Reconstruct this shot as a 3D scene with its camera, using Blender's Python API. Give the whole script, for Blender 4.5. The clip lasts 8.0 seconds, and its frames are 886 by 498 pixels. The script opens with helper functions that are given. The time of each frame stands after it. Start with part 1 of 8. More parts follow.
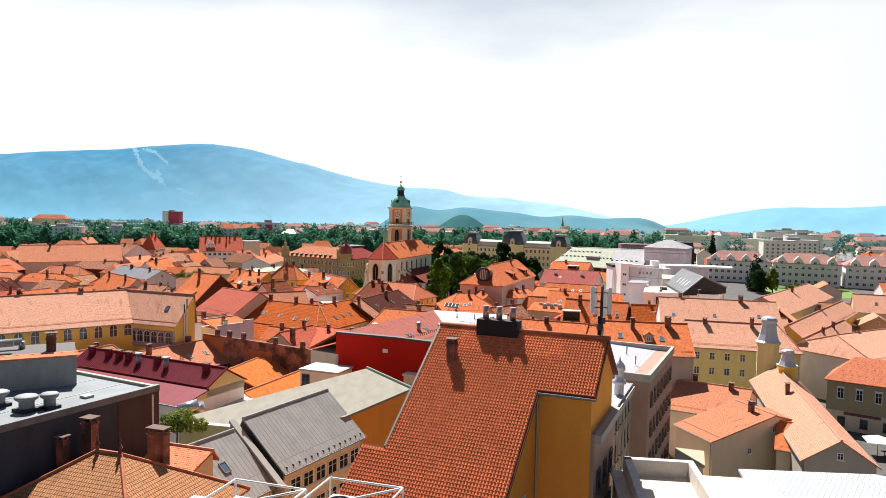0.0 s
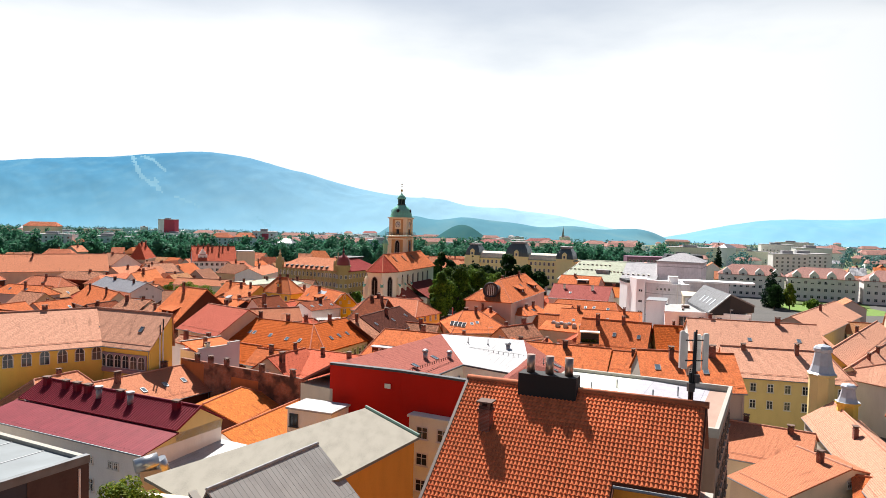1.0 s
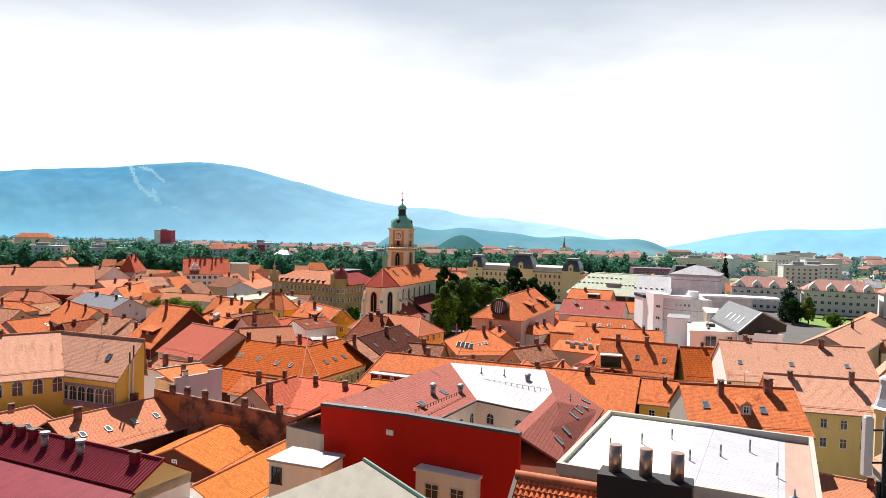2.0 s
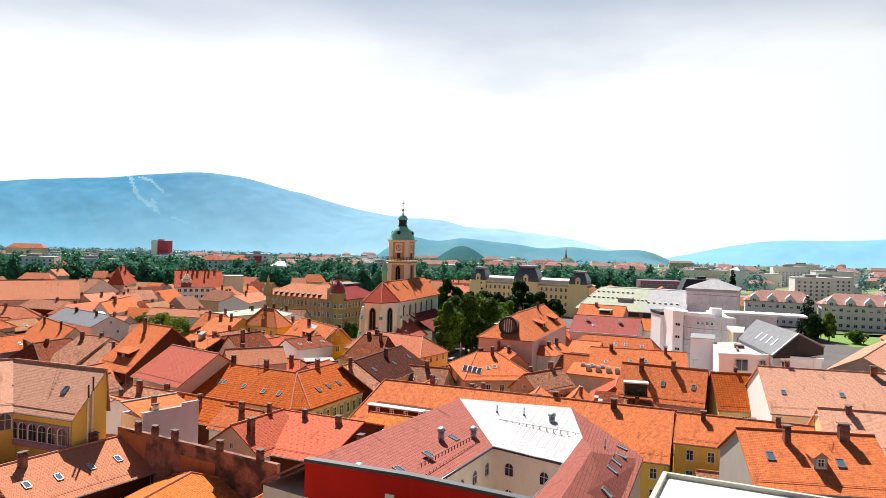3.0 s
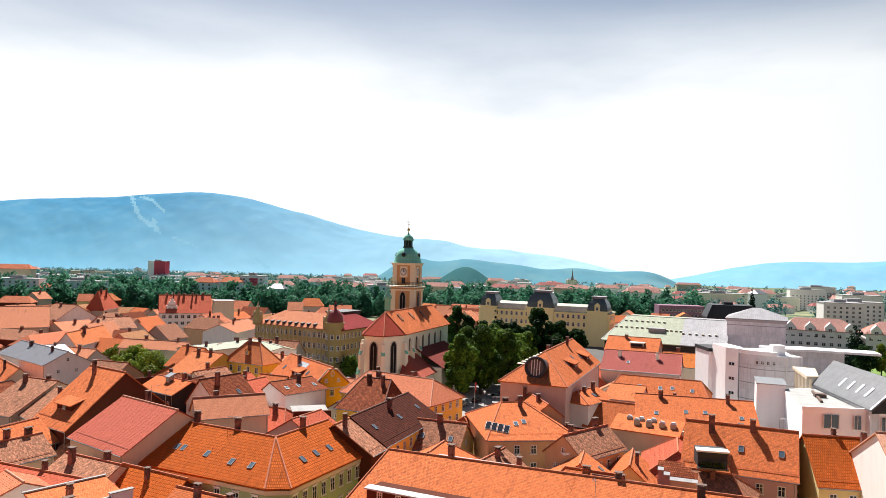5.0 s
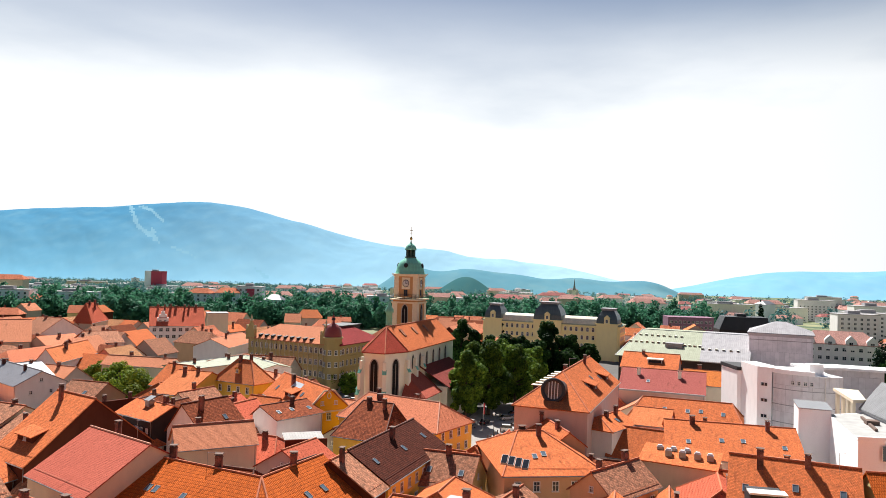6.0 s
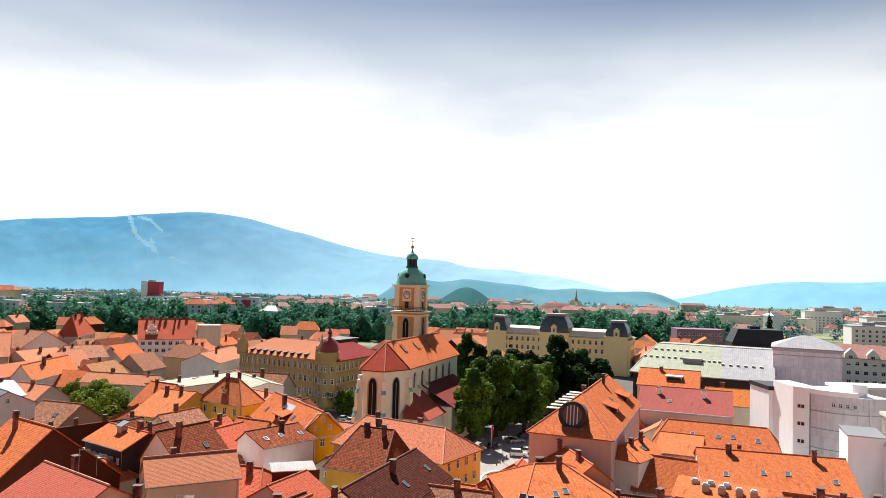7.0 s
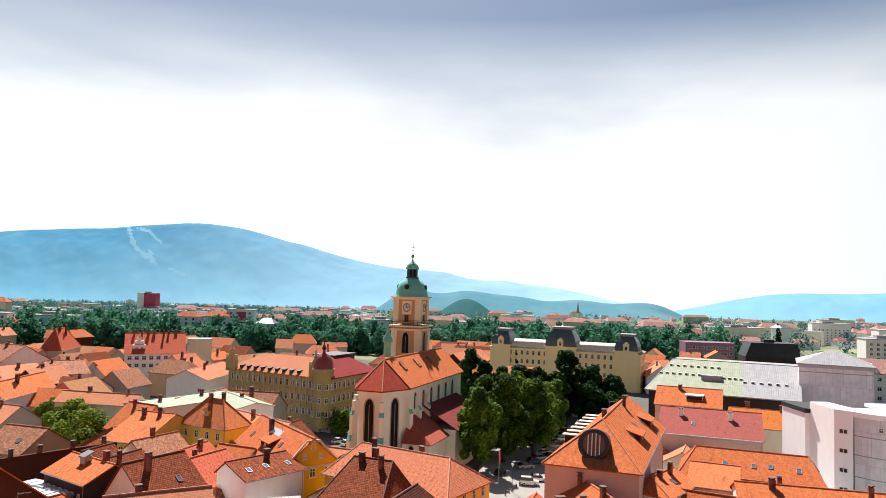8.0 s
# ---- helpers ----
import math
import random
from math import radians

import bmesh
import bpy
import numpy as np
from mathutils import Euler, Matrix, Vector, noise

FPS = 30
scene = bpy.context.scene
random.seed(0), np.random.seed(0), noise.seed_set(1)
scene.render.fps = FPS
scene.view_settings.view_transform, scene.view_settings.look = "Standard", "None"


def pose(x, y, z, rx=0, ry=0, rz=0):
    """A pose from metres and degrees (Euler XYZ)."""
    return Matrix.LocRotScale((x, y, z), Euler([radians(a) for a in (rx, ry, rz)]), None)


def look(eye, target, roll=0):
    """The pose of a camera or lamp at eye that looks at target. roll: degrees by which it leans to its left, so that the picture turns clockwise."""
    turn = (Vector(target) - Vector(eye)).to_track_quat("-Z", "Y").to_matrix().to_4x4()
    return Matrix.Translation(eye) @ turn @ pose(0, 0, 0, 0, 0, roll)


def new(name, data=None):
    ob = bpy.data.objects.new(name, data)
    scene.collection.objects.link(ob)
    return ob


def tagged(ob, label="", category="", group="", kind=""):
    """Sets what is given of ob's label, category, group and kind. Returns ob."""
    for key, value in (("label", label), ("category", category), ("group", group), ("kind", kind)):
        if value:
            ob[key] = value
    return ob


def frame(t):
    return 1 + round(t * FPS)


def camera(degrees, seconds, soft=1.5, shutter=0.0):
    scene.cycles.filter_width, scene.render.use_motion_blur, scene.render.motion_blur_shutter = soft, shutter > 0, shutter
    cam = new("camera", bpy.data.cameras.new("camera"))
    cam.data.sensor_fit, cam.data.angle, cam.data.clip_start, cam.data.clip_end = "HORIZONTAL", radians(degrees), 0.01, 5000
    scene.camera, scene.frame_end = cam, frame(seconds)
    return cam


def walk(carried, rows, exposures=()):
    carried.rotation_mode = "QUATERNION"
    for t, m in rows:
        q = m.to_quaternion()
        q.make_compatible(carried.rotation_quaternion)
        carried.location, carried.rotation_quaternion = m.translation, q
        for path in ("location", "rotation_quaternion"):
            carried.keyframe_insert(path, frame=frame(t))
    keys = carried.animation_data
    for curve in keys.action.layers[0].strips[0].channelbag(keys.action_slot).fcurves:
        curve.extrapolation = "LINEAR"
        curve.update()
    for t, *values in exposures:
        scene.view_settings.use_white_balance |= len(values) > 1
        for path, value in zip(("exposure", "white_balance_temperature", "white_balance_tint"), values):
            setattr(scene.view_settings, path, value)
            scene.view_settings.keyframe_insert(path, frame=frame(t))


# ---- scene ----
cam = camera(63.4, 8.0, 0.78)
PATH = [
    (0, (3.024, -1.424, 40.35), (3.122, 0.57, 40.234), 1.1),
    (0.5, (2.396, 6.753, 40.406), (2.496, 8.748, 40.305), 1.3),
    (1, (1.791, 14.797, 40.493), (1.894, 16.792, 40.404), 1.5),
    (1.5, (1.358, 22.653, 40.564), (1.463, 24.649, 40.489), 1.4),
    (3, (0.632, 45.771, 41.086), (0.737, 47.768, 41.055), 1.5),
    (3.5, (0.513, 53.46, 41.192), (0.616, 55.457, 41.176), 1.5),
    (4, (0.247, 61.119, 41.352), (0.346, 63.117, 41.351), 1.5),
    (4.5, (-0.14, 68.68, 41.587), (-0.043, 70.677, 41.6), 1.6),
    (6, (-1.556, 90.387, 42.085), (-1.458, 92.383, 42.138), 1.6),
    (6.5, (-1.837, 97.582, 42.103), (-1.739, 99.578, 42.171), 1.6),
    (7, (-1.985, 104.686, 42.082), (-1.887, 106.682, 42.164), 1.6),
    (7.5, (-2.027, 111.734, 42.039), (-1.928, 113.729, 42.137), 1.7),
    (8, (-2.058, 118.808, 42.039), (-1.96, 120.802, 42.153), 1.6),
]
walk(cam, [(t, look(eye, target, roll)) for t, eye, target, roll in PATH], [(0, 0.94), (8, 0.94)])

# ---------------------------------------------------------------- light
SUN_TO = Vector((-0.12, 0.61, 0.78)).normalized()
sun = new("sun", bpy.data.lights.new("sun", "SUN"))
sun.data.energy, sun.data.angle, sun.data.color = 5.0, radians(0.6), (1.0, 0.955, 0.90)
sun.matrix_world = look((0, 0, 300), Vector((0, 0, 300)) - SUN_TO)

world = bpy.data.worlds.new("sky")
scene.world = world
world.use_nodes = True
wn, wl = world.node_tree.nodes, world.node_tree.links
wn.clear()
sky = wn.new("ShaderNodeTexSky")
sky.sky_type, sky.sun_disc = "NISHITA", False
sky.sun_elevation = math.asin(SUN_TO.z)
sky.sun_rotation = math.atan2(SUN_TO.x, SUN_TO.y)
sky_bg = wn.new("ShaderNodeBackground")
sky_bg.inputs["Strength"].default_value = 0.04
wl.new(sky.outputs["Color"], sky_bg.inputs["Color"])
# bright hazy cloud, thick towards the horizon, thin and broken higher up
cloud_bg = wn.new("ShaderNodeBackground")
cloud_bg.inputs["Color"].default_value = (0.95, 0.98, 1.0, 1)
cloud_bg.inputs["Strength"].default_value = 0.80
wtc = wn.new("ShaderNodeTexCoord")
wmap = wn.new("ShaderNodeMapping")
wmap.inputs["Scale"].default_value = (1.6, 1.6, 6.0)
wnoise = wn.new("ShaderNodeTexNoise")
wnoise.inputs["Scale"].default_value, wnoise.inputs["Detail"].default_value = 1.9, 7
wsep = wn.new("ShaderNodeSeparateXYZ")
wl.new(wtc.outputs["Generated"], wmap.inputs["Vector"])
wl.new(wtc.outputs["Generated"], wsep.inputs[0])
wl.new(wmap.outputs["Vector"], wnoise.inputs["Vector"])
whigh = wn.new("ShaderNodeMapRange")
whigh.inputs[1].default_value, whigh.inputs[2].default_value, whigh.inputs[3].default_value, whigh.inputs[4].default_value = 0.16, 0.36, 1.5, 0.0
wl.new(wsep.outputs["Z"], whigh.inputs[0])
wthin = wn.new("ShaderNodeMapRange")
wthin.inputs[1].default_value, wthin.inputs[2].default_value, wthin.inputs[3].default_value, wthin.inputs[4].default_value = 0.3, 0.65, 0.62, 1.1
wl.new(wnoise.outputs["Fac"], wthin.inputs[0])
wmul = wn.new("ShaderNodeMath")
wmul.operation, wmul.use_clamp = "MULTIPLY", True
wl.new(whigh.outputs[0], wmul.inputs[0])
wl.new(wthin.outputs[0], wmul.inputs[1])
# the haze glows towards the sun and is dimmer away from it
wdot = wn.new("ShaderNodeVectorMath")
wdot.operation = "DOT_PRODUCT"
wdot.inputs[1].default_value = tuple(Vector((SUN_TO.x, SUN_TO.y, 0)).normalized())
wl.new(wtc.outputs["Generated"], wdot.inputs[0])
wglow = wn.new("ShaderNodeMapRange")
wglow.inputs[1].default_value, wglow.inputs[2].default_value, wglow.inputs[3].default_value, wglow.inputs[4].default_value = -0.1, 0.8, 0.12, 0.58
wl.new(wdot.outputs["Value"], wglow.inputs[0])
wl.new(wglow.outputs[0], cloud_bg.inputs["Strength"])
wmix = wn.new("ShaderNodeMixShader")
wl.new(wmul.outputs[0], wmix.inputs["Fac"])
wl.new(sky_bg.outputs["Background"], wmix.inputs[1])
wl.new(cloud_bg.outputs["Background"], wmix.inputs[2])
wout = wn.new("ShaderNodeOutputWorld")
wl.new(wmix.outputs["Shader"], wout.inputs["Surface"])

# ---------------------------------------------------------------- materials
def node_mat(name):
    m = bpy.data.materials.new(name)
    m.use_nodes = True
    nt = m.node_tree
    return m, nt.nodes, nt.links, nt.nodes["Principled BSDF"]


def mixed(n, l, fac, a, b, blend="MIX"):
    x = n.new("ShaderNodeMix")
    x.data_type, x.blend_type = "RGBA", blend
    for sock, v in ((x.inputs[0], fac), (x.inputs[6], a), (x.inputs[7], b)):
        if isinstance(v, (int, float)):
            sock.default_value = v
        elif isinstance(v, tuple):
            sock.default_value = (*v[:3], 1)
        else:
            l.new(v, sock)
    return x.outputs[2]


def noise_fac(n, l, vec, scale, lo, hi, detail=5):
    t = n.new("ShaderNodeTexNoise")
    t.inputs["Scale"].default_value, t.inputs["Detail"].default_value = scale, detail
    l.new(vec, t.inputs["Vector"])
    r = n.new("ShaderNodeMapRange")
    r.inputs[1].default_value, r.inputs[2].default_value = lo, hi
    l.new(t.outputs["Fac"], r.inputs[0])
    return r.outputs[0]


def bump_to(n, l, height, bsdf, strength, dist):
    b = n.new("ShaderNodeBump")
    b.inputs["Strength"].default_value, b.inputs["Distance"].default_value = strength, dist
    l.new(height, b.inputs["Height"])
    l.new(b.outputs["Normal"], bsdf.inputs["Normal"])


def scaled(c, k):
    return tuple(min(1, v * k) for v in c)


def tile_mat(name, col, old, amount=0.3, w=0.20, h=0.24, gap=0.012, spread=0.20, joint=0.68, hooks=False):
    """Clay tiles in courses: each tile its own tint, weathered patches, rounded relief."""
    m, n, l, b = node_mat(name)
    uv = n.new("ShaderNodeUVMap")
    br = n.new("ShaderNodeTexBrick")
    br.inputs["Scale"].default_value = 1
    br.inputs["Brick Width"].default_value, br.inputs["Row Height"].default_value = w, h
    br.inputs["Mortar Size"].default_value, br.inputs["Mortar Smooth"].default_value = gap, 0.6
    br.inputs["Color1"].default_value, br.inputs["Color2"].default_value = (*scaled(col, 1 + spread), 1), (*scaled(col, 1 - spread), 1)
    br.inputs["Mortar"].default_value = (*scaled(col, joint), 1)
    l.new(uv.outputs["UV"], br.inputs["Vector"])
    oi = n.new("ShaderNodeObjectInfo")
    c = mixed(n, l, noise_fac(n, l, uv.outputs["UV"], 0.22, 0.45, 0.75), br.outputs["Color"], old)
    m2 = n.new("ShaderNodeMath")
    m2.operation = "MULTIPLY"
    m2.inputs[1].default_value = amount
    l.new(noise_fac(n, l, uv.outputs["UV"], 1.3, 0.42, 0.72, 8), m2.inputs[0])
    c = mixed(n, l, m2.outputs[0], br.outputs["Color"], c)
    c = mixed(n, l, m2.outputs[0], c, old)
    # a few dark lichen spots and soot runs, stretched down the slope
    stretch = n.new("ShaderNodeMapping")
    stretch.inputs["Scale"].default_value = (1.0, 0.22, 1.0)
    l.new(uv.outputs["UV"], stretch.inputs["Vector"])
    c = mixed(n, l, noise_fac(n, l, stretch.outputs["Vector"], 0.9, 0.60, 0.80, 9), c, scaled(old, 0.55))
    c = mixed(n, l, noise_fac(n, l, uv.outputs["UV"], 2.6, 0.60, 0.78, 4), c, scaled(old, 0.62))
    if hooks:
        # rows of small iron snow hooks
        grid = n.new("ShaderNodeTexBrick")
        grid.inputs["Scale"].default_value, grid.offset = 1, 0.5
        grid.inputs["Brick Width"].default_value, grid.inputs["Row Height"].default_value = 1.15, 0.96
        grid.inputs["Mortar Size"].default_value, grid.inputs["Mortar Smooth"].default_value = 0.43, 0.0
        grid.inputs["Color1"].default_value = grid.inputs["Color2"].default_value = (1, 1, 1, 1)
        grid.inputs["Mortar"].default_value = (0, 0, 0, 1)
        l.new(uv.outputs["UV"], grid.inputs["Vector"])
        c = mixed(n, l, grid.outputs["Color"], c, scaled(old, 0.35))
    hs = n.new("ShaderNodeHueSaturation")
    r = n.new("ShaderNodeMapRange")
    r.inputs[3].default_value, r.inputs[4].default_value = 0.85, 1.12
    l.new(oi.outputs["Random"], r.inputs[0])
    l.new(r.outputs[0], hs.inputs["Value"])
    l.new(c, hs.inputs["Color"])
    l.new(hs.outputs["Color"], b.inputs["Base Color"])
    b.inputs["Roughness"].default_value = 0.85
    b.inputs["Specular IOR Level"].default_value = 0.04
    # rounded courses: each tile rises towards its lower edge
    sep = n.new("ShaderNodeSeparateXYZ")
    l.new(uv.outputs["UV"], sep.inputs[0])
    saw = n.new("ShaderNodeMath")
    saw.operation = "FRACT"
    dv = n.new("ShaderNodeMath")
    dv.operation, dv.inputs[1].default_value = "DIVIDE", h
    l.new(sep.outputs["Y"], dv.inputs[0])
    l.new(dv.outputs[0], saw.inputs[0])
    inv = n.new("ShaderNodeMath")
    inv.operation = "SUBTRACT"
    l.new(br.outputs["Fac"], inv.inputs[1])
    iv = n.new("ShaderNodeMath")
    iv.operation, iv.inputs[0].default_value = "SUBTRACT", 1.0
    l.new(saw.outputs[0], iv.inputs[1])
    l.new(iv.outputs[0], inv.inputs[0])
    bump_to(n, l, inv.outputs[0], b, 0.8, 0.07)
    return m


def plaster_mat(name, col, dirt=0.35):
    m, n, l, b = node_mat(name)
    uv = n.new("ShaderNodeUVMap")
    mp = n.new("ShaderNodeMapping")
    mp.inputs["Scale"].default_value = (1, 0.35, 1)
    l.new(uv.outputs["UV"], mp.inputs["Vector"])
    m2 = n.new("ShaderNodeMath")
    m2.operation = "MULTIPLY"
    m2.inputs[1].default_value = dirt
    l.new(noise_fac(n, l, mp.outputs["Vector"], 0.7, 0.42, 0.75, 7), m2.inputs[0])
    c = mixed(n, l, m2.outputs[0], col, scaled(col, 0.55))
    c = mixed(n, l, noise_fac(n, l, uv.outputs["UV"], 6, 0.2, 0.9), c, scaled(col, 1.06))
    l.new(c, b.inputs["Base Color"])
    b.inputs["Roughness"].default_value = 0.9
    b.inputs["Specular IOR Level"].default_value = 0.1
    t = n.new("ShaderNodeTexNoise")
    t.inputs["Scale"].default_value = 25
    l.new(uv.outputs["UV"], t.inputs["Vector"])
    bump_to(n, l, t.outputs["Fac"], b, 0.15, 0.01)
    return m


def seam_mat(name, col, w=0.6, rough=0.45, metal=0.3):
    """Sheet metal with standing seams running up the slope."""
    m, n, l, b = node_mat(name)
    uv = n.new("ShaderNodeUVMap")
    br = n.new("ShaderNodeTexBrick")
    br.inputs["Scale"].default_value, br.offset = 1, 0.5
    br.inputs["Brick Width"].default_value, br.inputs["Row Height"].default_value = w, 6.0
    br.inputs["Mortar Size"].default_value, br.inputs["Mortar Smooth"].default_value = 0.025, 0.3
    br.inputs["Color1"].default_value, br.inputs["Color2"].default_value = (*scaled(col, 1.05), 1), (*scaled(col, 0.93), 1)
    br.inputs["Mortar"].default_value = (*scaled(col, 0.6), 1)
    l.new(uv.outputs["UV"], br.inputs["Vector"])
    c = mixed(n, l, noise_fac(n, l, uv.outputs["UV"], 0.5, 0.45, 0.9, 7), br.outputs["Color"], scaled(col, 0.7))
    l.new(c, b.inputs["Base Color"])
    b.inputs["Roughness"].default_value, b.inputs["Metallic"].default_value = rough, metal
    b.inputs["Specular IOR Level"].default_value = 0.25
    bump_to(n, l, br.outputs["Fac"], b, 0.8, 0.05)
    b.inputs["Specular IOR Level"].default_value = 0.12 if metal < 0.05 else 0.4
    return m


def plain_mat(name, col, rough=0.6, metal=0.0, vary=0.15, scale=2.0):
    m, n, l, b = node_mat(name)
    tc = n.new("ShaderNodeTexCoord")
    c = mixed(n, l, noise_fac(n, l, tc.outputs["Object"], scale, 0.3, 0.75, 6), col, scaled(col, 1 - vary))
    l.new(c, b.inputs["Base Color"])
    b.inputs["Roughness"].default_value, b.inputs["Metallic"].default_value = rough, metal
    return m


def brick_mat(name, col):
    m, n, l, b = node_mat(name)
    uv = n.new("ShaderNodeUVMap")
    br = n.new("ShaderNodeTexBrick")
    br.inputs["Scale"].default_value = 1
    br.inputs["Brick Width"].default_value, br.inputs["Row Height"].default_value, br.inputs["Mortar Size"].default_value = 0.26, 0.08, 0.008
    br.inputs["Color1"].default_value, br.inputs["Color2"].default_value = (*scaled(col, 1.2), 1), (*scaled(col, 0.7), 1)
    br.inputs["Mortar"].default_value = (0.3, 0.24, 0.2, 1)
    l.new(uv.outputs["UV"], br.inputs["Vector"])
    c = mixed(n, l, noise_fac(n, l, uv.outputs["UV"], 0.45, 0.42, 0.62, 9), br.outputs["Color"], (0.055, 0.028, 0.022))
    l.new(c, b.inputs["Base Color"])
    b.inputs["Roughness"].default_value = 0.9
    bump_to(n, l, br.outputs["Fac"], b, -0.5, 0.02)
    return m


def glass_mat(name, col=(0.02, 0.03, 0.04), rough=0.08):
    m, n, l, b = node_mat(name)
    b.inputs["Base Color"].default_value = (*col, 1)
    b.inputs["Roughness"].default_value = rough
    return m


ROOF = {
    "orange": tile_mat("roof_orange", (0.60, 0.165, 0.060), (0.36, 0.11, 0.05), 0.65, spread=0.18),
    "orange2": tile_mat("roof_light_orange", (0.66, 0.205, 0.082), (0.42, 0.145, 0.06), 0.5, spread=0.16),
    "tile": tile_mat("roof_pantile", (0.58, 0.13, 0.025), (0.34, 0.08, 0.025), 0.4, 0.3, 0.55, 0.07),
    "salmon": tile_mat("roof_salmon", (0.60, 0.235, 0.130), (0.50, 0.20, 0.12), 0.35, spread=0.08, joint=0.62),
    "blush": tile_mat("roof_pale_blush", (0.64, 0.33, 0.225), (0.50, 0.25, 0.165), 0.35, spread=0.09, joint=0.66),
    "salmon2": tile_mat("roof_rose", (0.60, 0.200, 0.108), (0.42, 0.135, 0.075), 0.4, spread=0.12, joint=0.55, hooks=True),
    "pink": tile_mat("roof_pink", (0.46, 0.118, 0.080), (0.38, 0.10, 0.07), 0.3, spread=0.06, joint=0.6),
    "pinkred": tile_mat("roof_wine_tile", (0.37, 0.105, 0.09), (0.30, 0.095, 0.08), 0.25, spread=0.06),
    "red": tile_mat("roof_red", (0.54, 0.125, 0.07), (0.38, 0.09, 0.05), 0.35, spread=0.12, hooks=True),
    "ochre": tile_mat("roof_ochre", (0.57, 0.17, 0.042), (0.36, 0.11, 0.035), 0.6, spread=0.18),
    "tan": tile_mat("roof_tan", (0.55, 0.265, 0.13), (0.36, 0.16, 0.09), 0.4, 0.22, 0.33, 0.035, 0.10, 0.5),
    "moss": tile_mat("roof_mossy", (0.43, 0.19, 0.115), (0.17, 0.09, 0.06), 0.85, spread=0.35),
    "brick": tile_mat("roof_brown_red", (0.27, 0.072, 0.032), (0.12, 0.035, 0.022), 0.55, 0.30, 0.34, 0.03, 0.32, 0.35),
    "brown": tile_mat("roof_dark_brown", (0.085, 0.024, 0.015), (0.035, 0.014, 0.011), 0.4, 0.30, 0.34, 0.03, 0.32, 0.4),
    "court": tile_mat("roof_dusty_red", (0.34, 0.115, 0.09), (0.27, 0.10, 0.08), 0.25, 0.33, 0.4, 0.012, 0.08),
    "wine": seam_mat("roof_wine_metal", (0.22, 0.022, 0.03), 0.3, 0.7, 0.0),
    "slate": seam_mat("roof_grey_metal", (0.22, 0.22, 0.24), 0.55),
    "seam": seam_mat("roof_grey_seam", (0.33, 0.32, 0.305), 0.55, 0.55, 0.0),
    "whitemetal": seam_mat("roof_white_metal", (0.46, 0.455, 0.46), 1.0, 0.5, 0.0),
    "greenmetal": seam_mat("roof_pale_green_metal", (0.35, 0.375, 0.275), 0.6, 0.6, 0.0),
    "greymetal": seam_mat("roof_pale_grey_metal", (0.36, 0.35, 0.365), 0.6, 0.6, 0.0),
    "blackmetal": seam_mat("roof_black_metal", (0.03, 0.035, 0.04), 0.6, 0.5, 0.2),
    "copper": seam_mat("roof_green_copper", (0.21, 0.58, 0.45), 0.5, 0.6, 0.0),
}
ROOF_TEXT = {"orange": "orange clay tile", "orange2": "light orange clay tile", "tile": "ribbed orange pantile", "salmon": "salmon tile", "salmon2": "rose tile", "blush": "pale blush tile",
             "pink": "faded pink tile", "pinkred": "dull wine-red tile", "red": "red clay tile", "ochre": "ochre tile", "tan": "tan tile", "moss": "worn mossy tile",
             "brick": "brown-red tile", "brown": "dark brown tile", "court": "dusty red tile", "wine": "wine-red ribbed metal", "slate": "grey metal", "seam": "grey seamed metal",
             "whitemetal": "white metal", "greenmetal": "pale green metal", "greymetal": "pale grey metal", "blackmetal": "black metal", "copper": "green copper"}
WALL = {
    "cream": plaster_mat("plaster_cream", (0.68, 0.58, 0.44)),
    "white": plaster_mat("plaster_white", (0.82, 0.79, 0.76)),
    "grey": plaster_mat("plaster_grey", (0.42, 0.38, 0.33)),
    "yellow": plaster_mat("plaster_yellow", (0.80, 0.55, 0.12)),
    "paleyellow": plaster_mat("plaster_pale_yellow", (0.70, 0.58, 0.28)),
    "ochre_wall": plaster_mat("plaster_ochre", (0.76, 0.42, 0.03)),
    "green": plaster_mat("plaster_green", (0.36, 0.44, 0.25)),
    "peach": plaster_mat("plaster_peach", (0.60, 0.40, 0.24)),
    "blush": plaster_mat("plaster_blush", (0.62, 0.46, 0.40)),
    "mauve": plaster_mat("plaster_mauve", (0.50, 0.31, 0.29)),
    "lilac": plaster_mat("plaster_lilac", (0.62, 0.55, 0.60)),
    "brick": plaster_mat("plaster_brick_red", (0.10, 0.03, 0.018), 0.7),
    "red": plaster_mat("plaster_red", (0.56, 0.022, 0.012), 0.25),
    "orange": plaster_mat("plaster_orange", (0.82, 0.34, 0.06)),
    "dark": plaster_mat("plaster_dark", (0.05, 0.04, 0.038)),
    "stone": plaster_mat("stone_olive", (0.36, 0.30, 0.19)),
    "tower": plaster_mat("plaster_tower_ochre", (0.60, 0.345, 0.155)),
    "chalk": plaster_mat("plaster_chalk", (0.87, 0.86, 0.71)),
    "concrete": plaster_mat("concrete", (0.40, 0.38, 0.34), 0.5),
}
FRAME = plain_mat("window_white_paint", (0.78, 0.76, 0.72), 0.5)
DARKFRAME = plain_mat("window_dark_frame", (0.05, 0.05, 0.055), 0.4)
GLASS = glass_mat("window_glass")
SKYGLASS = glass_mat("roof_window_glass", (0.10, 0.14, 0.18), 0.05)
BRICK = brick_mat("chimney_brick", (0.26, 0.06, 0.035))
CAP = plain_mat("chimney_cap_concrete", (0.15, 0.095, 0.075), 0.9)
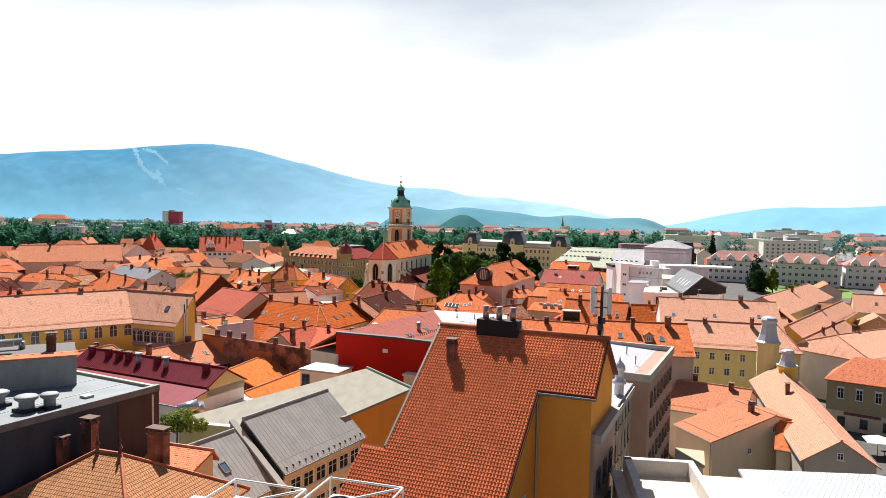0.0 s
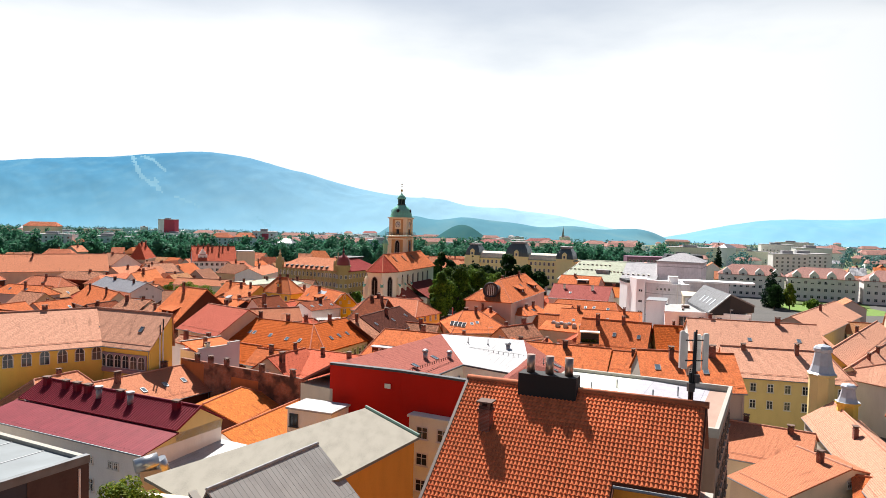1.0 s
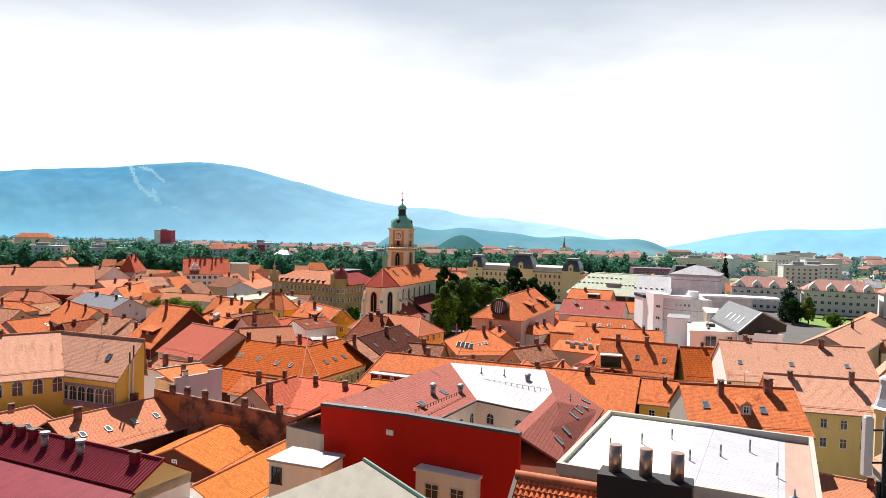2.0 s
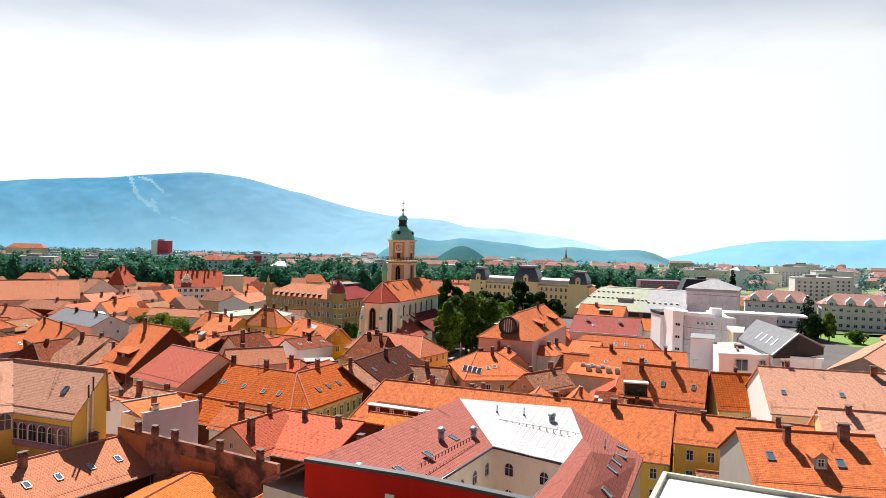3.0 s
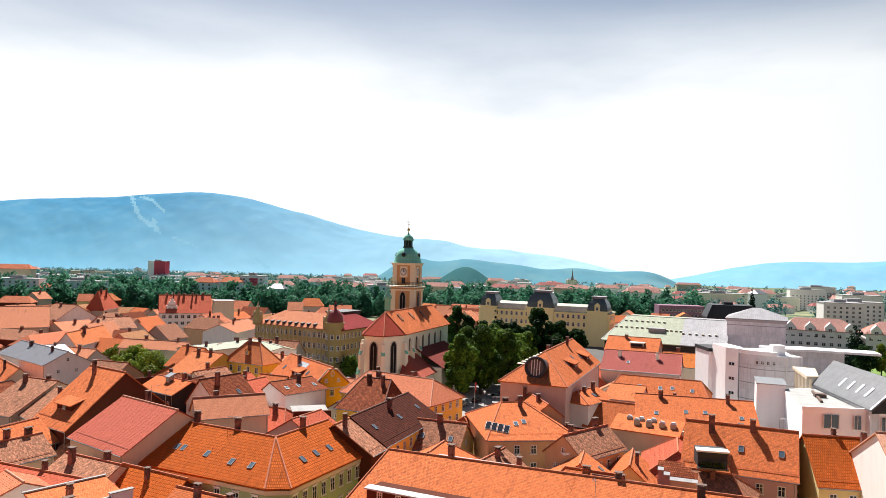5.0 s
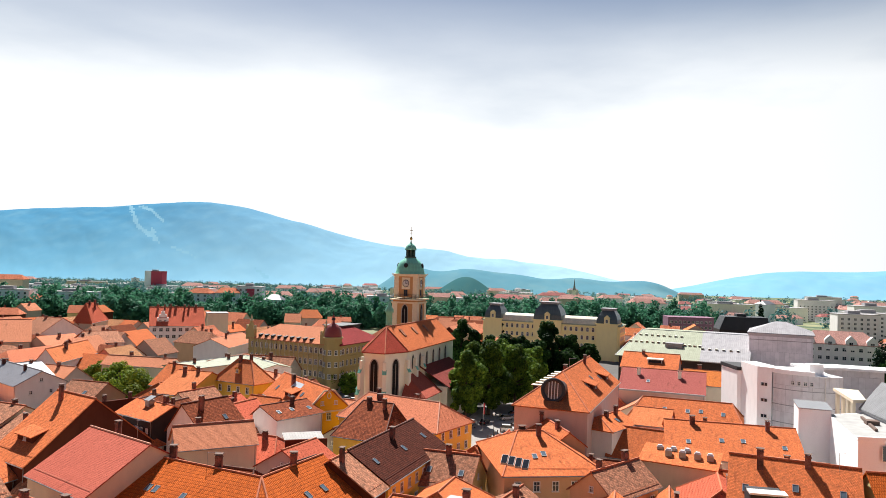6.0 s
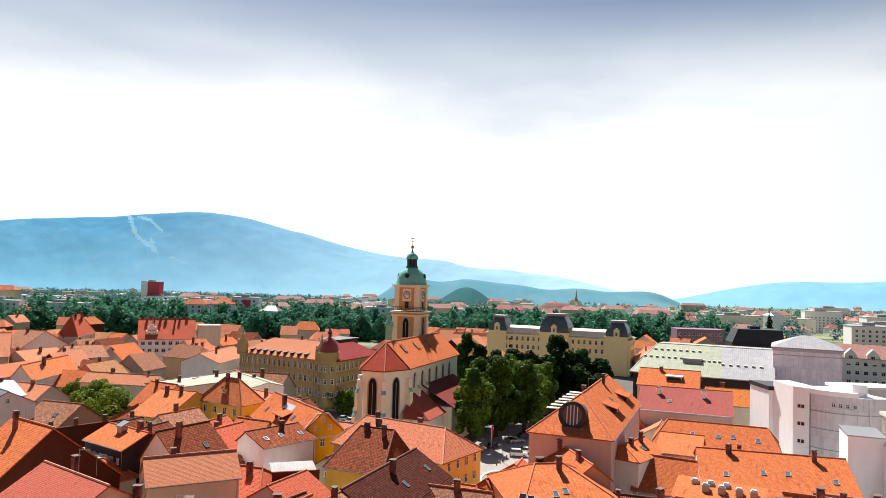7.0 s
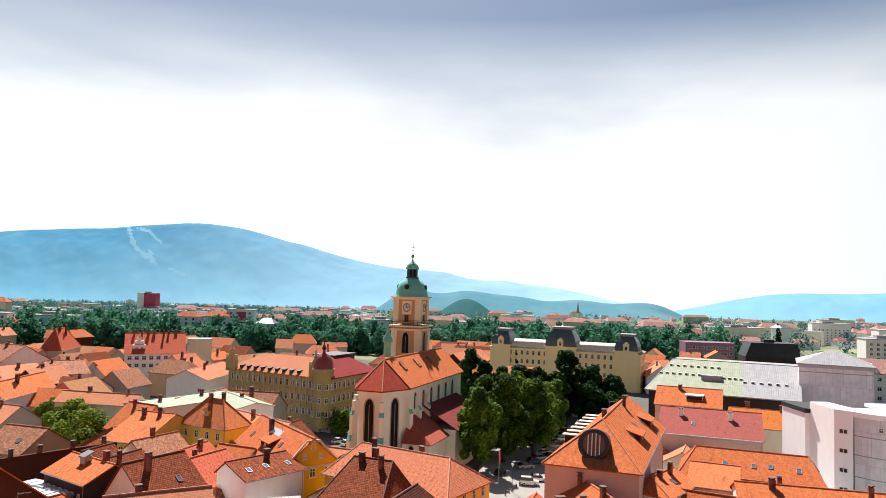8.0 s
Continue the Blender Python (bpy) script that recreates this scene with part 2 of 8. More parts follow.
ZINC = plain_mat("zinc_sheet", (0.34, 0.35, 0.36), 0.4, 0.6)
RIDGE = {k: plain_mat("ridge_tile_" + k, c, 0.85, 0, 0.4, 1.5) for k, c in
         {"orange": (0.56, 0.165, 0.07), "salmon": (0.60, 0.27, 0.175), "brown": (0.16, 0.06, 0.04), "grey": (0.35, 0.35, 0.36)}.items()}
ANTHRACITE = plain_mat("anthracite", (0.016, 0.017, 0.021), 0.7)

# ---------------------------------------------------------------- mesh tools
class Geo:
    """Vertices and faces of one mesh, with a UV map in metres."""

    def __init__(self):
        self.v, self.f, self.uv, self.smooth = [], [], [], []

    def face(self, pts, smooth=False):
        pts = [Vector(p) for p in pts]
        nrm = Vector((0, 0, 0))
        for i, p in enumerate(pts):
            nrm += p.cross(pts[(i + 1) % len(pts)])
        if nrm.length < 1e-9:
            return
        nrm.normalize()
        u = Vector((0, 0, 1)).cross(nrm)
        u = u.normalized() if u.length > 1e-3 else Vector((1, 0, 0))
        w = nrm.cross(u)
        k = len(self.v)
        self.v += [tuple(p) for p in pts]
        self.f.append(tuple(range(k, k + len(pts))))
        self.uv += [(p.dot(u), p.dot(w)) for p in pts]
        self.smooth.append(smooth)

    def box(self, x0, x1, y0, y1, z0, z1, m=None, taper=0.0):
        c = [Vector((x, y, z)) for z in (z0, z1) for x, y in ((x0, y0), (x1, y0), (x1, y1), (x0, y1))]
        if taper:
            cx, cy = (x0 + x1) / 2, (y0 + y1) / 2
            for i in range(4, 8):
                c[i].x, c[i].y = cx + (c[i].x - cx) * (1 - taper), cy + (c[i].y - cy) * (1 - taper)
        if m is not None:
            c = [m @ p for p in c]
        for q in ((3, 2, 1, 0), (4, 5, 6, 7), (0, 1, 5, 4), (1, 2, 6, 5), (2, 3, 7, 6), (3, 0, 4, 7)):
            self.face([c[i] for i in q])
        return self

    def prism(self, ring, z0, z1, top=None):
        """ring: corners seen from above, anticlockwise; top: another ring for the upper end."""
        top = top or ring
        n = len(ring)
        for i in range(n):
            j = (i + 1) % n
            self.face([(*ring[i], z0), (*ring[j], z0), (*top[j], z1), (*top[i], z1)])
        self.face([(*p, z1) for p in top])
        self.face([(*p, z0) for p in reversed(ring)])
        return self

    def slab(self, polys, thick):
        """A roof: the polygons are its top, and it gets an underside and edges."""
        edges = {}
        for p in polys:
            p = [tuple(round(c, 3) for c in q) for q in p]
            self.face(p)
            self.face([(q[0], q[1], q[2] - thick) for q in reversed(p)])
            for i, a in enumerate(p):
                b = p[(i + 1) % len(p)]
                if (b, a) in edges:
                    del edges[(b, a)]
                else:
                    edges[(a, b)] = 1
        for a, b in edges:
            self.face([b, a, (a[0], a[1], a[2] - thick), (b[0], b[1], b[2] - thick)])
        return self

    def tube(self, p, q, r, n=6, r2=None):
        p, q = Vector(p), Vector(q)
        d = (q - p).normalized()
        u = d.cross(Vector((0, 0, 1))) if abs(d.z) < 0.95 else d.cross(Vector((1, 0, 0)))
        u.normalize()
        w = d.cross(u)
        r2 = r if r2 is None else r2
        ring = [(math.cos(a) * u + math.sin(a) * w) for a in (2 * math.pi * i / n for i in range(n))]
        for i in range(n):
            j = (i + 1) % n
            self.face([p + ring[j] * r, p + ring[i] * r, q + ring[i] * r2, q + ring[j] * r2], n > 7)
        self.face([p + x * r for x in ring])
        self.face([q + x * r2 for x in reversed(ring)])
        return self

    def lathe(self, profile, n=24, m=None, turn=0.0):
        """profile: (radius, height) from the bottom up."""
        for (r0, z0), (r1, z1) in zip(profile, profile[1:]):
            for i in range(n):
                a, b = (2 * math.pi * (k + turn) / n for k in (i, i + 1))
                q = [Vector((r0 * math.cos(a), r0 * math.sin(a), z0)), Vector((r0 * math.cos(b), r0 * math.sin(b), z0)),
                     Vector((r1 * math.cos(b), r1 * math.sin(b), z1)), Vector((r1 * math.cos(a), r1 * math.sin(a), z1))]
                if r1 < 1e-6:
                    q = q[:3]
                elif r0 < 1e-6:
                    q = q[1:]
                self.face([m @ p for p in q] if m is not None else q, n > 10)
        return self

    def mesh(self, name, mat):
        me = bpy.data.meshes.new(name)
        me.from_pydata(self.v, [], self.f)
        me.uv_layers.new(name="UVMap").data.foreach_set("uv", np.array(self.uv, dtype=np.float32).ravel())
        me.polygons.foreach_set("use_smooth", self.smooth)
        if any(self.smooth):
            bm = bmesh.new()
            bm.from_mesh(me)
            bmesh.ops.remove_doubles(bm, verts=bm.verts, dist=2e-3)
            bm.to_mesh(me)
            bm.free()
        me.materials.append(mat)
        return me


def part(name, geo, mat, parent, label=""):
    ob = new(name, geo.mesh(name, mat) if isinstance(geo, Geo) else geo)
    ob.parent = parent
    return tagged(ob, label) if label else ob


def thing(name, x, y, z=0.0, rz=0.0, label="", category="", group="", kind=""):
    ob = new(name)
    ob.empty_display_size = 0.5
    ob.matrix_world = pose(x, y, z, 0, 0, rz)
    return tagged(ob, label, category, group, kind)


# shared window meshes, facing -y, origin at the sill's middle
def weld(geo, name, mats, second=()):
    """One connected mesh from a Geo; the faces numbered in second take the second material."""
    me = geo.mesh(name, mats[0])
    for m in mats[1:]:
        me.materials.append(m)
    for i in second:
        me.polygons[i].material_index = 1
    bm = bmesh.new()
    bm.from_mesh(me)
    bmesh.ops.remove_doubles(bm, verts=bm.verts, dist=1e-3)
    bm.to_mesh(me)
    bm.free()
    return me


def window_meshes(w, h, frame_mat, arch=False):
    """Frame and pane apart, and both in one mesh for houses far off."""
    t = 0.09
    xs = [-w / 2 - 0.2, -w / 2 - t, -w / 2 + 0.03, -0.035, 0.035, w / 2 - 0.03, w / 2 + t, w / 2 + 0.2]
    zs = [-0.12, -0.02, 0.06, h * 0.62, h * 0.62 + 0.05, h - 0.03, h + t, h + 0.22, h + 0.36]

    def depth(i, j):
        if j == 0:
            return -0.22
        if j == 7:
            return -0.24 if arch else None
        if j == 6:
            return -0.10 if arch and 1 <= i <= 5 else None
        if not 1 <= i <= 5:
            return None
        return -0.10 if j in (1, 3, 5) or i in (1, 3, 5) else None

    def build(with_pane):
        g, second = Geo(), []
        for i in range(7):
            for j in range(8):
                x0, x1, z0, z1, d = xs[i], xs[i + 1], zs[j], zs[j + 1], depth(i, j)
                if d is None:
                    if with_pane and i in (2, 4) and j in (2, 4):
                        second.append(len(g.f))
                        g.face([(x0, -0.015, z0), (x1, -0.015, z0), (x1, -0.015, z1), (x0, -0.015, z1)])
                    continue
                g.face([(x0, d, z0), (x1, d, z0), (x1, d, z1), (x0, d, z1)])
                for k, m, q in ((i - 1, j, [(x0, -0.015, z0), (x0, d, z0), (x0, d, z1), (x0, -0.015, z1)]), (i + 1, j, [(x1, d, z0), (x1, -0.015, z0), (x1, -0.015, z1), (x1, d, z1)]),
                                (i, j - 1, [(x0, -0.015, z0), (x1, -0.015, z0), (x1, d, z0), (x0, d, z0)]), (i, j + 1, [(x0, d, z1), (x1, d, z1), (x1, -0.015, z1), (x0, -0.015, z1)])):
                    if not (0 <= k < 7 and 0 <= m < 8) or depth(k, m) != d:
                        g.face(q)
        return g, second

    p = Geo()
    p.face([(-w / 2, -0.03, 0.03), (w / 2, -0.03, 0.03), (w / 2, -0.03, h), (-w / 2, -0.03, h)])
    g, second = build(True)
    return weld(build(False)[0], "window", [frame_mat]), p.mesh("pane", GLASS), weld(g, "window", [frame_mat, GLASS], second)


def arch_meshes(w, h, wide=1.2):
    """A round-headed window: dark panes, pale glazing bars and a moulded surround."""
    k, c, zs = 9, 0.04, h * 0.58
    rise = h - w / 2
    head = [(w / 2 * math.cos(a), rise + w / 2 * math.sin(a)) for a in (math.pi * i / (k - 1) for i in range(k))]
    top = h - 0.002
    right, left = [(w / 2, 0), (w / 2, zs), (w / 2, zs + 0.06)] + head[:k // 2], head[k // 2 + 1:] + [(-w / 2, zs + 0.06), (-w / 2, zs), (-w / 2, 0)]
    ring = [(-c, 0), (c, 0)] + right + [(c, top), (-c, top)] + left

    def build(with_pane):
        g, second = Geo(), []
        for i in range(len(ring)):
            (a, d), (e, f) = ring[i], ring[(i + 1) % len(ring)]
            g.face([(a * wide, -0.10, d * 1.06 - 0.05), (e * wide, -0.10, f * 1.06 - 0.05), (e, -0.02, f), (a, -0.02, d)])
        for z0, z1 in ((0, zs), (zs, zs + 0.06), (zs + 0.06, top)):
            g.face([(-c, -0.02, z0), (c, -0.02, z0), (c, -0.02, z1), (-c, -0.02, z1)])
        for x0, x1 in ((-w / 2, -c), (c, w / 2)):
            g.face([(x0, -0.02, zs), (x1, -0.02, zs), (x1, -0.02, zs + 0.06), (x0, -0.02, zs + 0.06)])
        if with_pane:
            for sgn in (-1, 1):
                for q in ([(c, 0), (w / 2, 0), (w / 2, zs), (c, zs)], [(c, zs + 0.06)] + right[2:] + [(c, top)]):
                    second.append(len(g.f))
                    f = [(sgn * a, -0.02, z) for a, z in q]
                    g.face(f if sgn > 0 else f[::-1])
        return g, second

    p = Geo()
    p.face([(a, -0.012, d) for a, d in [(-w / 2, 0), (w / 2, 0)] + head])
    g, second = build(True)
    return weld(build(False)[0], "window", [FRAME]), p.mesh("pane", GLASS), weld(g, "window", [FRAME, GLASS], second)


WIN = {"plain": window_meshes(0.95, 1.5, FRAME), "tall": window_meshes(1.0, 1.9, FRAME, True), "small": window_meshes(0.6, 0.8, FRAME),
       "wide": window_meshes(1.5, 1.5, FRAME), "arch": arch_meshes(1.4, 2.3), "dark": window_meshes(1.1, 1.6, DARKFRAME), "grand": arch_meshes(0.95, 1.9, 1.45), "court": arch_meshes(1.05, 1.4, 1.14), "court_tall": arch_meshes(1.1, 1.85, 1.14)}


def window(parent, x, y, z, rz=0.0, kind="plain"):
    root = parent.parent if parent.parent else parent
    if root.matrix_world.translation.y > 238:
        o = part("window", WIN[kind][2], None, parent)
        o.matrix_basis = pose(x, y, z, 0, 0, rz)
        return o
    a, b = WIN[kind][:2]
    o = part("window", a, None, parent)
    o.matrix_basis = pose(x, y, z, 0, 0, rz)
    part("pane", b, None, o)
    return o


def window_row(parent, x0, x1, y, z, step=2.7, rz=0.0, kind="plain"):
    """A row along local x (rz 0) or, for rz 90, along local y with y as the wall's x."""
    n = max(1, int(abs(x1 - x0) / step))
    for i in range(n):
        s = x0 + (i + 0.5) * (x1 - x0) / n
        if rz == 0 or rz == 180:
            window(parent, s, y, z, rz, kind)
        else:
            window(parent, y, s, z, rz, kind)


def make_skylight():
    g = Geo()
    for x0, x1, y0, y1 in ((-0.42, -0.34, -0.6, 0.6), (0.34, 0.42, -0.6, 0.6), (-0.42, 0.42, -0.6, -0.52), (-0.42, 0.42, 0.52, 0.6)):
        g.box(x0, x1, y0, y1, -0.05, 0.10)
    p = Geo()
    p.face([(-0.36, -0.54, 0.06), (0.36, -0.54, 0.06), (0.36, 0.54, 0.06), (-0.36, 0.54, 0.06)])
    return g.mesh("skylight", ZINC), p.mesh("glass", SKYGLASS)


SKYLIGHT = make_skylight()


def chimney(parent, x, y, z0, z1, w=0.7, d=0.5, mat=None):
    g = Geo().box(x - w / 2, x + w / 2, y - d / 2, y + d / 2, z0, z1)
    g.box(x - w / 2 - 0.06, x + w / 2 + 0.06, y - d / 2 - 0.06, y + d / 2 + 0.06, z1 - 0.3, z1 - 0.18)
    o = part("chimney", g, mat or BRICK, parent)
    c = Geo().box(x - w / 2 - 0.12, x + w / 2 + 0.12, y - d / 2 - 0.12, y + d / 2 + 0.12, z1 + 0.22, z1 + 0.30)
    for sx in (-1, 1):
        for sy in (-1, 1):
            c.box(x + sx * (w / 2 - 0.1) - 0.07, x + sx * (w / 2 - 0.1) + 0.07, y + sy * (d / 2 - 0.1) - 0.07, y + sy * (d / 2 - 0.1) + 0.07, z1, z1 + 0.22)
    part("chimney_cap", c, CAP, o)
    return o


RNG = random.Random(7)
PLACED = []
RIDGE_OF = {"pink": "salmon", "blush": "salmon", "salmon": "salmon", "salmon2": "salmon", "brown": "brown", "brick": "brown", "slate": "grey", "seam": "grey", "whitemetal": "grey",
            "greenmetal": "grey", "greymetal": "grey", "blackmetal": "grey"}


def dormer(ob, x, y0, zr, slope, w, h, wall, roof, shed=False):
    """A dormer standing on the front slope of a roof, its face at local y0."""
    zb = zr + slope * y0
    if shed:
        zt = min(zb + h + 0.9, zr - 0.2)
        y1 = (zt - zr) / slope
        d = part("dormer", Geo().slab([[(x - w / 2 - 0.3, y0 - 0.5, zb + h), (x + w / 2 + 0.3, y0 - 0.5, zb + h), (x + w / 2 + 0.3, y1, zt), (x - w / 2 - 0.3, y1, zt)]], 0.14), roof, ob)
        c = Geo()
        c.face([(x - w / 2, y0, zb), (x + w / 2, y0, zb), (x + w / 2, y0, zb + h), (x - w / 2, y0, zb + h)])
        for s in (-1, 1):
            q = [(x + s * w / 2, y0, zb), (x + s * w / 2, y1, zt), (x + s * w / 2, y0, zb + h)]
            c.face(q if s > 0 else q[::-1])
    else:
        zt = zb + h + w * 0.42
        y1, ye = (zt - zr) / slope, (zb + h - zr) / slope
        g = Geo()
        for s in (-1, 1):
            q = [(x + s * (w / 2 + 0.2), y0 - 0.25, zb + h - 0.1), (x, y0 - 0.25, zt), (x, y1, zt), (x + s * (w / 2 + 0.2), ye, zb + h - 0.1)]
            g.slab([q if s < 0 else q[::-1]], 0.1)
        d = part("dormer", g, roof, ob)
        c = Geo()
        c.face([(x - w / 2, y0, zb), (x + w / 2, y0, zb), (x + w / 2, y0, zb + h), (x, y0, zt - 0.1), (x - w / 2, y0, zb + h)])
        for s in (-1, 1):
            q = [(x + s * w / 2, y0, zb), (x + s * w / 2, ye, zb + h), (x + s * w / 2, y0, zb + h)]
            c.face(q if s > 0 else q[::-1])
    part("cheek", c, wall, d)
    window(d, x, y0 - 0.01, zb + max(0.15, h - 1.0), 0, "small")
    return d


def house(a, b, zr, ze, f, back=None, hip=(0, 0), wall="cream", roof="orange", win=0, side=0, sky=0, ch=None, over=0.45, win_kind="plain", base=0.0,
          name="town_house", label="", cat="house", group="", lite=False, dorm=0, shed=0, gable=True, step=2.7):
    """A house under a pitched roof: a and b are the ridge's ends, f the run of the slope on the right-hand side of a-b, back that of the other."""
    a, b = Vector(a), Vector(b)
    d = b - a
    L = d.length
    back = f if back is None else back
    mid = (a + b) / 2
    ob = thing(name, mid.x, mid.y, 0, math.degrees(math.atan2(d.y, d.x)),
               label or f"{WALL_TEXT[wall]} town house under {ROOF_TEXT[roof]} roof", cat, group)
    h = L / 2
    PLACED.append((mid.x, mid.y, h + max(hip), max(f, back), d.x / L, d.y / L))
    slope_f, slope_b = (zr - ze) / f, (zr - ze) / back
    ea, eb = -h - hip[0] - (0.0 if hip[0] else 0.15), h + hip[1] + (0.0 if hip[1] else 0.15)
    ra, rb = (-h if hip[0] else ea), (h if hip[1] else eb)
    zb = ze
    FL, FR, BR, BL = (ea, -f, ze), (eb, -f, ze), (eb, back, zb), (ea, back, zb)
    RA, RB = (ra, 0, zr), (rb, 0, zr)
    polys = [[FL, FR, RB, RA], [BR, BL, RA, RB]]
    if hip[0]:
        polys.append([BL, FL, RA])
    if hip[1]:
        polys.append([FR, BR, RB])
    part("roof", Geo().slab(polys, 0.2), ROOF[roof], ob)
    # ridge and hip tiles
    g = Geo().tube((ra, 0, zr), (rb, 0, zr), 0.16)
    if hip[0] and not lite:
        g.tube(RA, FL, 0.14), g.tube(RA, BL, 0.14)
    if hip[1] and not lite:
        g.tube(RB, FR, 0.14), g.tube(RB, BR, 0.14)
    if not lite:
        part("ridge", g, RIDGE[RIDGE_OF.get(roof, "orange")], ob)
    # walls
    wa, wb, wf, wk = ea + (over if hip[0] else 0.3), eb - (over if hip[1] else 0.3), -f + over, back - over
    top = ze - 0.12
    g = Geo()
    g.face([(wa, wf, base), (wb, wf, base), (wb, wf, top + over * slope_f), (wa, wf, top + over * slope_f)])
    g.face([(wb, wk, base), (wa, wk, base), (wa, wk, top + over * slope_b), (wb, wk, top + over * slope_b)])
    for x, hp, s in ((wa, hip[0], -1), (wb, hip[1], 1)):
        ring = [(x, wf, base), (x, wk, base), (x, wk, top + over * slope_b)]
        if not hp:
            ring.append((x, 0, zr - 0.22))
        ring.append((x, wf, top + over * slope_f))
        g.face(ring if s > 0 else ring[::-1])
    part("wall", g, WALL[wall], ob)
    if lite:
        sky = win = 0
    gut = Geo().tube((ea, -f - 0.03, ze - 0.12), (eb, -f - 0.03, ze - 0.12), 0.08)
    gut.tube((wb - 0.3, wf - 0.06, base), (wb - 0.3, wf - 0.06, ze - 0.1), 0.06)
    if not lite:
        part("gutter", gut, ZINC, ob)
    # windows
    for k in range(win):
        z = ze - 2.5 - 3.1 * k
        if z > 0.8:
            window_row(ob, wa + 0.6, wb - 0.6, wf, z, step, kind=win_kind)
    for k in range(abs(side)):
        z = ze - 1.9 - 3.1 * k
        if z > 0.8:
            window_row(ob, wf + 0.8, wk - 0.8, wb if side > 0 else wa, z, rz=90 if side > 0 else -90, kind=win_kind)
    # a window or two in a gable end
    if gable and not lite and not side:
        for x, hp, s in ((wa, hip[0], -1), (wb, hip[1], 1)):
            if not hp and -s * d.y / L > 0.35 and zr - ze > 2.6 and mid.y < 300:
                for yy, zz in ((0, ze + 0.5), (-wk * 0.4, ze - 2.3), (wk * 0.4, ze - 2.3)):
                    window(ob, x, yy, zz, 90 * s, "small")
    for k in range(dorm):
        dormer(ob, -h + L * (k + 0.5) / dorm, -f * 0.62, zr, slope_f, 1.3, 1.25, WALL[wall], ROOF[roof])
    for k in range(shed):
        dormer(ob, -h + L * (k + 0.5) / shed, -f * 0.72, zr, slope_f, min(5.0, L / shed * 0.6), 1.0, WALL["brick"], ROOF[roof], True)
    if not lite and mid.y < 215 and roof not in ("seam", "slate", "wine"):
        part("snow_guard", Geo().tube((ea + 0.3, -f * 0.86, ze + 0.14 * (zr - ze) + 0.10), (eb - 0.3, -f * 0.86, ze + 0.14 * (zr - ze) + 0.10), 0.03, 4), RIDGE[RIDGE_OF.get(roof, "orange")], ob)
    # roof windows
    ang = math.degrees(math.atan(slope_f))
    for k in range(sky):
        x = -h + L * (k + 0.5 + RNG.uniform(-0.2, 0.2)) / sky
        t = RNG.uniform(0.45, 0.6)
        o = part("skylight", SKYLIGHT[0], None, ob)
        o.matrix_basis = pose(x, -f * t, zr - (zr - ze) * t + 0.03, ang)
        part("glass", SKYLIGHT[1], None, o)
    # chimneys near the ridge
    n = RNG.choice((1, 1, 2, 2)) if ch is None else ch
    for k in range(n):
        x = -h * 0.85 + 1.7 * h * (k + RNG.uniform(0.25, 0.75)) / n
        y = RNG.choice((-1, 1, -1)) * RNG.uniform(0.4, min(1.6, f * 0.3))
        z = zr - abs(y) * (slope_f if y < 0 else slope_b)
        chimney(ob, x, y, z - 0.8, zr + RNG.uniform(0.4, 1.3), RNG.uniform(0.55, 1.1), RNG.uniform(0.5, 0.75))
    return ob


WALL_TEXT = {"cream": "cream plastered", "white": "white plastered", "grey": "grey rendered", "yellow": "yellow plastered", "paleyellow": "pale yellow plastered",
             "ochre_wall": "deep ochre plastered", "green": "sage green plastered", "peach": "peach plastered", "blush": "blush pink plastered", "mauve": "mauve plastered",
             "lilac": "lilac-grey plastered", "brick": "brick-red walled", "red": "bright red painted", "orange": "burnt orange rendered", "dark": "dark walled",
             "stone": "olive stone", "tower": "ochre", "chalk": "chalk white", "concrete": "concrete"}


# ---------------------------------------------------------------- ground and distance
def ground_z(y):
    """The land falls gently away beyond the old town."""
    return 0.0 if y < 480 else -0.0175 * (y - 480)


def ground_mat():
    m, n, l, b = node_mat("ground_town_and_fields")
    tc = n.new("ShaderNodeTexCoord")
    sep = n.new("ShaderNodeSeparateXYZ")
    l.new(tc.outputs["Object"], sep.inputs[0])
    far = n.new("ShaderNodeMapRange")
    far.inputs[1].default_value, far.inputs[2].default_value = 430, 620
    l.new(sep.outputs["Y"], far.inputs[0])
    pave = mixed(n, l, noise_fac(n, l, tc.outputs["Object"], 0.08, 0.4, 0.6), (0.085, 0.08, 0.075), (0.055, 0.054, 0.052))
    pave = mixed(n, l, noise_fac(n, l, tc.outputs["Object"], 1.2, 0.3, 0.8, 8), pave, (0.12, 0.11, 0.10))
    green = mixed(n, l, noise_fac(n, l, tc.outputs["Object"], 0.006, 0.42, 0.58, 8), (0.05, 0.10, 0.03), (0.24, 0.24, 0.12))
    green = mixed(n, l, noise_fac(n, l, tc.outputs["Object"], 0.03, 0.5, 0.6, 8), green, (0.03, 0.07, 0.03))
    l.new(mixed(n, l, far.outputs[0], pave, green), b.inputs["Base Color"])
    b.inputs["Roughness"].default_value = 0.95
    return m


g = Geo()
YS = (-400, 0, 480, 900, 1600, 2600, 4700)
XS = (-4500, -1500, -500, 0, 500, 1500, 4500)
for y0, y1 in zip(YS, YS[1:]):
    for x0, x1 in zip(XS, XS[1:]):
        g.face([(x0, y0, ground_z(y0)), (x1, y0, ground_z(y0)), (x1, y1, ground_z(y1)), (x0, y1, ground_z(y1))])
ground = tagged(new("ground", g.mesh("ground", ground_mat())), "paved town ground running out into green fields", "ground", kind="structure")


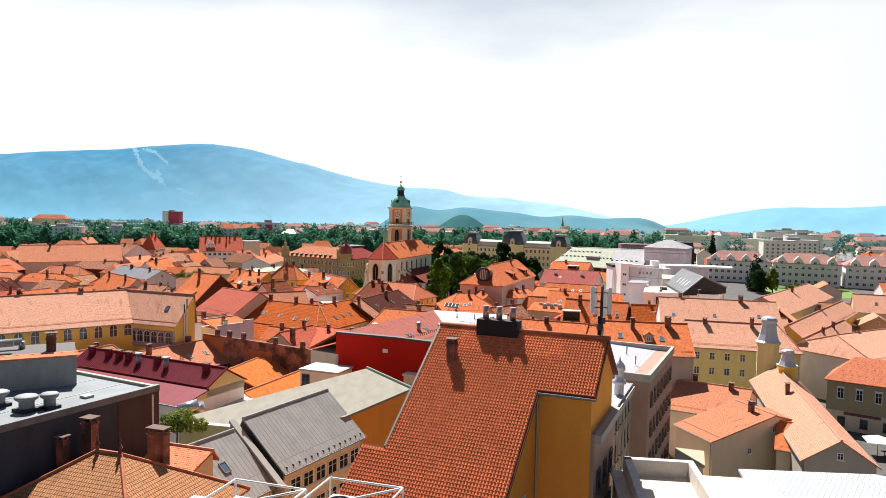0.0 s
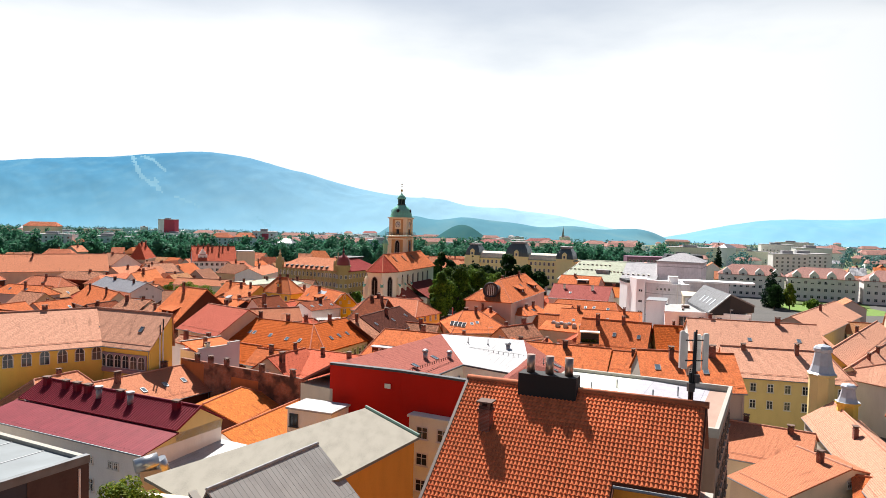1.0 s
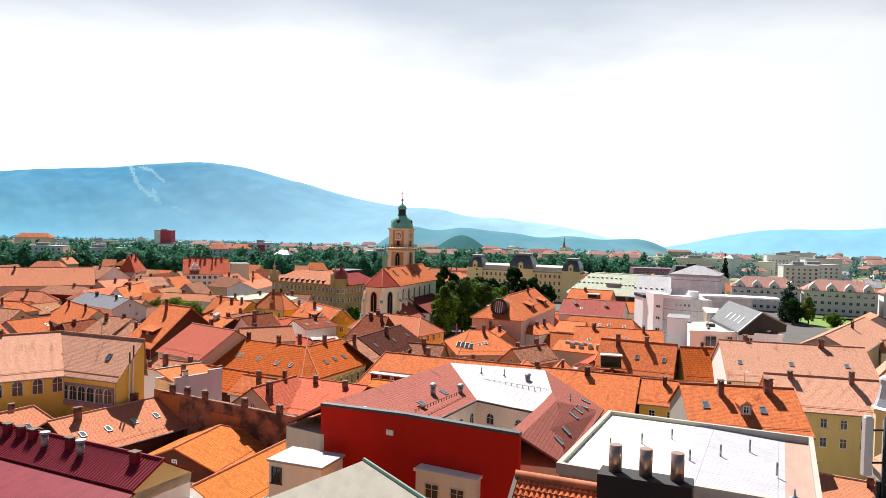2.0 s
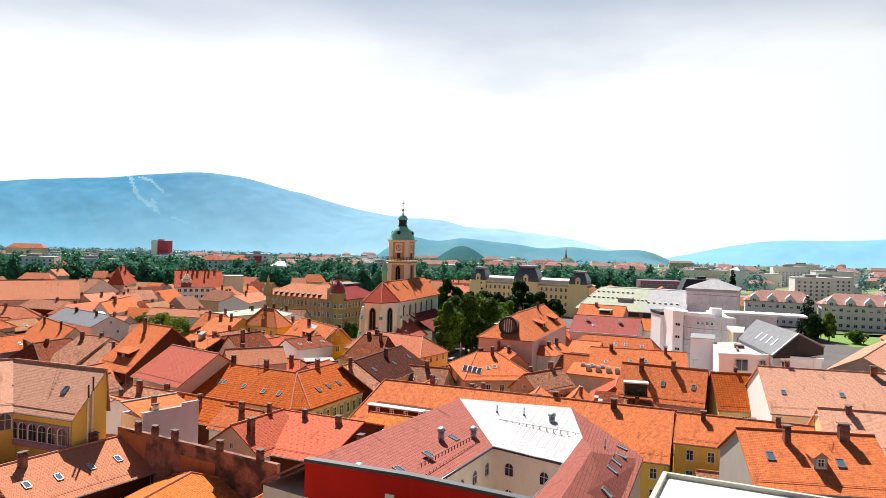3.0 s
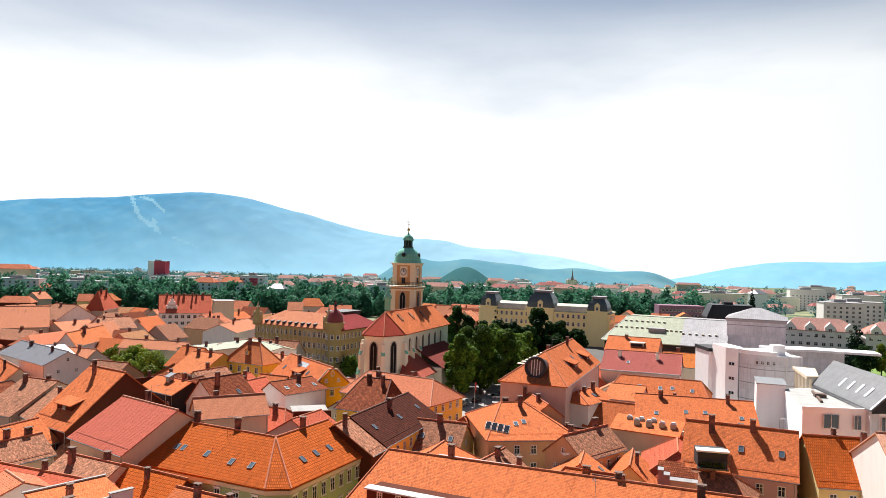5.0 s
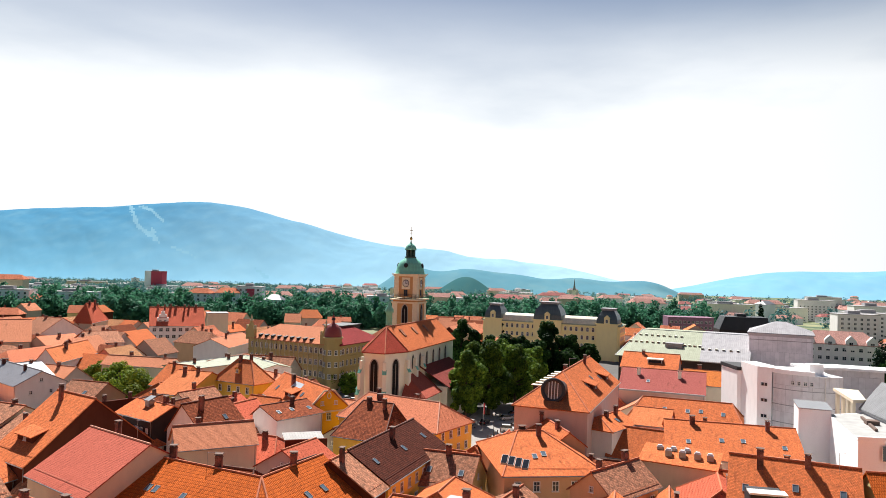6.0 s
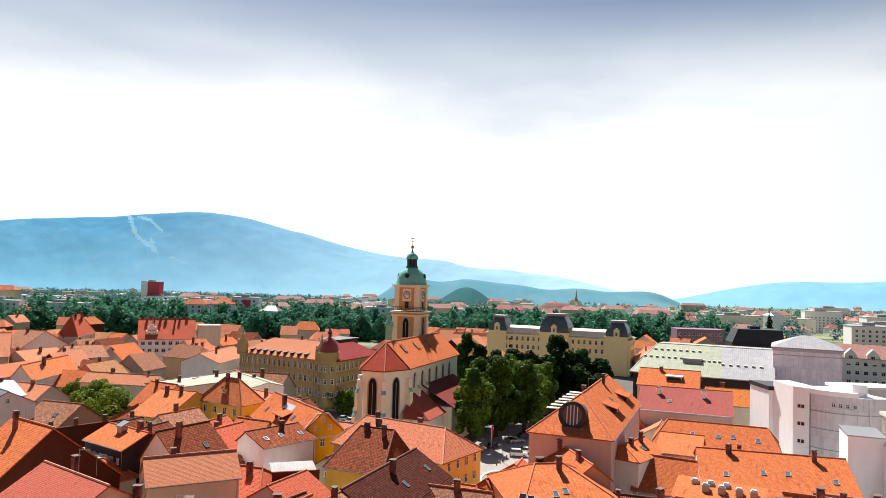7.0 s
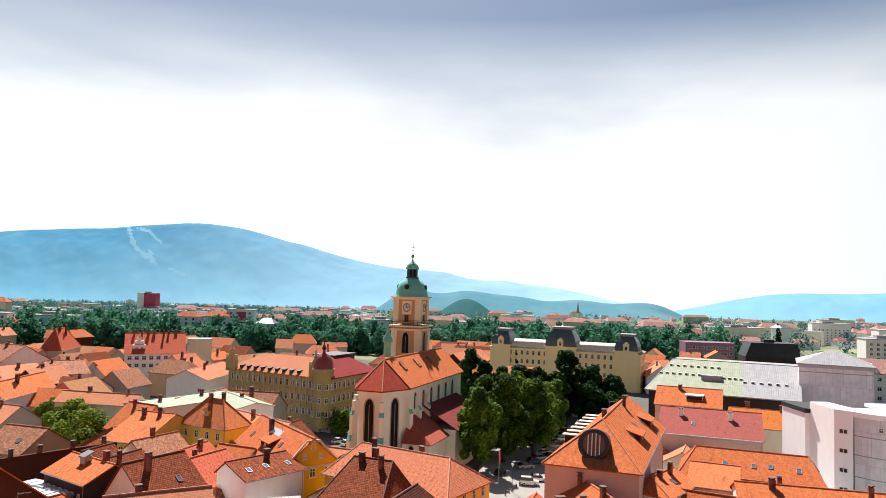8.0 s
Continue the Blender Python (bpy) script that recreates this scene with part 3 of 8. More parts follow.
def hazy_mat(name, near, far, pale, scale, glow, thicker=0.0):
    """Distant wooded slopes, far backdrop: blue haze painted as colour and a little glow."""
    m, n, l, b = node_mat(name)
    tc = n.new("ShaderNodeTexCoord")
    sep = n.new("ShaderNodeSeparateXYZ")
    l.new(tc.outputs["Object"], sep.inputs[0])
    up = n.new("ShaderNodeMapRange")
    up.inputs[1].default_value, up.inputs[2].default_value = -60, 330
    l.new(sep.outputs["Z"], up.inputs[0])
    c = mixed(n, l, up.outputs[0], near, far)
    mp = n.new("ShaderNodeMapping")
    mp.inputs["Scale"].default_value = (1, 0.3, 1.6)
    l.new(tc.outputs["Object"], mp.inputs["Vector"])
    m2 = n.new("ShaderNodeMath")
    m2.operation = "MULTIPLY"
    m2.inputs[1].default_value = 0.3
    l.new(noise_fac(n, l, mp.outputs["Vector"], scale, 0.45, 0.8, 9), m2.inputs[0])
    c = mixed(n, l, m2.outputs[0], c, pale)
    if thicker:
        # haze painted thicker towards the far end of the range
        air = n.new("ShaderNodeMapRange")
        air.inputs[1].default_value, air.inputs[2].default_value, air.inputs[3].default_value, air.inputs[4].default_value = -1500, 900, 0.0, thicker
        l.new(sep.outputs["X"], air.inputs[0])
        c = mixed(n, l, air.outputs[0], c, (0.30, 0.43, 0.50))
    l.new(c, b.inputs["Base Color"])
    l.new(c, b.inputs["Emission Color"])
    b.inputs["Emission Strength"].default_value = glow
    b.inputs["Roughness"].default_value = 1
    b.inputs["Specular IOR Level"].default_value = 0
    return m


def bell(x, c, s):
    return math.exp(-0.5 * ((x - c) / s) ** 2)


def hills(name, label, r0, r1, a0, a1, rise, mat, n=170, rows=14, rough=0.0, patch=None):
    """A range of hills round the view: rise(azimuth tangent) is the crest's elevation tangent; patch: where its second material shows."""
    g = Geo()
    eye = Vector((0, 118, 42))

    def at(i, j):
        az, k = a0 + (a1 - a0) * i / n, j / rows
        r = r0 + (r1 - r0) * k
        base = ground_z(eye.y + r0) - 25
        crest = eye.z + r1 * rise(az)
        s = k * k * (3 - 2 * k)
        bump = noise.fractal(Vector((az * 9, k * 2.2, r0 * 0.01)), 1.0, 2.0, 5)
        z = base + (crest - base) * s + bump * rough * (0.35 + k) * (1 - 0.85 * max(0, (k - 0.8) / 0.2))
        return Vector((eye.x + az * r, eye.y + r, z))

    pts = [[at(i, j) for i in range(n + 1)] for j in range(rows + 1)]
    marks = []
    for j in range(rows):
        for i in range(n):
            g.face([pts[j][i], pts[j][i + 1], pts[j + 1][i + 1], pts[j + 1][i]], True)
            if patch:
                p = pts[j][i] - eye
                marks.append(int(patch(p.x / p.y, p.z / p.y)))
    me = g.mesh(name, mat)
    if patch:
        me.materials.append(CLEARING)
        me.polygons.foreach_set("material_index", marks)
    return tagged(new(name, me), label, "hills", kind="structure")


def mountain_rise(a):
    crest = (0.021, 0.0575, 0.0567, 0.064, 0.0708, 0.0447, 0.0322, 0.0261, 0.0228)
    return sum(h * bell(a, -0.72 + 0.12 * k, 0.08) for k, h in enumerate(crest)) + 0.03 * bell(a, -0.95, 0.14) - 0.03


# pale clearings cut through the mountain's woods: azimuth and elevation tangents from the town, and their half width
SKI_RUNS = [([(-0.386, 0.0745), (-0.38, 0.060), (-0.376, 0.0485), (-0.366, 0.038), (-0.354, 0.0325), (-0.346, 0.0255)], 0.0042),
            ([(-0.372, 0.0725), (-0.355, 0.067), (-0.340, 0.0525)], 0.0028),
            ([(-0.355, 0.0425), (-0.35, 0.030)], 0.0036),
            ([(-0.325, 0.0175), (-0.309, 0.0105), (-0.295, 0.0038)], 0.0024),
            ([(-0.213, -0.011), (-0.195, -0.021)], 0.0030)]


def in_clearing(a, el):
    """Whether a spot on the slope, by its tangents, lies in one of the clearings, whose edges are ragged."""
    rag = noise.noise(Vector((a * 420, el * 420, 0.5)))
    for path, w in SKI_RUNS:
        for (a0, e0), (a1, e1) in zip(path, path[1:]):
            d = Vector((a1 - a0, e1 - e0))
            k = max(0.0, min(1.0, Vector((a - a0, el - e0)).dot(d) / d.length_squared))
            if (Vector((a - a0, el - e0)) - d * k).length < w * (0.6 + 0.75 * rag):
                return True
    return False


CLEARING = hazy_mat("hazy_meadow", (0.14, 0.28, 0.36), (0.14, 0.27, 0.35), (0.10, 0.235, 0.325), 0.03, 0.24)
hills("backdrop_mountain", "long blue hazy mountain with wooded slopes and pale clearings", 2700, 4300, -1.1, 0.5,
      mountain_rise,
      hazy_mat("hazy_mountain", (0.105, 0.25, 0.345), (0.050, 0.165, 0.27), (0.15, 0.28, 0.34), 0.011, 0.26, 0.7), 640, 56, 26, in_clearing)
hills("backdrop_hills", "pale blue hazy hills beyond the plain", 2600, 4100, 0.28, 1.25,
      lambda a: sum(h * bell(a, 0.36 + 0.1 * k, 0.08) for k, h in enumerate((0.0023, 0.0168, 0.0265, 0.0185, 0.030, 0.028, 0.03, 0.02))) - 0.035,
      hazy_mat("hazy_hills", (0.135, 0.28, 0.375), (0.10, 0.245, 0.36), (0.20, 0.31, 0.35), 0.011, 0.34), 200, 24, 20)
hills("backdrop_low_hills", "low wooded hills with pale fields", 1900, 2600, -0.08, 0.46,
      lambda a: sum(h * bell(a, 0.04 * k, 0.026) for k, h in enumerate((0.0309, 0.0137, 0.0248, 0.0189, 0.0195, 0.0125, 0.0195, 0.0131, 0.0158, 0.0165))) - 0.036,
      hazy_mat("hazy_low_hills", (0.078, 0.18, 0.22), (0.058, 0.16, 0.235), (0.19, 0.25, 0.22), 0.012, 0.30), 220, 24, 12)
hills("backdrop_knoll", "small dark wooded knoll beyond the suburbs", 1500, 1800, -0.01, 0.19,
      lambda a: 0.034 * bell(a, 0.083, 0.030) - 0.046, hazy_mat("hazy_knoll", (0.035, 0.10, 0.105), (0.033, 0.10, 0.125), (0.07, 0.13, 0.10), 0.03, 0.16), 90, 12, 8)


# ---------------------------------------------------------------- foliage
def leaf_mat(name, a, b2):
    m, n, l, b = node_mat(name)
    ge = n.new("ShaderNodeNewGeometry")
    oi = n.new("ShaderNodeObjectInfo")
    c = mixed(n, l, ge.outputs["Random Per Island"], a, b2)
    tc = n.new("ShaderNodeTexCoord")
    c = mixed(n, l, noise_fac(n, l, tc.outputs["Object"], 0.11, 0.42, 0.62, 2), c, scaled(a, 0.8))
    hs = n.new("ShaderNodeHueSaturation")
    r = n.new("ShaderNodeMapRange")
    r.inputs[3].default_value, r.inputs[4].default_value = 0.8, 1.2
    l.new(oi.outputs["Random"], r.inputs[0])
    l.new(r.outputs[0], hs.inputs["Value"])
    l.new(c, hs.inputs["Color"])
    l.new(hs.outputs["Color"], b.inputs["Base Color"])
    b.inputs["Roughness"].default_value = 0.6
    b.inputs["Specular IOR Level"].default_value = 0.08
    # sunlight through the leaves
    tr = n.new("ShaderNodeBsdfTranslucent")
    l.new(hs.outputs["Color"], tr.inputs["Color"])
    mx = n.new("ShaderNodeMixShader")
    mx.inputs["Fac"].default_value = 0.38
    l.new(b.outputs["BSDF"], mx.inputs[1])
    l.new(tr.outputs["BSDF"], mx.inputs[2])
    l.new(mx.outputs["Shader"], n["Material Output"].inputs["Surface"])
    return m


LEAF = leaf_mat("leaves_dark", (0.024, 0.070, 0.010), (0.23, 0.35, 0.04))
LEAF_DEEP = leaf_mat("leaves_deep_green", (0.010, 0.036, 0.010), (0.052, 0.120, 0.026))
LEAF_LIGHT = leaf_mat("leaves_light", (0.09, 0.17, 0.02), (0.30, 0.32, 0.03))
LEAF_CONIFER = leaf_mat("needles", (0.005, 0.018, 0.010), (0.016, 0.042, 0.018))
# far trees: haze put into the colour as a bluer, lighter green
LEAF_WOODS = leaf_mat("leaves_woods_hazed", (0.045, 0.160, 0.098), (0.085, 0.250, 0.135))
BARK = plain_mat("bark", (0.10, 0.075, 0.055), 0.95, 0, 0.5, 3)


def leaf_cloud(rng, blobs, count, size):
    """Many small two-leaf sprays over uneven clumps, as one mesh."""
    v, f = [], []
    tot = sum(b[3] ** 2 for b in blobs)
    for cx, cy, cz, r in blobs:
        for _ in range(int(count * r * r / tot)):
            d = Vector((rng.gauss(0, 1), rng.gauss(0, 1), rng.gauss(0, 1))).normalized()
            p = Vector((cx, cy, cz)) + d * r * rng.uniform(0.72, 1.08) * Vector((1, 1, 1)).length / 1.732
            n = (d + Vector((rng.uniform(-1, 1), rng.uniform(-1, 1), rng.uniform(-0.3, 1.1))) * 0.8).normalized()
            u = n.orthogonal().normalized()
            u.rotate(Matrix.Rotation(rng.uniform(0, 6.28), 3, n))
            w = n.cross(u)
            s = size * rng.uniform(0.6, 1.3)
            k = len(v)
            v += [p - u * s, p + w * s * 0.55 + n * s * 0.12, p + u * s, p - w * s * 0.55 + n * s * 0.12]
            f.append((k, k + 1, k + 2, k + 3))
    return v, f


def leaves_mesh(name, v, f, mat):
    me = bpy.data.meshes.new(name)
    me.from_pydata([tuple(p) for p in v], [], f)
    me.materials.append(mat)
    return me


def broad_tree(x, y, h, r, seed, mat=None, count=2600, label="tall leafy green tree with a dark full crown", z=0.0, leaf=0.42):
    rng = random.Random(seed)
    ob = thing("tree", x, y, z, rng.uniform(0, 360), label, "tree")
    g = Geo().tube((0, 0, 0), (0.1, 0, h * 0.35), r * 0.09, 9, r * 0.065).tube((0.1, 0, h * 0.35), (0, 0.1, h * 0.8), r * 0.065, 7, 0.05)
    blobs = []
    for k in range(34):
        a = k * 2.4 + rng.uniform(-0.5, 0.5)
        up = (k + rng.uniform(-0.8, 0.8)) / 34
        wide = math.sin(math.pi * (0.16 + 0.80 * up)) ** 0.7
        q = rng.uniform(0.30, 0.92) * r * wide
        p = (math.cos(a) * q, math.sin(a) * q, h * (0.19 + 0.75 * up))
        if k % 3 == 0:
            g.tube((0, 0, h * (0.22 + 0.45 * up)), p, r * 0.035, 5, 0.03)
        blobs.append((*p, r * rng.uniform(0.17, 0.36)))
    part("trunk", g, BARK, ob)
    part("crown", leaves_mesh("crown", *leaf_cloud(rng, blobs, count, leaf), mat or LEAF), None, ob)
    return ob


def conifer(x, y, h, r, seed, count=1100, z=0.0, label="dark slender conifer among the houses", leaf=0.35):
    rng = random.Random(seed)
    ob = thing("conifer_tree", x, y, z, 0, label, "tree")
    part("trunk", Geo().tube((0, 0, 0), (0, 0, h * 0.96), r * 0.12, 7, 0.03), BARK, ob)
    blobs = [(rng.uniform(-0.2, 0.2) * r, rng.uniform(-0.2, 0.2) * r, h * (0.12 + 0.86 * k / 9), max(0.25, r * (1 - k / 9.6))) for k in range(10)]
    part("crown", leaves_mesh("crown", *leaf_cloud(rng, blobs, count, leaf), LEAF_CONIFER), None, ob)
    return ob


def woods(name, label, spots, seed, mat, per=55, leaf=1.1):
    """Far woods as one mass of leaf sprays."""
    rng = random.Random(seed)
    v, f = [], []
    for x, y, z, h, r in spots:
        blobs = [(x + rng.uniform(-0.4, 0.4) * r, y + rng.uniform(-0.4, 0.4) * r, z + h * (0.35 + 0.17 * k), r * (0.95 - 0.17 * k)) for k in range(4)]
        a, b = leaf_cloud(rng, blobs, per, leaf)
        k = len(v)
        v += a
        f += [tuple(i + k for i in q) for q in b]
    return tagged(new(name, leaves_mesh(name, v, f, mat)), label, "woods", kind="stuff")


rng = random.Random(3)
belt = []
# blocks that stand among the riverside trees: x, y, width, height of the top, turn
AMONG = [(-251, 642, 36, 16.5, 2), (-300, 648, 34, 17, 0), (-276, 640, 11, 14, 8), (-160, 655, 17, 21.5, -6), (-141, 662, 18, 22, 5), (-125, 668, 20, 23, 0), (-103, 652, 13, 18, -8), (-20, 668, 26, 18, 6)]
for _ in range(1500):
    x = rng.uniform(-560, 230)
    y = 590 + rng.uniform(0, 150) - 0.05 * x
    h, r = rng.uniform(13, 20) + 7 * (rng.random() < 0.16), rng.uniform(4.8, 8.2)
    if any(abs(x - a) < w / 2 + 5 and b - 22 < y < b + 12 for a, b, w, t, q in AMONG):
        if y > min(b for a, b, w, t, q in AMONG if abs(x - a) < w / 2 + 5) - 12:
            continue
        h = min(h, 13.5)
    belt.append((x, y, ground_z(y), h, r))
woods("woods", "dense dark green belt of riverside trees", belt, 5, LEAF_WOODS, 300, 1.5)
spots = []
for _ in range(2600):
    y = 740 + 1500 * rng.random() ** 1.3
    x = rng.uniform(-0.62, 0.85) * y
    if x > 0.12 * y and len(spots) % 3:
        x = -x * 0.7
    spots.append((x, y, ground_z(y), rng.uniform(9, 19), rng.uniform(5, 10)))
# these leaves are painted pale and bluish to carry the haze
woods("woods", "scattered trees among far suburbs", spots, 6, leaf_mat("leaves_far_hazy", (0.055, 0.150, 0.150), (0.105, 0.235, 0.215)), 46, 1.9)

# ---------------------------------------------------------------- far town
# white far walls and far tile roofs have distance haze in their colours
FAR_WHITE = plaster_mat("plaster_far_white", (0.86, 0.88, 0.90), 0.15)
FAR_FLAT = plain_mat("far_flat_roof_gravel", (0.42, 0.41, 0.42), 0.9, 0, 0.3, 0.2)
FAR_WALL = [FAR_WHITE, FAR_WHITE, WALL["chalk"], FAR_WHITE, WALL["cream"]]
FAR_TILE = tile_mat("roof_far_hazed", (0.50, 0.27, 0.23), (0.40, 0.24, 0.215), 0.3)
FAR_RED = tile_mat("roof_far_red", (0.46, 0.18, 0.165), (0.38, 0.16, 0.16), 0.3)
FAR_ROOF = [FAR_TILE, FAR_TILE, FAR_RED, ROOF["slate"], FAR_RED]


def far_block(x, y, w, d, h, rz, wall, flat, roof=None, storeys=0, label="", name="apartment_block", step=4.0):
    z = ground_z(y)
    ob = thing(name, x, y, z, rz, label or "far pale building with a low roof", "building")
    part("wall", Geo().box(-w / 2, w / 2, -d / 2, d / 2, -2, h), wall, ob)
    if flat:
        part("roof", Geo().box(-w / 2 - 0.3, w / 2 + 0.3, -d / 2 - 0.3, d / 2 + 0.3, h, h + 0.5).box(-w * 0.2, w * 0.1, -d * 0.2, d * 0.2, h + 0.5, h + 2.6), roof or FAR_FLAT, ob)
    else:
        e, t = 0.5, h + d * 0.32
        FL, FR, BR, BL = (-w / 2 - e, -d / 2 - e, h), (w / 2 + e, -d / 2 - e, h), (w / 2 + e, d / 2 + e, h), (-w / 2 - e, d / 2 + e, h)
        RA, RB = (-w / 2 + d * 0.3, 0, t), (w / 2 - d * 0.3, 0, t)
        part("roof", Geo().slab([[FL, FR, RB, RA], [BR, BL, RA, RB], [BL, FL, RA], [FR, BR, RB]], 0.25), roof or FAR_ROOF[0], ob)
    for k in range(storeys):
        window_row(ob, -w / 2 + 1, w / 2 - 1, -d / 2, 1.2 + k * 3.0, step, kind="wide")
    return ob


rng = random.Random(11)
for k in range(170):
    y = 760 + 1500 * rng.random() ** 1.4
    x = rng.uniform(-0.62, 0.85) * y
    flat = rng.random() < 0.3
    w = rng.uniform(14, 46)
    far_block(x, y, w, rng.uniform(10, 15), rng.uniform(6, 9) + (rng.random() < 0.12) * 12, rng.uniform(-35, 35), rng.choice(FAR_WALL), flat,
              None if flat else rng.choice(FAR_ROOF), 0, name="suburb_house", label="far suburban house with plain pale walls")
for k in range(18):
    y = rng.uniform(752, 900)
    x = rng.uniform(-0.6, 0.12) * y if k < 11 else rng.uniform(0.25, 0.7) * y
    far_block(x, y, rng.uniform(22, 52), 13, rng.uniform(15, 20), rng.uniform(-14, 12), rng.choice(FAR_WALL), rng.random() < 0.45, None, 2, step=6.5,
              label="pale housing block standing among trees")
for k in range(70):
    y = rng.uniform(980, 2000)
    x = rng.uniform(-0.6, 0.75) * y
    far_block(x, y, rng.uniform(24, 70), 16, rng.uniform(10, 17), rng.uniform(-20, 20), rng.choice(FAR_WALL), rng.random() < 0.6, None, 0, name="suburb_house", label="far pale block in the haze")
# crimson lightened towards pink to put haze into the colour
RED_BLOCK = plaster_mat("plaster_crimson", (0.55, 0.09, 0.13), 0.2)
b = far_block(-416, 1300, 29, 16, 38, -8, RED_BLOCK, True, storeys=6, label="crimson high-rise block with pale end walls", step=5)
part("end_wall", Geo().box(-15.5, -14.5, -8.1, 8.1, -2, 38).box(-15.0, -4.5, -8.3, -8.0, -2, 37.8), FAR_WHITE, b, "pale end wall")
far_block(-300, 1180, 26, 14, 16, 10, WALL["white"], True, storeys=4, label="white slab block among trees")
for x, y, w, h in ((330, 590, 34, 20), (300, 560, 26, 20), (365, 640, 30, 24), (470, 900, 40, 24), (600, 1100, 46, 26)):
    far_block(x, y, w, 14, h, -12, WALL["white"], True, storeys=6, label="pale grey apartment block with rows of windows")
for x, y, w in ((-250, 800, 50), (-330, 840, 44), (-210, 900, 60), (-60, 980, 70), (-380, 900, 60)):
    far_block(x, y, w, 14, 12, 4, WALL["white"], True, storeys=3, label="long white flat-roofed block beyond the trees")
for (x, y, w, t, q), kind in zip(AMONG, ("flat", "flat", "tile", "tile", "tile", "flat", "slate", "flat")):
    b = far_block(x, y, w, 12, t - ground_z(y) - (0 if kind == "flat" else 3.8), q, FAR_WHITE, kind == "flat", None if kind == "flat" else ROOF["salmon2" if kind == "tile" else "slate"],
                  0, label="white flat-roofed block among the riverside trees" if kind == "flat" else "pale house with a faded tile roof among trees")
    for k in range(2):
        window_row(b, -w / 2 + 1, w / 2 - 1, -6, t - ground_z(y) - (3.2 if kind == "flat" else 6.4) - 3 * k, 4.5, kind="wide")
    if x == -125:
        part("red_panel", Geo().box(-2, 4, -6.2, -6.0, 8, t - ground_z(y) - 1.5), RED_BLOCK, b, "crimson wall panel")
far_block(-385, 800, 34, 14, 20 - ground_z(800), 6, WALL["cream"], False, ROOF["salmon2"], 6, label="beige block with a low rose roof", step=5)
LAWN = plain_mat("lawn_grass", (0.16, 0.27, 0.045), 0.95, 0, 0.4, 0.6)
tagged(new("lawn", Geo().box(188, 236, 334, 378, -0.2, 0.06).mesh("lawn", LAWN)), "bright green lawn between the blocks", "lawn", kind="structure")
ob = thing("village_church", 317, 1400, ground_z(1400), 15, "small far church with a pointed spire", "church")
part("wall", Geo().box(-9, 9, -5, 5, 0, 10).box(-13, -9, -2.2, 2.2, 0, 24), WALL["chalk"], ob)
part("spire", Geo().lathe([(3.2, 24), (1.6, 32), (0, 46)], 8, pose(-11, 0, 0)), ROOF["seam"], ob)
part("roof", Geo().slab([[(-9, -5.5, 10), (9.5, -5.5, 10), (9.5, 0, 16), (-9, 0, 16)], [(9.5, 5.5, 10), (-9, 5.5, 10), (-9, 0, 16), (9.5, 0, 16)]], 0.3), ROOF["salmon"], ob)


# ---------------------------------------------------------------- church
CH = Vector((-8.0, 280.4))
church = thing("church", CH.x, CH.y, 0, -22, "chalk white church with buttressed apse and orange tile roof", "church")
# local: y runs from the apse (0) to the far end of the nave, x to the right
APSE = [(-6.1, 3.5), (-2.9, -3.6), (2.9, -3.6), (6.1, 3.5)]
ring = [(6.1, 42.5), (-6.1, 42.5)] + APSE
part("wall", Geo().prism(ring, 0, 20), WALL["chalk"], church)
e = [(-6.8, 3.2), (-3.3, -4.4), (3.3, -4.4), (6.8, 3.2)]
apex = (0, 3.6, 25.9)
part("apse_roof", Geo().slab([[(*e[0], 19.8), (*e[1], 19.8), apex], [(*e[1], 19.8), (*e[2], 19.8), apex], [(*e[2], 19.8), (*e[3], 19.8), apex]], 0.25),
     tile_mat("roof_apse_red", (0.34, 0.05, 0.03), (0.22, 0.05, 0.03), 0.3), church, "deep red tiled apse roof")
part("roof", Geo().slab([[(6.8, 3.2, 19.8), (6.8, 43.0, 19.8), (0, 43.0, 25.9), apex], [(-6.8, 43.0, 19.8), (-6.8, 3.2, 19.8), apex, (0, 43.0, 25.9)]], 0.25), ROOF["orange"], church)
part("ridge", Geo().tube(apex, (0, 43.0, 25.9), 0.18).tube(apex, (*e[1], 19.8), 0.15).tube(apex, (*e[2], 19.8), 0.15).tube(apex, (*e[3], 19.8), 0.15), RIDGE["orange"], church)
part("cornice", Geo().prism([(6.35, 41), (-6.35, 41), (-6.35, 3.4), (-3.05, -3.9), (3.05, -3.9), (6.35, 3.4)], 19.1, 19.55), WALL["chalk"], church)


LEADED = glass_mat("leaded_dark_glass", (0.006, 0.007, 0.009), 0.45)
LEADED.node_tree.nodes["Principled BSDF"].inputs["Specular IOR Level"].default_value = 0.15


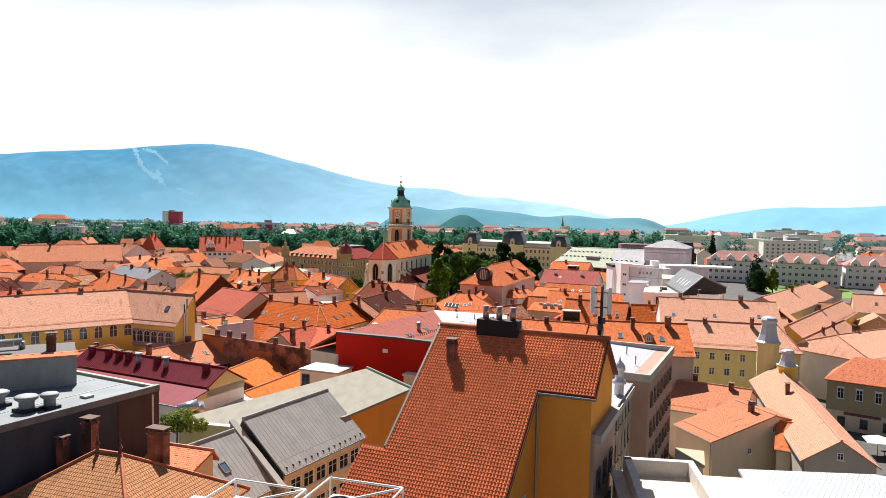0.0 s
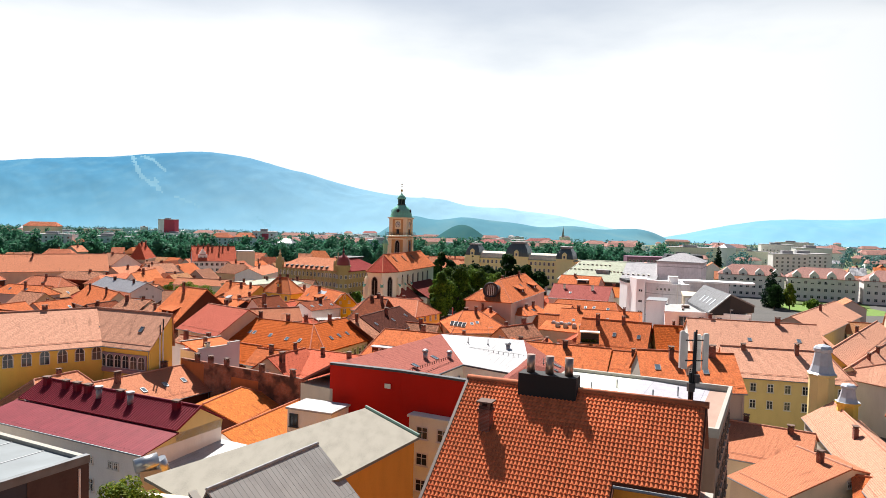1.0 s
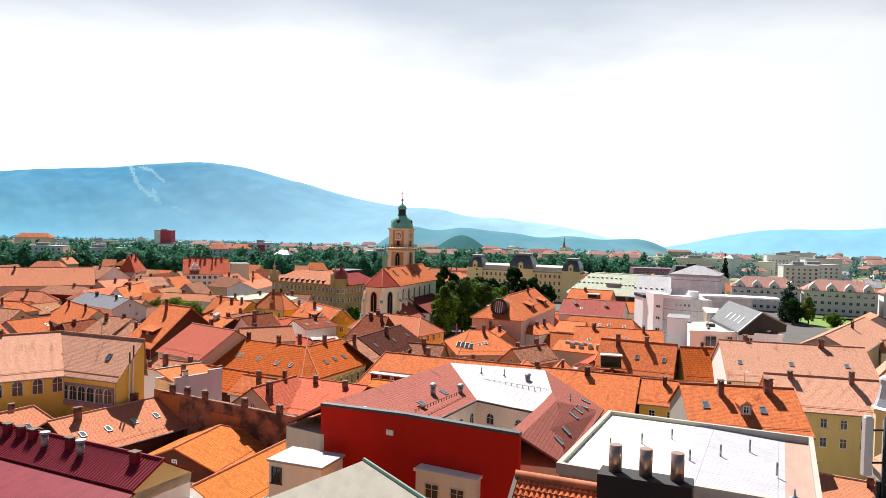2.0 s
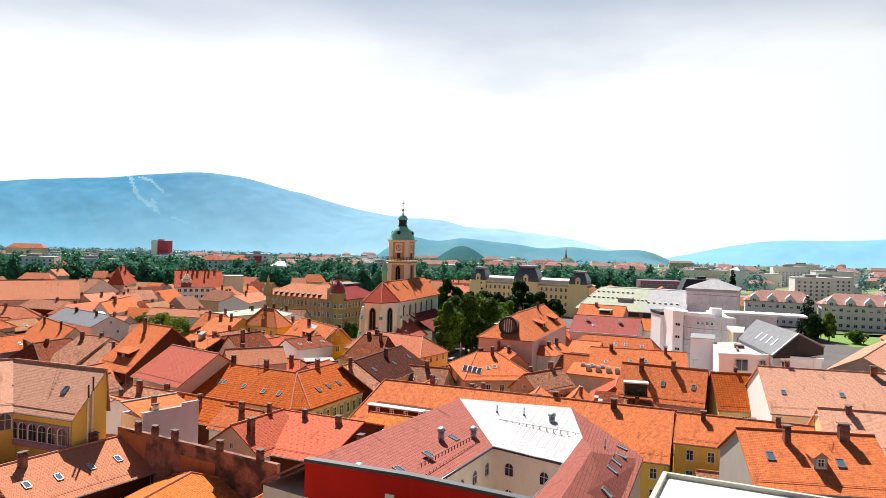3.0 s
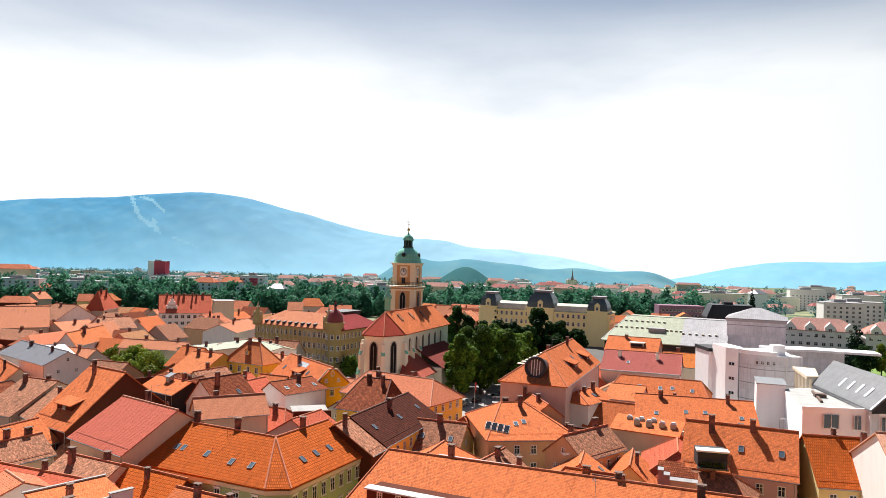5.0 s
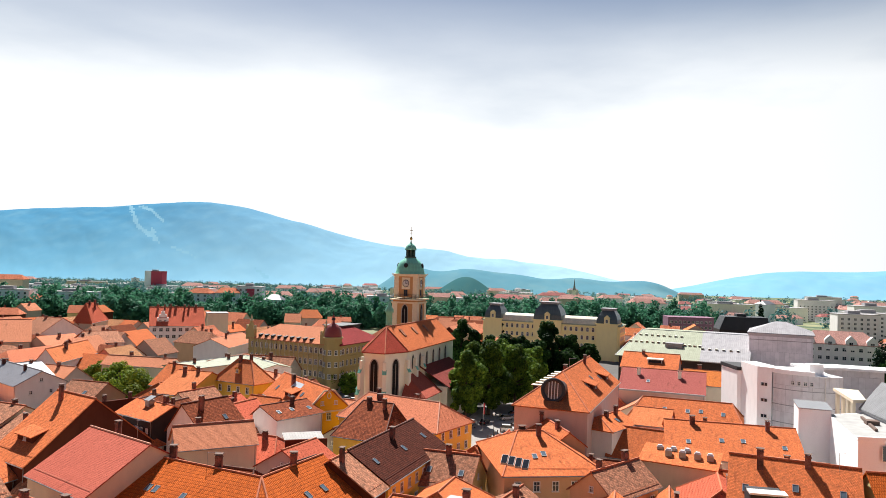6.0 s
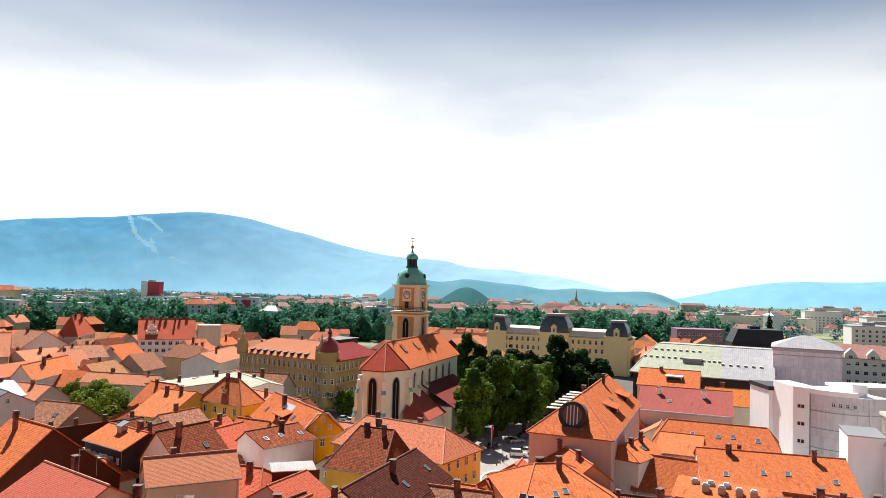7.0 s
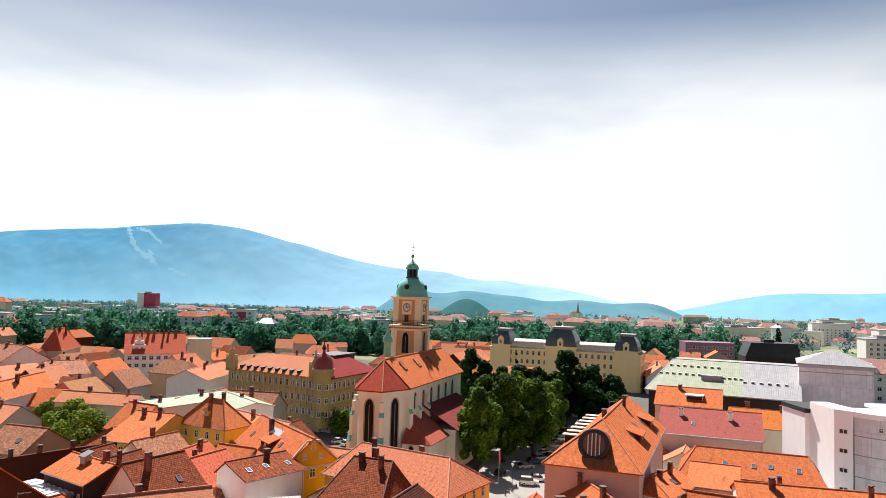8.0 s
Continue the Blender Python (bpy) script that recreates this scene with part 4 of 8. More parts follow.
def lancet(parent, x, y, z, w, h, rz):
    o = thing("window", 0, 0)
    bpy.data.objects.remove(o)
    m = pose(x, y, z, 0, 0, rz)
    n = 9
    arch = [(w / 2 * math.cos(t), h - w * 0.75 + w * 0.95 * math.sin(t)) for t in (math.pi * k / (n - 1) for k in range(n))]
    ring = [(-w / 2, 0), (w / 2, 0)] + arch
    p = Geo()
    p.face([m @ Vector((a, -0.04, c)) for a, c in ring])
    outer = [(a * 1.28, c if c < 0.01 else c + 0.25) for a, c in ring]
    fr = Geo()
    for i in range(len(ring)):
        j = (i + 1) % len(ring)
        q = [m @ Vector((outer[i][0], -0.12, outer[i][1])), m @ Vector((outer[j][0], -0.12, outer[j][1])), m @ Vector((ring[j][0], -0.02, ring[j][1])), m @ Vector((ring[i][0], -0.02, ring[i][1]))]
        fr.face(q)
    fr.box(-0.06, 0.06, -0.12, -0.03, 0, h - w * 0.4, m)
    f = part("window", fr, WALL["concrete"], parent, "tall pointed stone window frame")
    part("pane", p, LEADED, f)


# apse windows on its three faces and the nave's side
for (x0, y0), (x1, y1) in zip(APSE, APSE[1:]):
    lancet(church, (x0 + x1) / 2, (y0 + y1) / 2, 6.0, 2.0, 11.5, math.degrees(math.atan2(y1 - y0, x1 - x0)))
for k in range(6):
    lancet(church, 6.1, 8 + 5.4 * k, 14.6, 1.1, 3.4, 90)
for x, y, r in ((-6.3, 3.3, -120), (-3.1, -4.0, -113), (3.1, -4.0, -67), (6.3, 3.3, -20), (6.3, 8.5, 0), (6.3, 14.5, 0)):
    m = pose(x, y, 0, 0, 0, r)
    g = Geo().box(-0.3, 1.9, -0.55, 0.55, 0, 9, m).box(-0.3, 1.2, -0.5, 0.5, 9, 14.5, m).box(-0.3, 0.7, -0.45, 0.45, 14.5, 17.5, m)
    bu = part("buttress", g, WALL["chalk"], church)
    c = Geo().slab([[m @ Vector(p) for p in ((1.95, -0.62, 9), (1.95, 0.62, 9), (1.1, 0.62, 10.3), (1.1, -0.62, 10.3))]], 0.12)
    c.slab([[m @ Vector(p) for p in ((1.25, -0.56, 14.5), (1.25, 0.56, 14.5), (0.5, 0.56, 15.6), (0.5, -0.56, 15.6))]], 0.12)
    part("weathering", c, ROOF["copper"], bu, "green copper capping")
# side chapels on the right flank
part("chapel_wall", Geo().prism([(6.1, 1), (12.5, 1), (12.5, 13), (6.1, 13)], 0, 8.6).prism([(6.1, 13), (14.5, 13), (14.5, 38), (6.1, 38)], 0, 9.6), WALL["chalk"], church)
part("chapel_roof", Geo().slab([[(13.1, 0.4, 8.4), (13.1, 13.2, 8.4), (6.2, 13.2, 13.4), (6.2, 4.5, 13.4)], [(6.2, 0.4, 8.4), (13.1, 0.4, 8.4), (6.2, 4.5, 13.4)]], 0.2),
     ROOF["pink"], church, "red tiled chapel roof")
part("aisle_roof", Geo().slab([[(15.1, 13.2, 9.5), (15.1, 38.5, 9.5), (6.2, 38.5, 14.6), (6.2, 13.2, 14.6)]], 0.2),
     tile_mat("roof_aisle_wine", (0.26, 0.06, 0.05), (0.2, 0.06, 0.05)), church, "wine-red aisle roof")
for k in range(2):
    lancet(church, 8.2 + 2.6 * k, 1.0, 3.0, 1.2, 4.4, 0)
for k in range(3):
    part("roof_vent", Geo().slab([[(3.2, 9.0 + 9 * k, 23.3), (3.2, 10.4 + 9 * k, 23.3), (1.4, 10.4 + 9 * k, 25.0), (1.4, 9.0 + 9 * k, 25.0)]], 0.5), ROOF["moss"], church)
# ridge turret
g = Geo().lathe([(0.9, 25.8), (0.9, 29.2), (1.25, 29.3), (1.15, 30.2), (0.5, 31.2), (0.35, 31.7), (0.5, 32.1), (0.12, 32.8), (0.05, 34.5)], 12, pose(-2.5, 11, 0))
part("turret", g, ROOF["copper"], church, "small green copper ridge turret")

# church tower
TOWER_STONE = plain_mat("tower_cream_trim", (0.90, 0.79, 0.56), 0.85)
tower = thing("church_tower", -0.55, 322, -2.5, -20, "ochre baroque clock tower with green copper dome", "tower")
part("shaft", Geo().box(-4.3, 4.3, -4.3, 4.3, 0, 32.2), WALL["tower"], tower)
part("belfry", Geo().box(-3.9, 3.9, -3.9, 3.9, 32.9, 39.6), WALL["tower"], tower)
g = Geo()
for z, s, t in ((31.2, 4.75, 0.5), (32.2, 5.3, 0.35), (24.0, 4.6, 0.4), (39.3, 4.35, 0.45), (39.75, 4.75, 0.3)):
    g.box(-s, s, -s, s, z, z + t)
for sx in (-1, 1):
    for sy in (-1, 1):
        g.box(sx * 3.6 - 0.9, sx * 3.6 + 0.9, sy * 3.6 - 0.9, sy * 3.6 + 0.9, 24.4, 31.2)
        g.box(sx * 3.85 - 0.75, sx * 3.85 + 0.75, sy * 3.85 - 0.75, sy * 3.85 + 0.75, 18, 24.0)
        g.box(sx * 3.3 - 0.8, sx * 3.3 + 0.8, sy * 3.3 - 0.8, sy * 3.3 + 0.8, 32.9, 39.3)
part("trim", g, TOWER_STONE, tower, "cream pilasters and cornices")
g = Geo()
for rz in range(0, 360, 90):
    m = pose(0, 0, 0, 0, 0, rz)
    for z in (33.1, 33.5, 33.9):
        g.tube(m @ Vector((-5.1, -5.1, z)), m @ Vector((5.1, -5.1, z)), 0.05, 5)
    for k in range(9):
        g.tube(m @ Vector((-5.1 + 1.275 * k, -5.1, 32.5)), m @ Vector((-5.1 + 1.275 * k, -5.1, 33.95)), 0.05, 5)
part("railing", g, ANTHRACITE, tower, "black iron gallery railing")
for rz in (0, 90, 180, 270):
    m = pose(0, 0, 0, 0, 0, rz)
    v = m @ Vector((0, -4.3, 25.2))
    lancet(tower, v.x, v.y, 25.4, 1.9, 5.0, rz)
    c = Geo().lathe([(0, 0.0), (1.15, 0.0), (1.15, 0.14), (0, 0.14)], 24, m @ pose(0, -3.9, 37.2, 90))
    cl = part("clock_face", c, FRAME, tower, "white round clock face")
    part("dial_panel", Geo().box(-1.45, 1.45, -0.06, 0.02, -1.75, 1.75, m @ pose(0, -3.9, 37.2)), TOWER_STONE, cl, "pale painted square behind the dial")
    hd = Geo().box(-0.07, 0.07, -0.2, -0.15, -0.1, 0.95, m @ pose(0, -3.9, 37.2)).box(-0.1, 0.6, -0.2, -0.15, -0.07, 0.07, m @ pose(0, -3.9, 37.2))
    hd.lathe([(0.98, 0.16), (1.12, 0.16), (1.12, 0.2), (0.98, 0.2)], 24, m @ pose(0, -3.9, 37.2, 90))
    part("clock_hand", hd, ANTHRACITE, cl)
    v = m @ Vector((0, -3.9, 33.4))
    window(tower, v.x, v.y, 33.6, rz, "dark")
tower.scale = (0.953, 0.953, 1.059)
dome = part("dome", Geo().lathe([(5.2, 40.0), (5.0, 40.35), (4.75, 40.9), (4.55, 41.8), (4.1, 42.9), (3.3, 43.9), (2.4, 44.5), (1.9, 44.9)], 24, pose(0, 0, 0), 0.5), ROOF["copper"], tower, "green copper bell dome")
LANTERN = plain_mat("lantern_dark_green", (0.04, 0.09, 0.075), 0.6)
lant = part("lantern", Geo().lathe([(0.0, 44.9), (1.9, 44.9), (1.9, 45.3), (0.7, 45.3), (0.7, 47.4), (0, 47.4)], 16), LANTERN, tower, "dark green open lantern")
for k in range(8):
    a = math.radians(22.5 + 45 * k)
    part("post", Geo().box(-0.22, 0.22, -0.22, 0.22, 45.3, 47.5, pose(math.cos(a) * 1.35, math.sin(a) * 1.35, 0, 0, 0, math.degrees(a))), LANTERN, lant)
part("cap", Geo().lathe([(1.95, 47.3), (1.95, 47.6), (1.65, 48.4), (0.9, 49.0), (0.35, 49.4), (0.15, 50.0), (0.12, 50.4)], 16), ROOF["copper"], tower)
GOLD = plain_mat("gilded_ball", (0.55, 0.36, 0.10), 0.35, 0.8)
part("finial", Geo().lathe([(0, 50.2), (0.45, 50.5), (0.5, 50.8), (0.3, 51.2), (0.06, 51.4), (0.05, 54.4)], 10).box(-0.6, 0.6, -0.05, 0.05, 53.2, 53.35).box(-0.4, 0.4, -0.05, 0.05, 52.4, 52.52), GOLD, tower, "gilded ball and cross")
for k in range(4):
    m = pose(0, 0, 0, 0, 0, 90 * k)
    part("dome_window", Geo().lathe([(0, -0.1), (0.7, -0.1), (0.7, 0.25), (0, 0.25)], 14, m @ pose(0, -4.25, 42.6, 78)), ANTHRACITE, dome, "round dark dormer window")


# ---------------------------------------------------------------- palaces
def facade_wing(ob, w, d, ze, zr, wall, roof, storeys, step, kind="tall", x0=0.0, trim=True, hipped=True):
    """A long wing, its front along local x at y = 0, its back at y = d."""
    part("wall", Geo().box(x0, x0 + w, 0, d, 0, ze), wall, ob)
    s = d / 2 if hipped else -0.3
    e = 0.6
    FL, FR, BR, BL = (x0 - e, -e, ze), (x0 + w + e, -e, ze), (x0 + w + e, d + e, ze), (x0 - e, d + e, ze)
    RA, RB = (x0 + s, d / 2, zr), (x0 + w - s, d / 2, zr)
    polys = [[FL, FR, RB, RA], [BR, BL, RA, RB], [BL, FL, RA], [FR, BR, RB]]
    part("roof", Geo().slab(polys, 0.3), roof, ob)
    if trim:
        g = Geo()
        for k in range(storeys + 1):
            z = ze - 0.35 - 3.9 * k
            if z > 0.5:
                g.box(x0 - 0.3, x0 + w + 0.3, -0.35, d + 0.3, z, z + 0.3)
        part("cornice", g, wall, ob)
    for k in range(storeys):
        window_row(ob, x0 + 0.5, x0 + w - 0.5, 0, ze - 3.2 - 3.9 * k, step, kind=kind)
        window_row(ob, 0.8, d - 0.8, x0 + w, ze - 3.2 - 3.9 * k, step, rz=90, kind=kind)


PALE_YELLOW = plaster_mat("palace_yellow", (0.95, 0.81, 0.42), 0.2)
DOME_GREY = seam_mat("dome_grey_zinc", (0.12, 0.15, 0.155), 0.5, 0.35, 0.4)
palace = thing("palace", 38, 456, 0, -25, "long pale yellow palace with grey domed pavilions", "building")
facade_wing(palace, 68.5, 17, 16.6, 19.8, PALE_YELLOW, ROOF["greenmetal"], 4, 2.6, "grand")


def pavilion(ob, x, w, h, zt):
    part("pavilion", Geo().box(x - w / 2, x + w / 2, -1.0, 11, 0, h).box(x - w / 2 - 0.4, x + w / 2 + 0.4, -1.4, 11.4, h, h + 0.5), PALE_YELLOW, ob)
    pts = [(1.0, 0), (0.97, 0.3), (0.86, 0.62), (0.66, 0.9), (0.55, 1.0)]
    g = Geo()
    for (a, s), (b2, t) in zip(pts, pts[1:]):
        r = lambda k: [(x - w / 2 * k, 5 - 6 * k), (x + w / 2 * k, 5 - 6 * k), (x + w / 2 * k, 5 + 6 * k), (x - w / 2 * k, 5 + 6 * k)]
        g.prism(r(a), h + 0.5 + (zt - h) * s, h + 0.5 + (zt - h) * t, r(b2))
    d = part("dome", g, DOME_GREY, ob, "grey zinc curved roof")
    part("crown_rail", Geo().box(x - w * 0.3, x + w * 0.3, 1.4, 8.6, zt + 0.5, zt + 1.3).box(x - w * 0.34, x + w * 0.34, 0.9, 9.1, zt + 1.3, zt + 1.6), ROOF["greymetal"], d)
    part("dormer", Geo().box(x - 1.3, x + 1.3, -1.5, 1.5, h + 0.5, h + 3.2).prism([(x - 1.5, -1.6), (x + 1.5, -1.6), (x + 1.5, 1.5), (x - 1.5, 1.5)], h + 3.2, h + 4.4, [(x - 0.2, -1.6), (x + 0.2, -1.6), (x + 0.2, 1.5), (x - 0.2, 1.5)]), PALE_YELLOW, d)
    window(d, x, -1.52, h + 0.9, 0, "plain")


MANSARD = seam_mat("roof_pale_tan_metal", (0.74, 0.69, 0.56), 0.6, 0.6, 0.0)
pavilion(palace, 5.5, 9, 17.2, 23.3)
pavilion(palace, 33.5, 14, 17.6, 25.2)
pavilion(palace, 62.5, 10, 17.2, 23.3)
for x, w in ((10.2, 16.2), (40.7, 16.6)):
    prof = [(0.2, 16.9), (0.5, 18.2), (1.2, 19.3), (2.4, 20.0), (4.6, 20.4)]
    part("mansard", Geo().slab([[(x, a, c), (x + w, a, c), (x + w, b2, e), (x, b2, e)] for (a, c), (b2, e) in zip(prof, prof[1:])], 0.2), MANSARD, palace, "pale tan curved roof slope")

STONE_OLIVE = plaster_mat("stone_facade_olive", (0.42, 0.33, 0.155), 0.4)
hall = thing("grand_house", -57, 350, 1.4, -32.5, "ornate olive stone corner palace with rose tile roof", "building")
facade_wing(hall, 36.5, 15, 14.2, 19.0, STONE_OLIVE, ROOF["salmon"], 4, 2.2, "grand")
part("plinth", Geo().box(-0.2, 36.7, -0.2, 15, -1.4, 0.6), WALL["concrete"], hall)
for x in (-1.2, 32.5):
    g = Geo().prism([(x, -0.6), (x + 4, -0.6), (x + 4, 0.6), (x, 0.6)], 13.5, 17.2).prism([(x + 0.6, -0.5), (x + 3.4, -0.5), (x + 3.4, 0.5), (x + 0.6, 0.5)], 17.2, 20.0, [(x + 1.7, -0.3), (x + 2.3, -0.3), (x + 2.3, 0.3), (x + 1.7, 0.3)])
    part("gable", g, STONE_OLIVE, hall, "stone ornamental gable")
for k in range(9):
    x = 4.5 + 2.9 * k
    dm = part("dormer", Geo().box(x - 0.42, x + 0.42, 0.3, 2.2, 14.4, 15.5).slab([[(x - 0.6, 0.1, 15.5), (x + 0.6, 0.1, 15.5), (x + 0.6, 2.6, 15.8), (x - 0.6, 2.6, 15.8)]], 0.1), ANTHRACITE, hall, "small dark dormer")
cx, cy = 36.7, 1.0
part("corner_tower", Geo().lathe([(3.0, 0), (3.0, 16.2), (3.4, 16.3), (3.4, 16.8), (2.6, 16.9)], 12, pose(cx, cy, 0)), STONE_OLIVE, hall)
part("cupola", Geo().lathe([(2.9, 16.8), (2.9, 18.0), (2.5, 19.6), (1.5, 20.8), (0.5, 21.3), (0.35, 22.2), (0.6, 22.6), (0.05, 24.6)], 16, pose(cx, cy, 0)),
     plain_mat("cupola_dark_red", (0.22, 0.03, 0.03), 0.5), hall, "dark red cupola")
part("spire", Geo().lathe([(0.5, 22.3), (0.75, 22.7), (0.3, 23.4), (0.08, 24.8), (0.04, 27.4)], 8, pose(cx, cy, 0)), ANTHRACITE, hall, "black iron spire")
PILASTER = plain_mat("pilaster_pale_stone", (0.50, 0.43, 0.28), 0.85)
for k in range(18):
    part("pilaster", Geo().box(k * 2.1 - 0.14, k * 2.1 + 0.14, -0.28, 0.0, 2.0, 13.8), PILASTER, hall)
for x in (0.8, 34.5):
    part("ornament", Geo().lathe([(0.5, 20.0), (0.7, 20.3), (0.25, 20.9), (0.35, 21.2), (0.05, 22.4)], 8, pose(x, 0, 0)).box(x - 2.0, x - 1.5, -0.5, 0.5, 17.2, 18.6).box(x + 1.5, x + 2.0, -0.5, 0.5, 17.2, 18.6), PILASTER, hall, "pale stone gable ornament")
for k in range(5):
    a = math.radians(-150 + 40 * k)
    for z in (11.0, 7.1, 3.2):
        window(hall, cx + 3.02 * math.cos(a), cy + 3.02 * math.sin(a), z, math.degrees(a) + 90, "plain")
hall2 = thing("grand_house", -22.9, 329.9, 1.4, 62, "olive stone palace wing with red mansard roof", "building")
facade_wing(hall2, 26, 15, 14.2, 19.0, STONE_OLIVE, tile_mat("roof_mansard_red", (0.30, 0.05, 0.05), (0.2, 0.05, 0.05)), 4, 2.4, "grand")
part("plinth", Geo().box(-0.2, 26.2, -0.2, 15, -1.4, 0.6), WALL["concrete"], hall2)
part("roof_storey", Geo().box(12, 24, 7.5, 15, 17, 19.2).box(11.6, 24.4, 7.1, 15.4, 19.2, 19.5), ROOF["blackmetal"], hall2, "black metal flat roof storey")

# ---------------------------------------------------------------- theatre: long metal roofs, box with pink cladding
CLAD = seam_mat("cladding_pale_pink", (0.93, 0.84, 0.87), 1.4, 0.55, 0.0)
hall3 = thing("theatre_hall", 69.5, 330.6, 0, -28.1, "long hall under pale green and grey metal roof", "building")
part("wall", Geo().box(1, 41.4, 1.0, 34.5, 0, 14.2), WALL["dark"], hall3)
part("roof", Geo().slab([[(0.0, 0.0, 14.4), (27.0, 0.0, 14.4), (25.8, 23.5, 21.9), (5.0, 23.5, 21.9)], [(0.0, 35.5, 14.4), (0.0, 0.0, 14.4), (5.0, 23.5, 21.9), (5.0, 35.5, 21.6)], [(5.0, 23.5, 21.9), (25.8, 23.5, 21.9), (25.8, 35.5, 21.6), (5.0, 35.5, 21.6)]], 0.3), ROOF["greenmetal"], hall3, "pale green metal roof slope")
part("roof_grey", Geo().slab([[(27.0, 0.0, 14.4), (41.9, 0.0, 14.4), (41.8, 23.5, 21.9), (25.8, 23.5, 21.9)], [(25.8, 23.5, 21.9), (41.8, 23.5, 21.9), (41.8, 35.5, 21.6), (25.8, 35.5, 21.6)]], 0.3), ROOF["greymetal"], hall3, "pale grey metal roof slope")
part("ridge", Geo().tube((5.0, 23.5, 21.9), (41.8, 23.5, 21.9), 0.16).tube((0.0, 0.0, 14.4), (5.0, 23.5, 21.9), 0.14), ZINC, hall3)
EAVE, TOP, RUN = 14.4, 21.9, 23.5
part("dormer_box", Geo().box(15.0, 20.6, RUN * 0.38, RUN * 0.38 + 4, EAVE + 0.38 * (TOP - EAVE) - 0.3, EAVE + 0.38 * (TOP - EAVE) + 1.5), ROOF["greymetal"], hall3, "flat-topped roof opening")
for fr, n_, x0, st_ in ((0.78, 8, 5.2, 2.0), (0.52, 7, 2.8, 1.9), (0.48, 5, 19.5, 1.6), (0.40, 6, 27.0, 2.2)):
    for k in range(n_):
        x, y, z = x0 + st_ * k, RUN * fr, EAVE + (TOP - EAVE) * fr
        o = part("roof_light", Geo().box(x - 0.42, x + 0.42, y - 0.5, y + 0.5, z - 0.3, z + 0.42), WALL["chalk"], hall3, "white roof light kerb")
        part("glass", Geo().box(x - 0.34, x + 0.34, y - 0.54, y - 0.5, z - 0.1, z + 0.3), GLASS, o)
fly = thing("theatre_tower", 110.9, 320.6, 0, -28.1, "pink clad theatre fly tower with shallow grey roof", "building")
part("wall", Geo().box(0, 18.6, 0, 18, 0, 23.9), CLAD, fly)
part("cornice", Geo().box(-0.3, 18.6 + 0.3, -0.3, 18.3, 22.9, 24.0), plain_mat("pink_cornice", (0.62, 0.52, 0.54), 0.7), fly)
part("stud", Geo().box(-0.1, 18.6 + 0.1, -0.12, 18.1, 21.6, 21.8), plain_mat("pink_band", (0.48, 0.38, 0.40), 0.7), fly)
F_ = 18.6 / 2
part("roof", Geo().slab([[(-0.6, -0.6, 24.0), (18.6 + 0.6, -0.6, 24.0), (F_ + 1.5, 9, 27.4), (F_ - 1.5, 9, 27.4)], [(18.6 + 0.6, -0.6, 24.0), (18.6 + 0.6, 18.6, 24.0), (F_ + 1.5, 9, 27.4)],
                         [(18.6 + 0.6, 18.6, 24.0), (-0.6, 18.6, 24.0), (F_ - 1.5, 9, 27.4), (F_ + 1.5, 9, 27.4)], [(-0.6, 18.6, 24.0), (-0.6, -0.6, 24.0), (F_ - 1.5, 9, 27.4)]], 0.25), ROOF["greymetal"], fly)
blk = thing("modern_block", 182, 478, 0, -12, "black metal clad roof storey on dark block", "building")
part("wall", Geo().box(-12, 14, -8, 8, 0, 13), WALL["dark"], blk)
part("roof", Geo().prism([(-12, -8), (14, -8), (14, 8), (-12, 8)], 13, 20, [(-9, -7), (13, -7), (13, 7), (-9, 7)]).box(-2, 3, -3, 3, 20, 21.5), ROOF["blackmetal"], blk)
pur = thing("office_block", 188, 565, 0, -6, "purple-grey office block with window bands", "building")
part("wall", Geo().box(-15, 15, -7, 7, -2, 14), plaster_mat("plaster_purple", (0.28, 0.16, 0.22)), pur)
for z in (3, 6.5, 10):
    window_row(pur, -14, 14, -7, z, 2.6, kind="wide")

# ---------------------------------------------------------------- white modern arts building
WHITE = plaster_mat("render_bright_white", (0.94, 0.93, 0.93), 0.25)
GREYP = seam_mat("panel_grey", (0.72, 0.71, 0.73), 1.6, 0.5, 0.0)
DECK = plain_mat("deck_grey_membrane", (0.40, 0.395, 0.38), 0.8, 0, 0.3, 0.5)
art = thing("arts_centre", 86, 230, 0, 0, "bright white modern building with curved grey drum", "building")


def wp(*pts):
    return [(p[0] - 86, p[1] - 230, *p[2:]) for p in pts]


def strip(parent, p, q, z0, z1, out, name="window_band"):
    """A dark glazed strip set a little proud of a wall that runs from p to q, with white bars."""
    p, q = Vector(p), Vector(q)
    d = (q - p).normalized()
    n = Vector((d.y, -d.x)) * out
    a, b = p + n, q + n
    o = part(name, Geo().prism([(a.x, a.y), (b.x, b.y), (b.x - n.x * 0.9, b.y - n.y * 0.9), (a.x - n.x * 0.9, a.y - n.y * 0.9)], z0, z1), GLASS, parent)
    k = max(2, int((q - p).length / 1.4))
    for i in range(k + 1):
        c = a.lerp(b, i / k) + n * 0.3
        part("bar", Geo().box(c.x - 0.05, c.x + 0.05, c.y - 0.05, c.y + 0.05, z0 - 0.05, z1 + 0.05), FRAME, o)


def arc_of(r, a0, a1, n):
    return [(92 + r * math.cos(radians(a0 + (a1 - a0) * k / n)), 254 + r * math.sin(radians(a0 + (a1 - a0) * k / n))) for k in range(n + 1)]


part("side_box", Geo().prism(wp((79.6, 262.3), (84, 260.5), (86, 270), (80, 272)), 0, 19.2), WHITE, art)
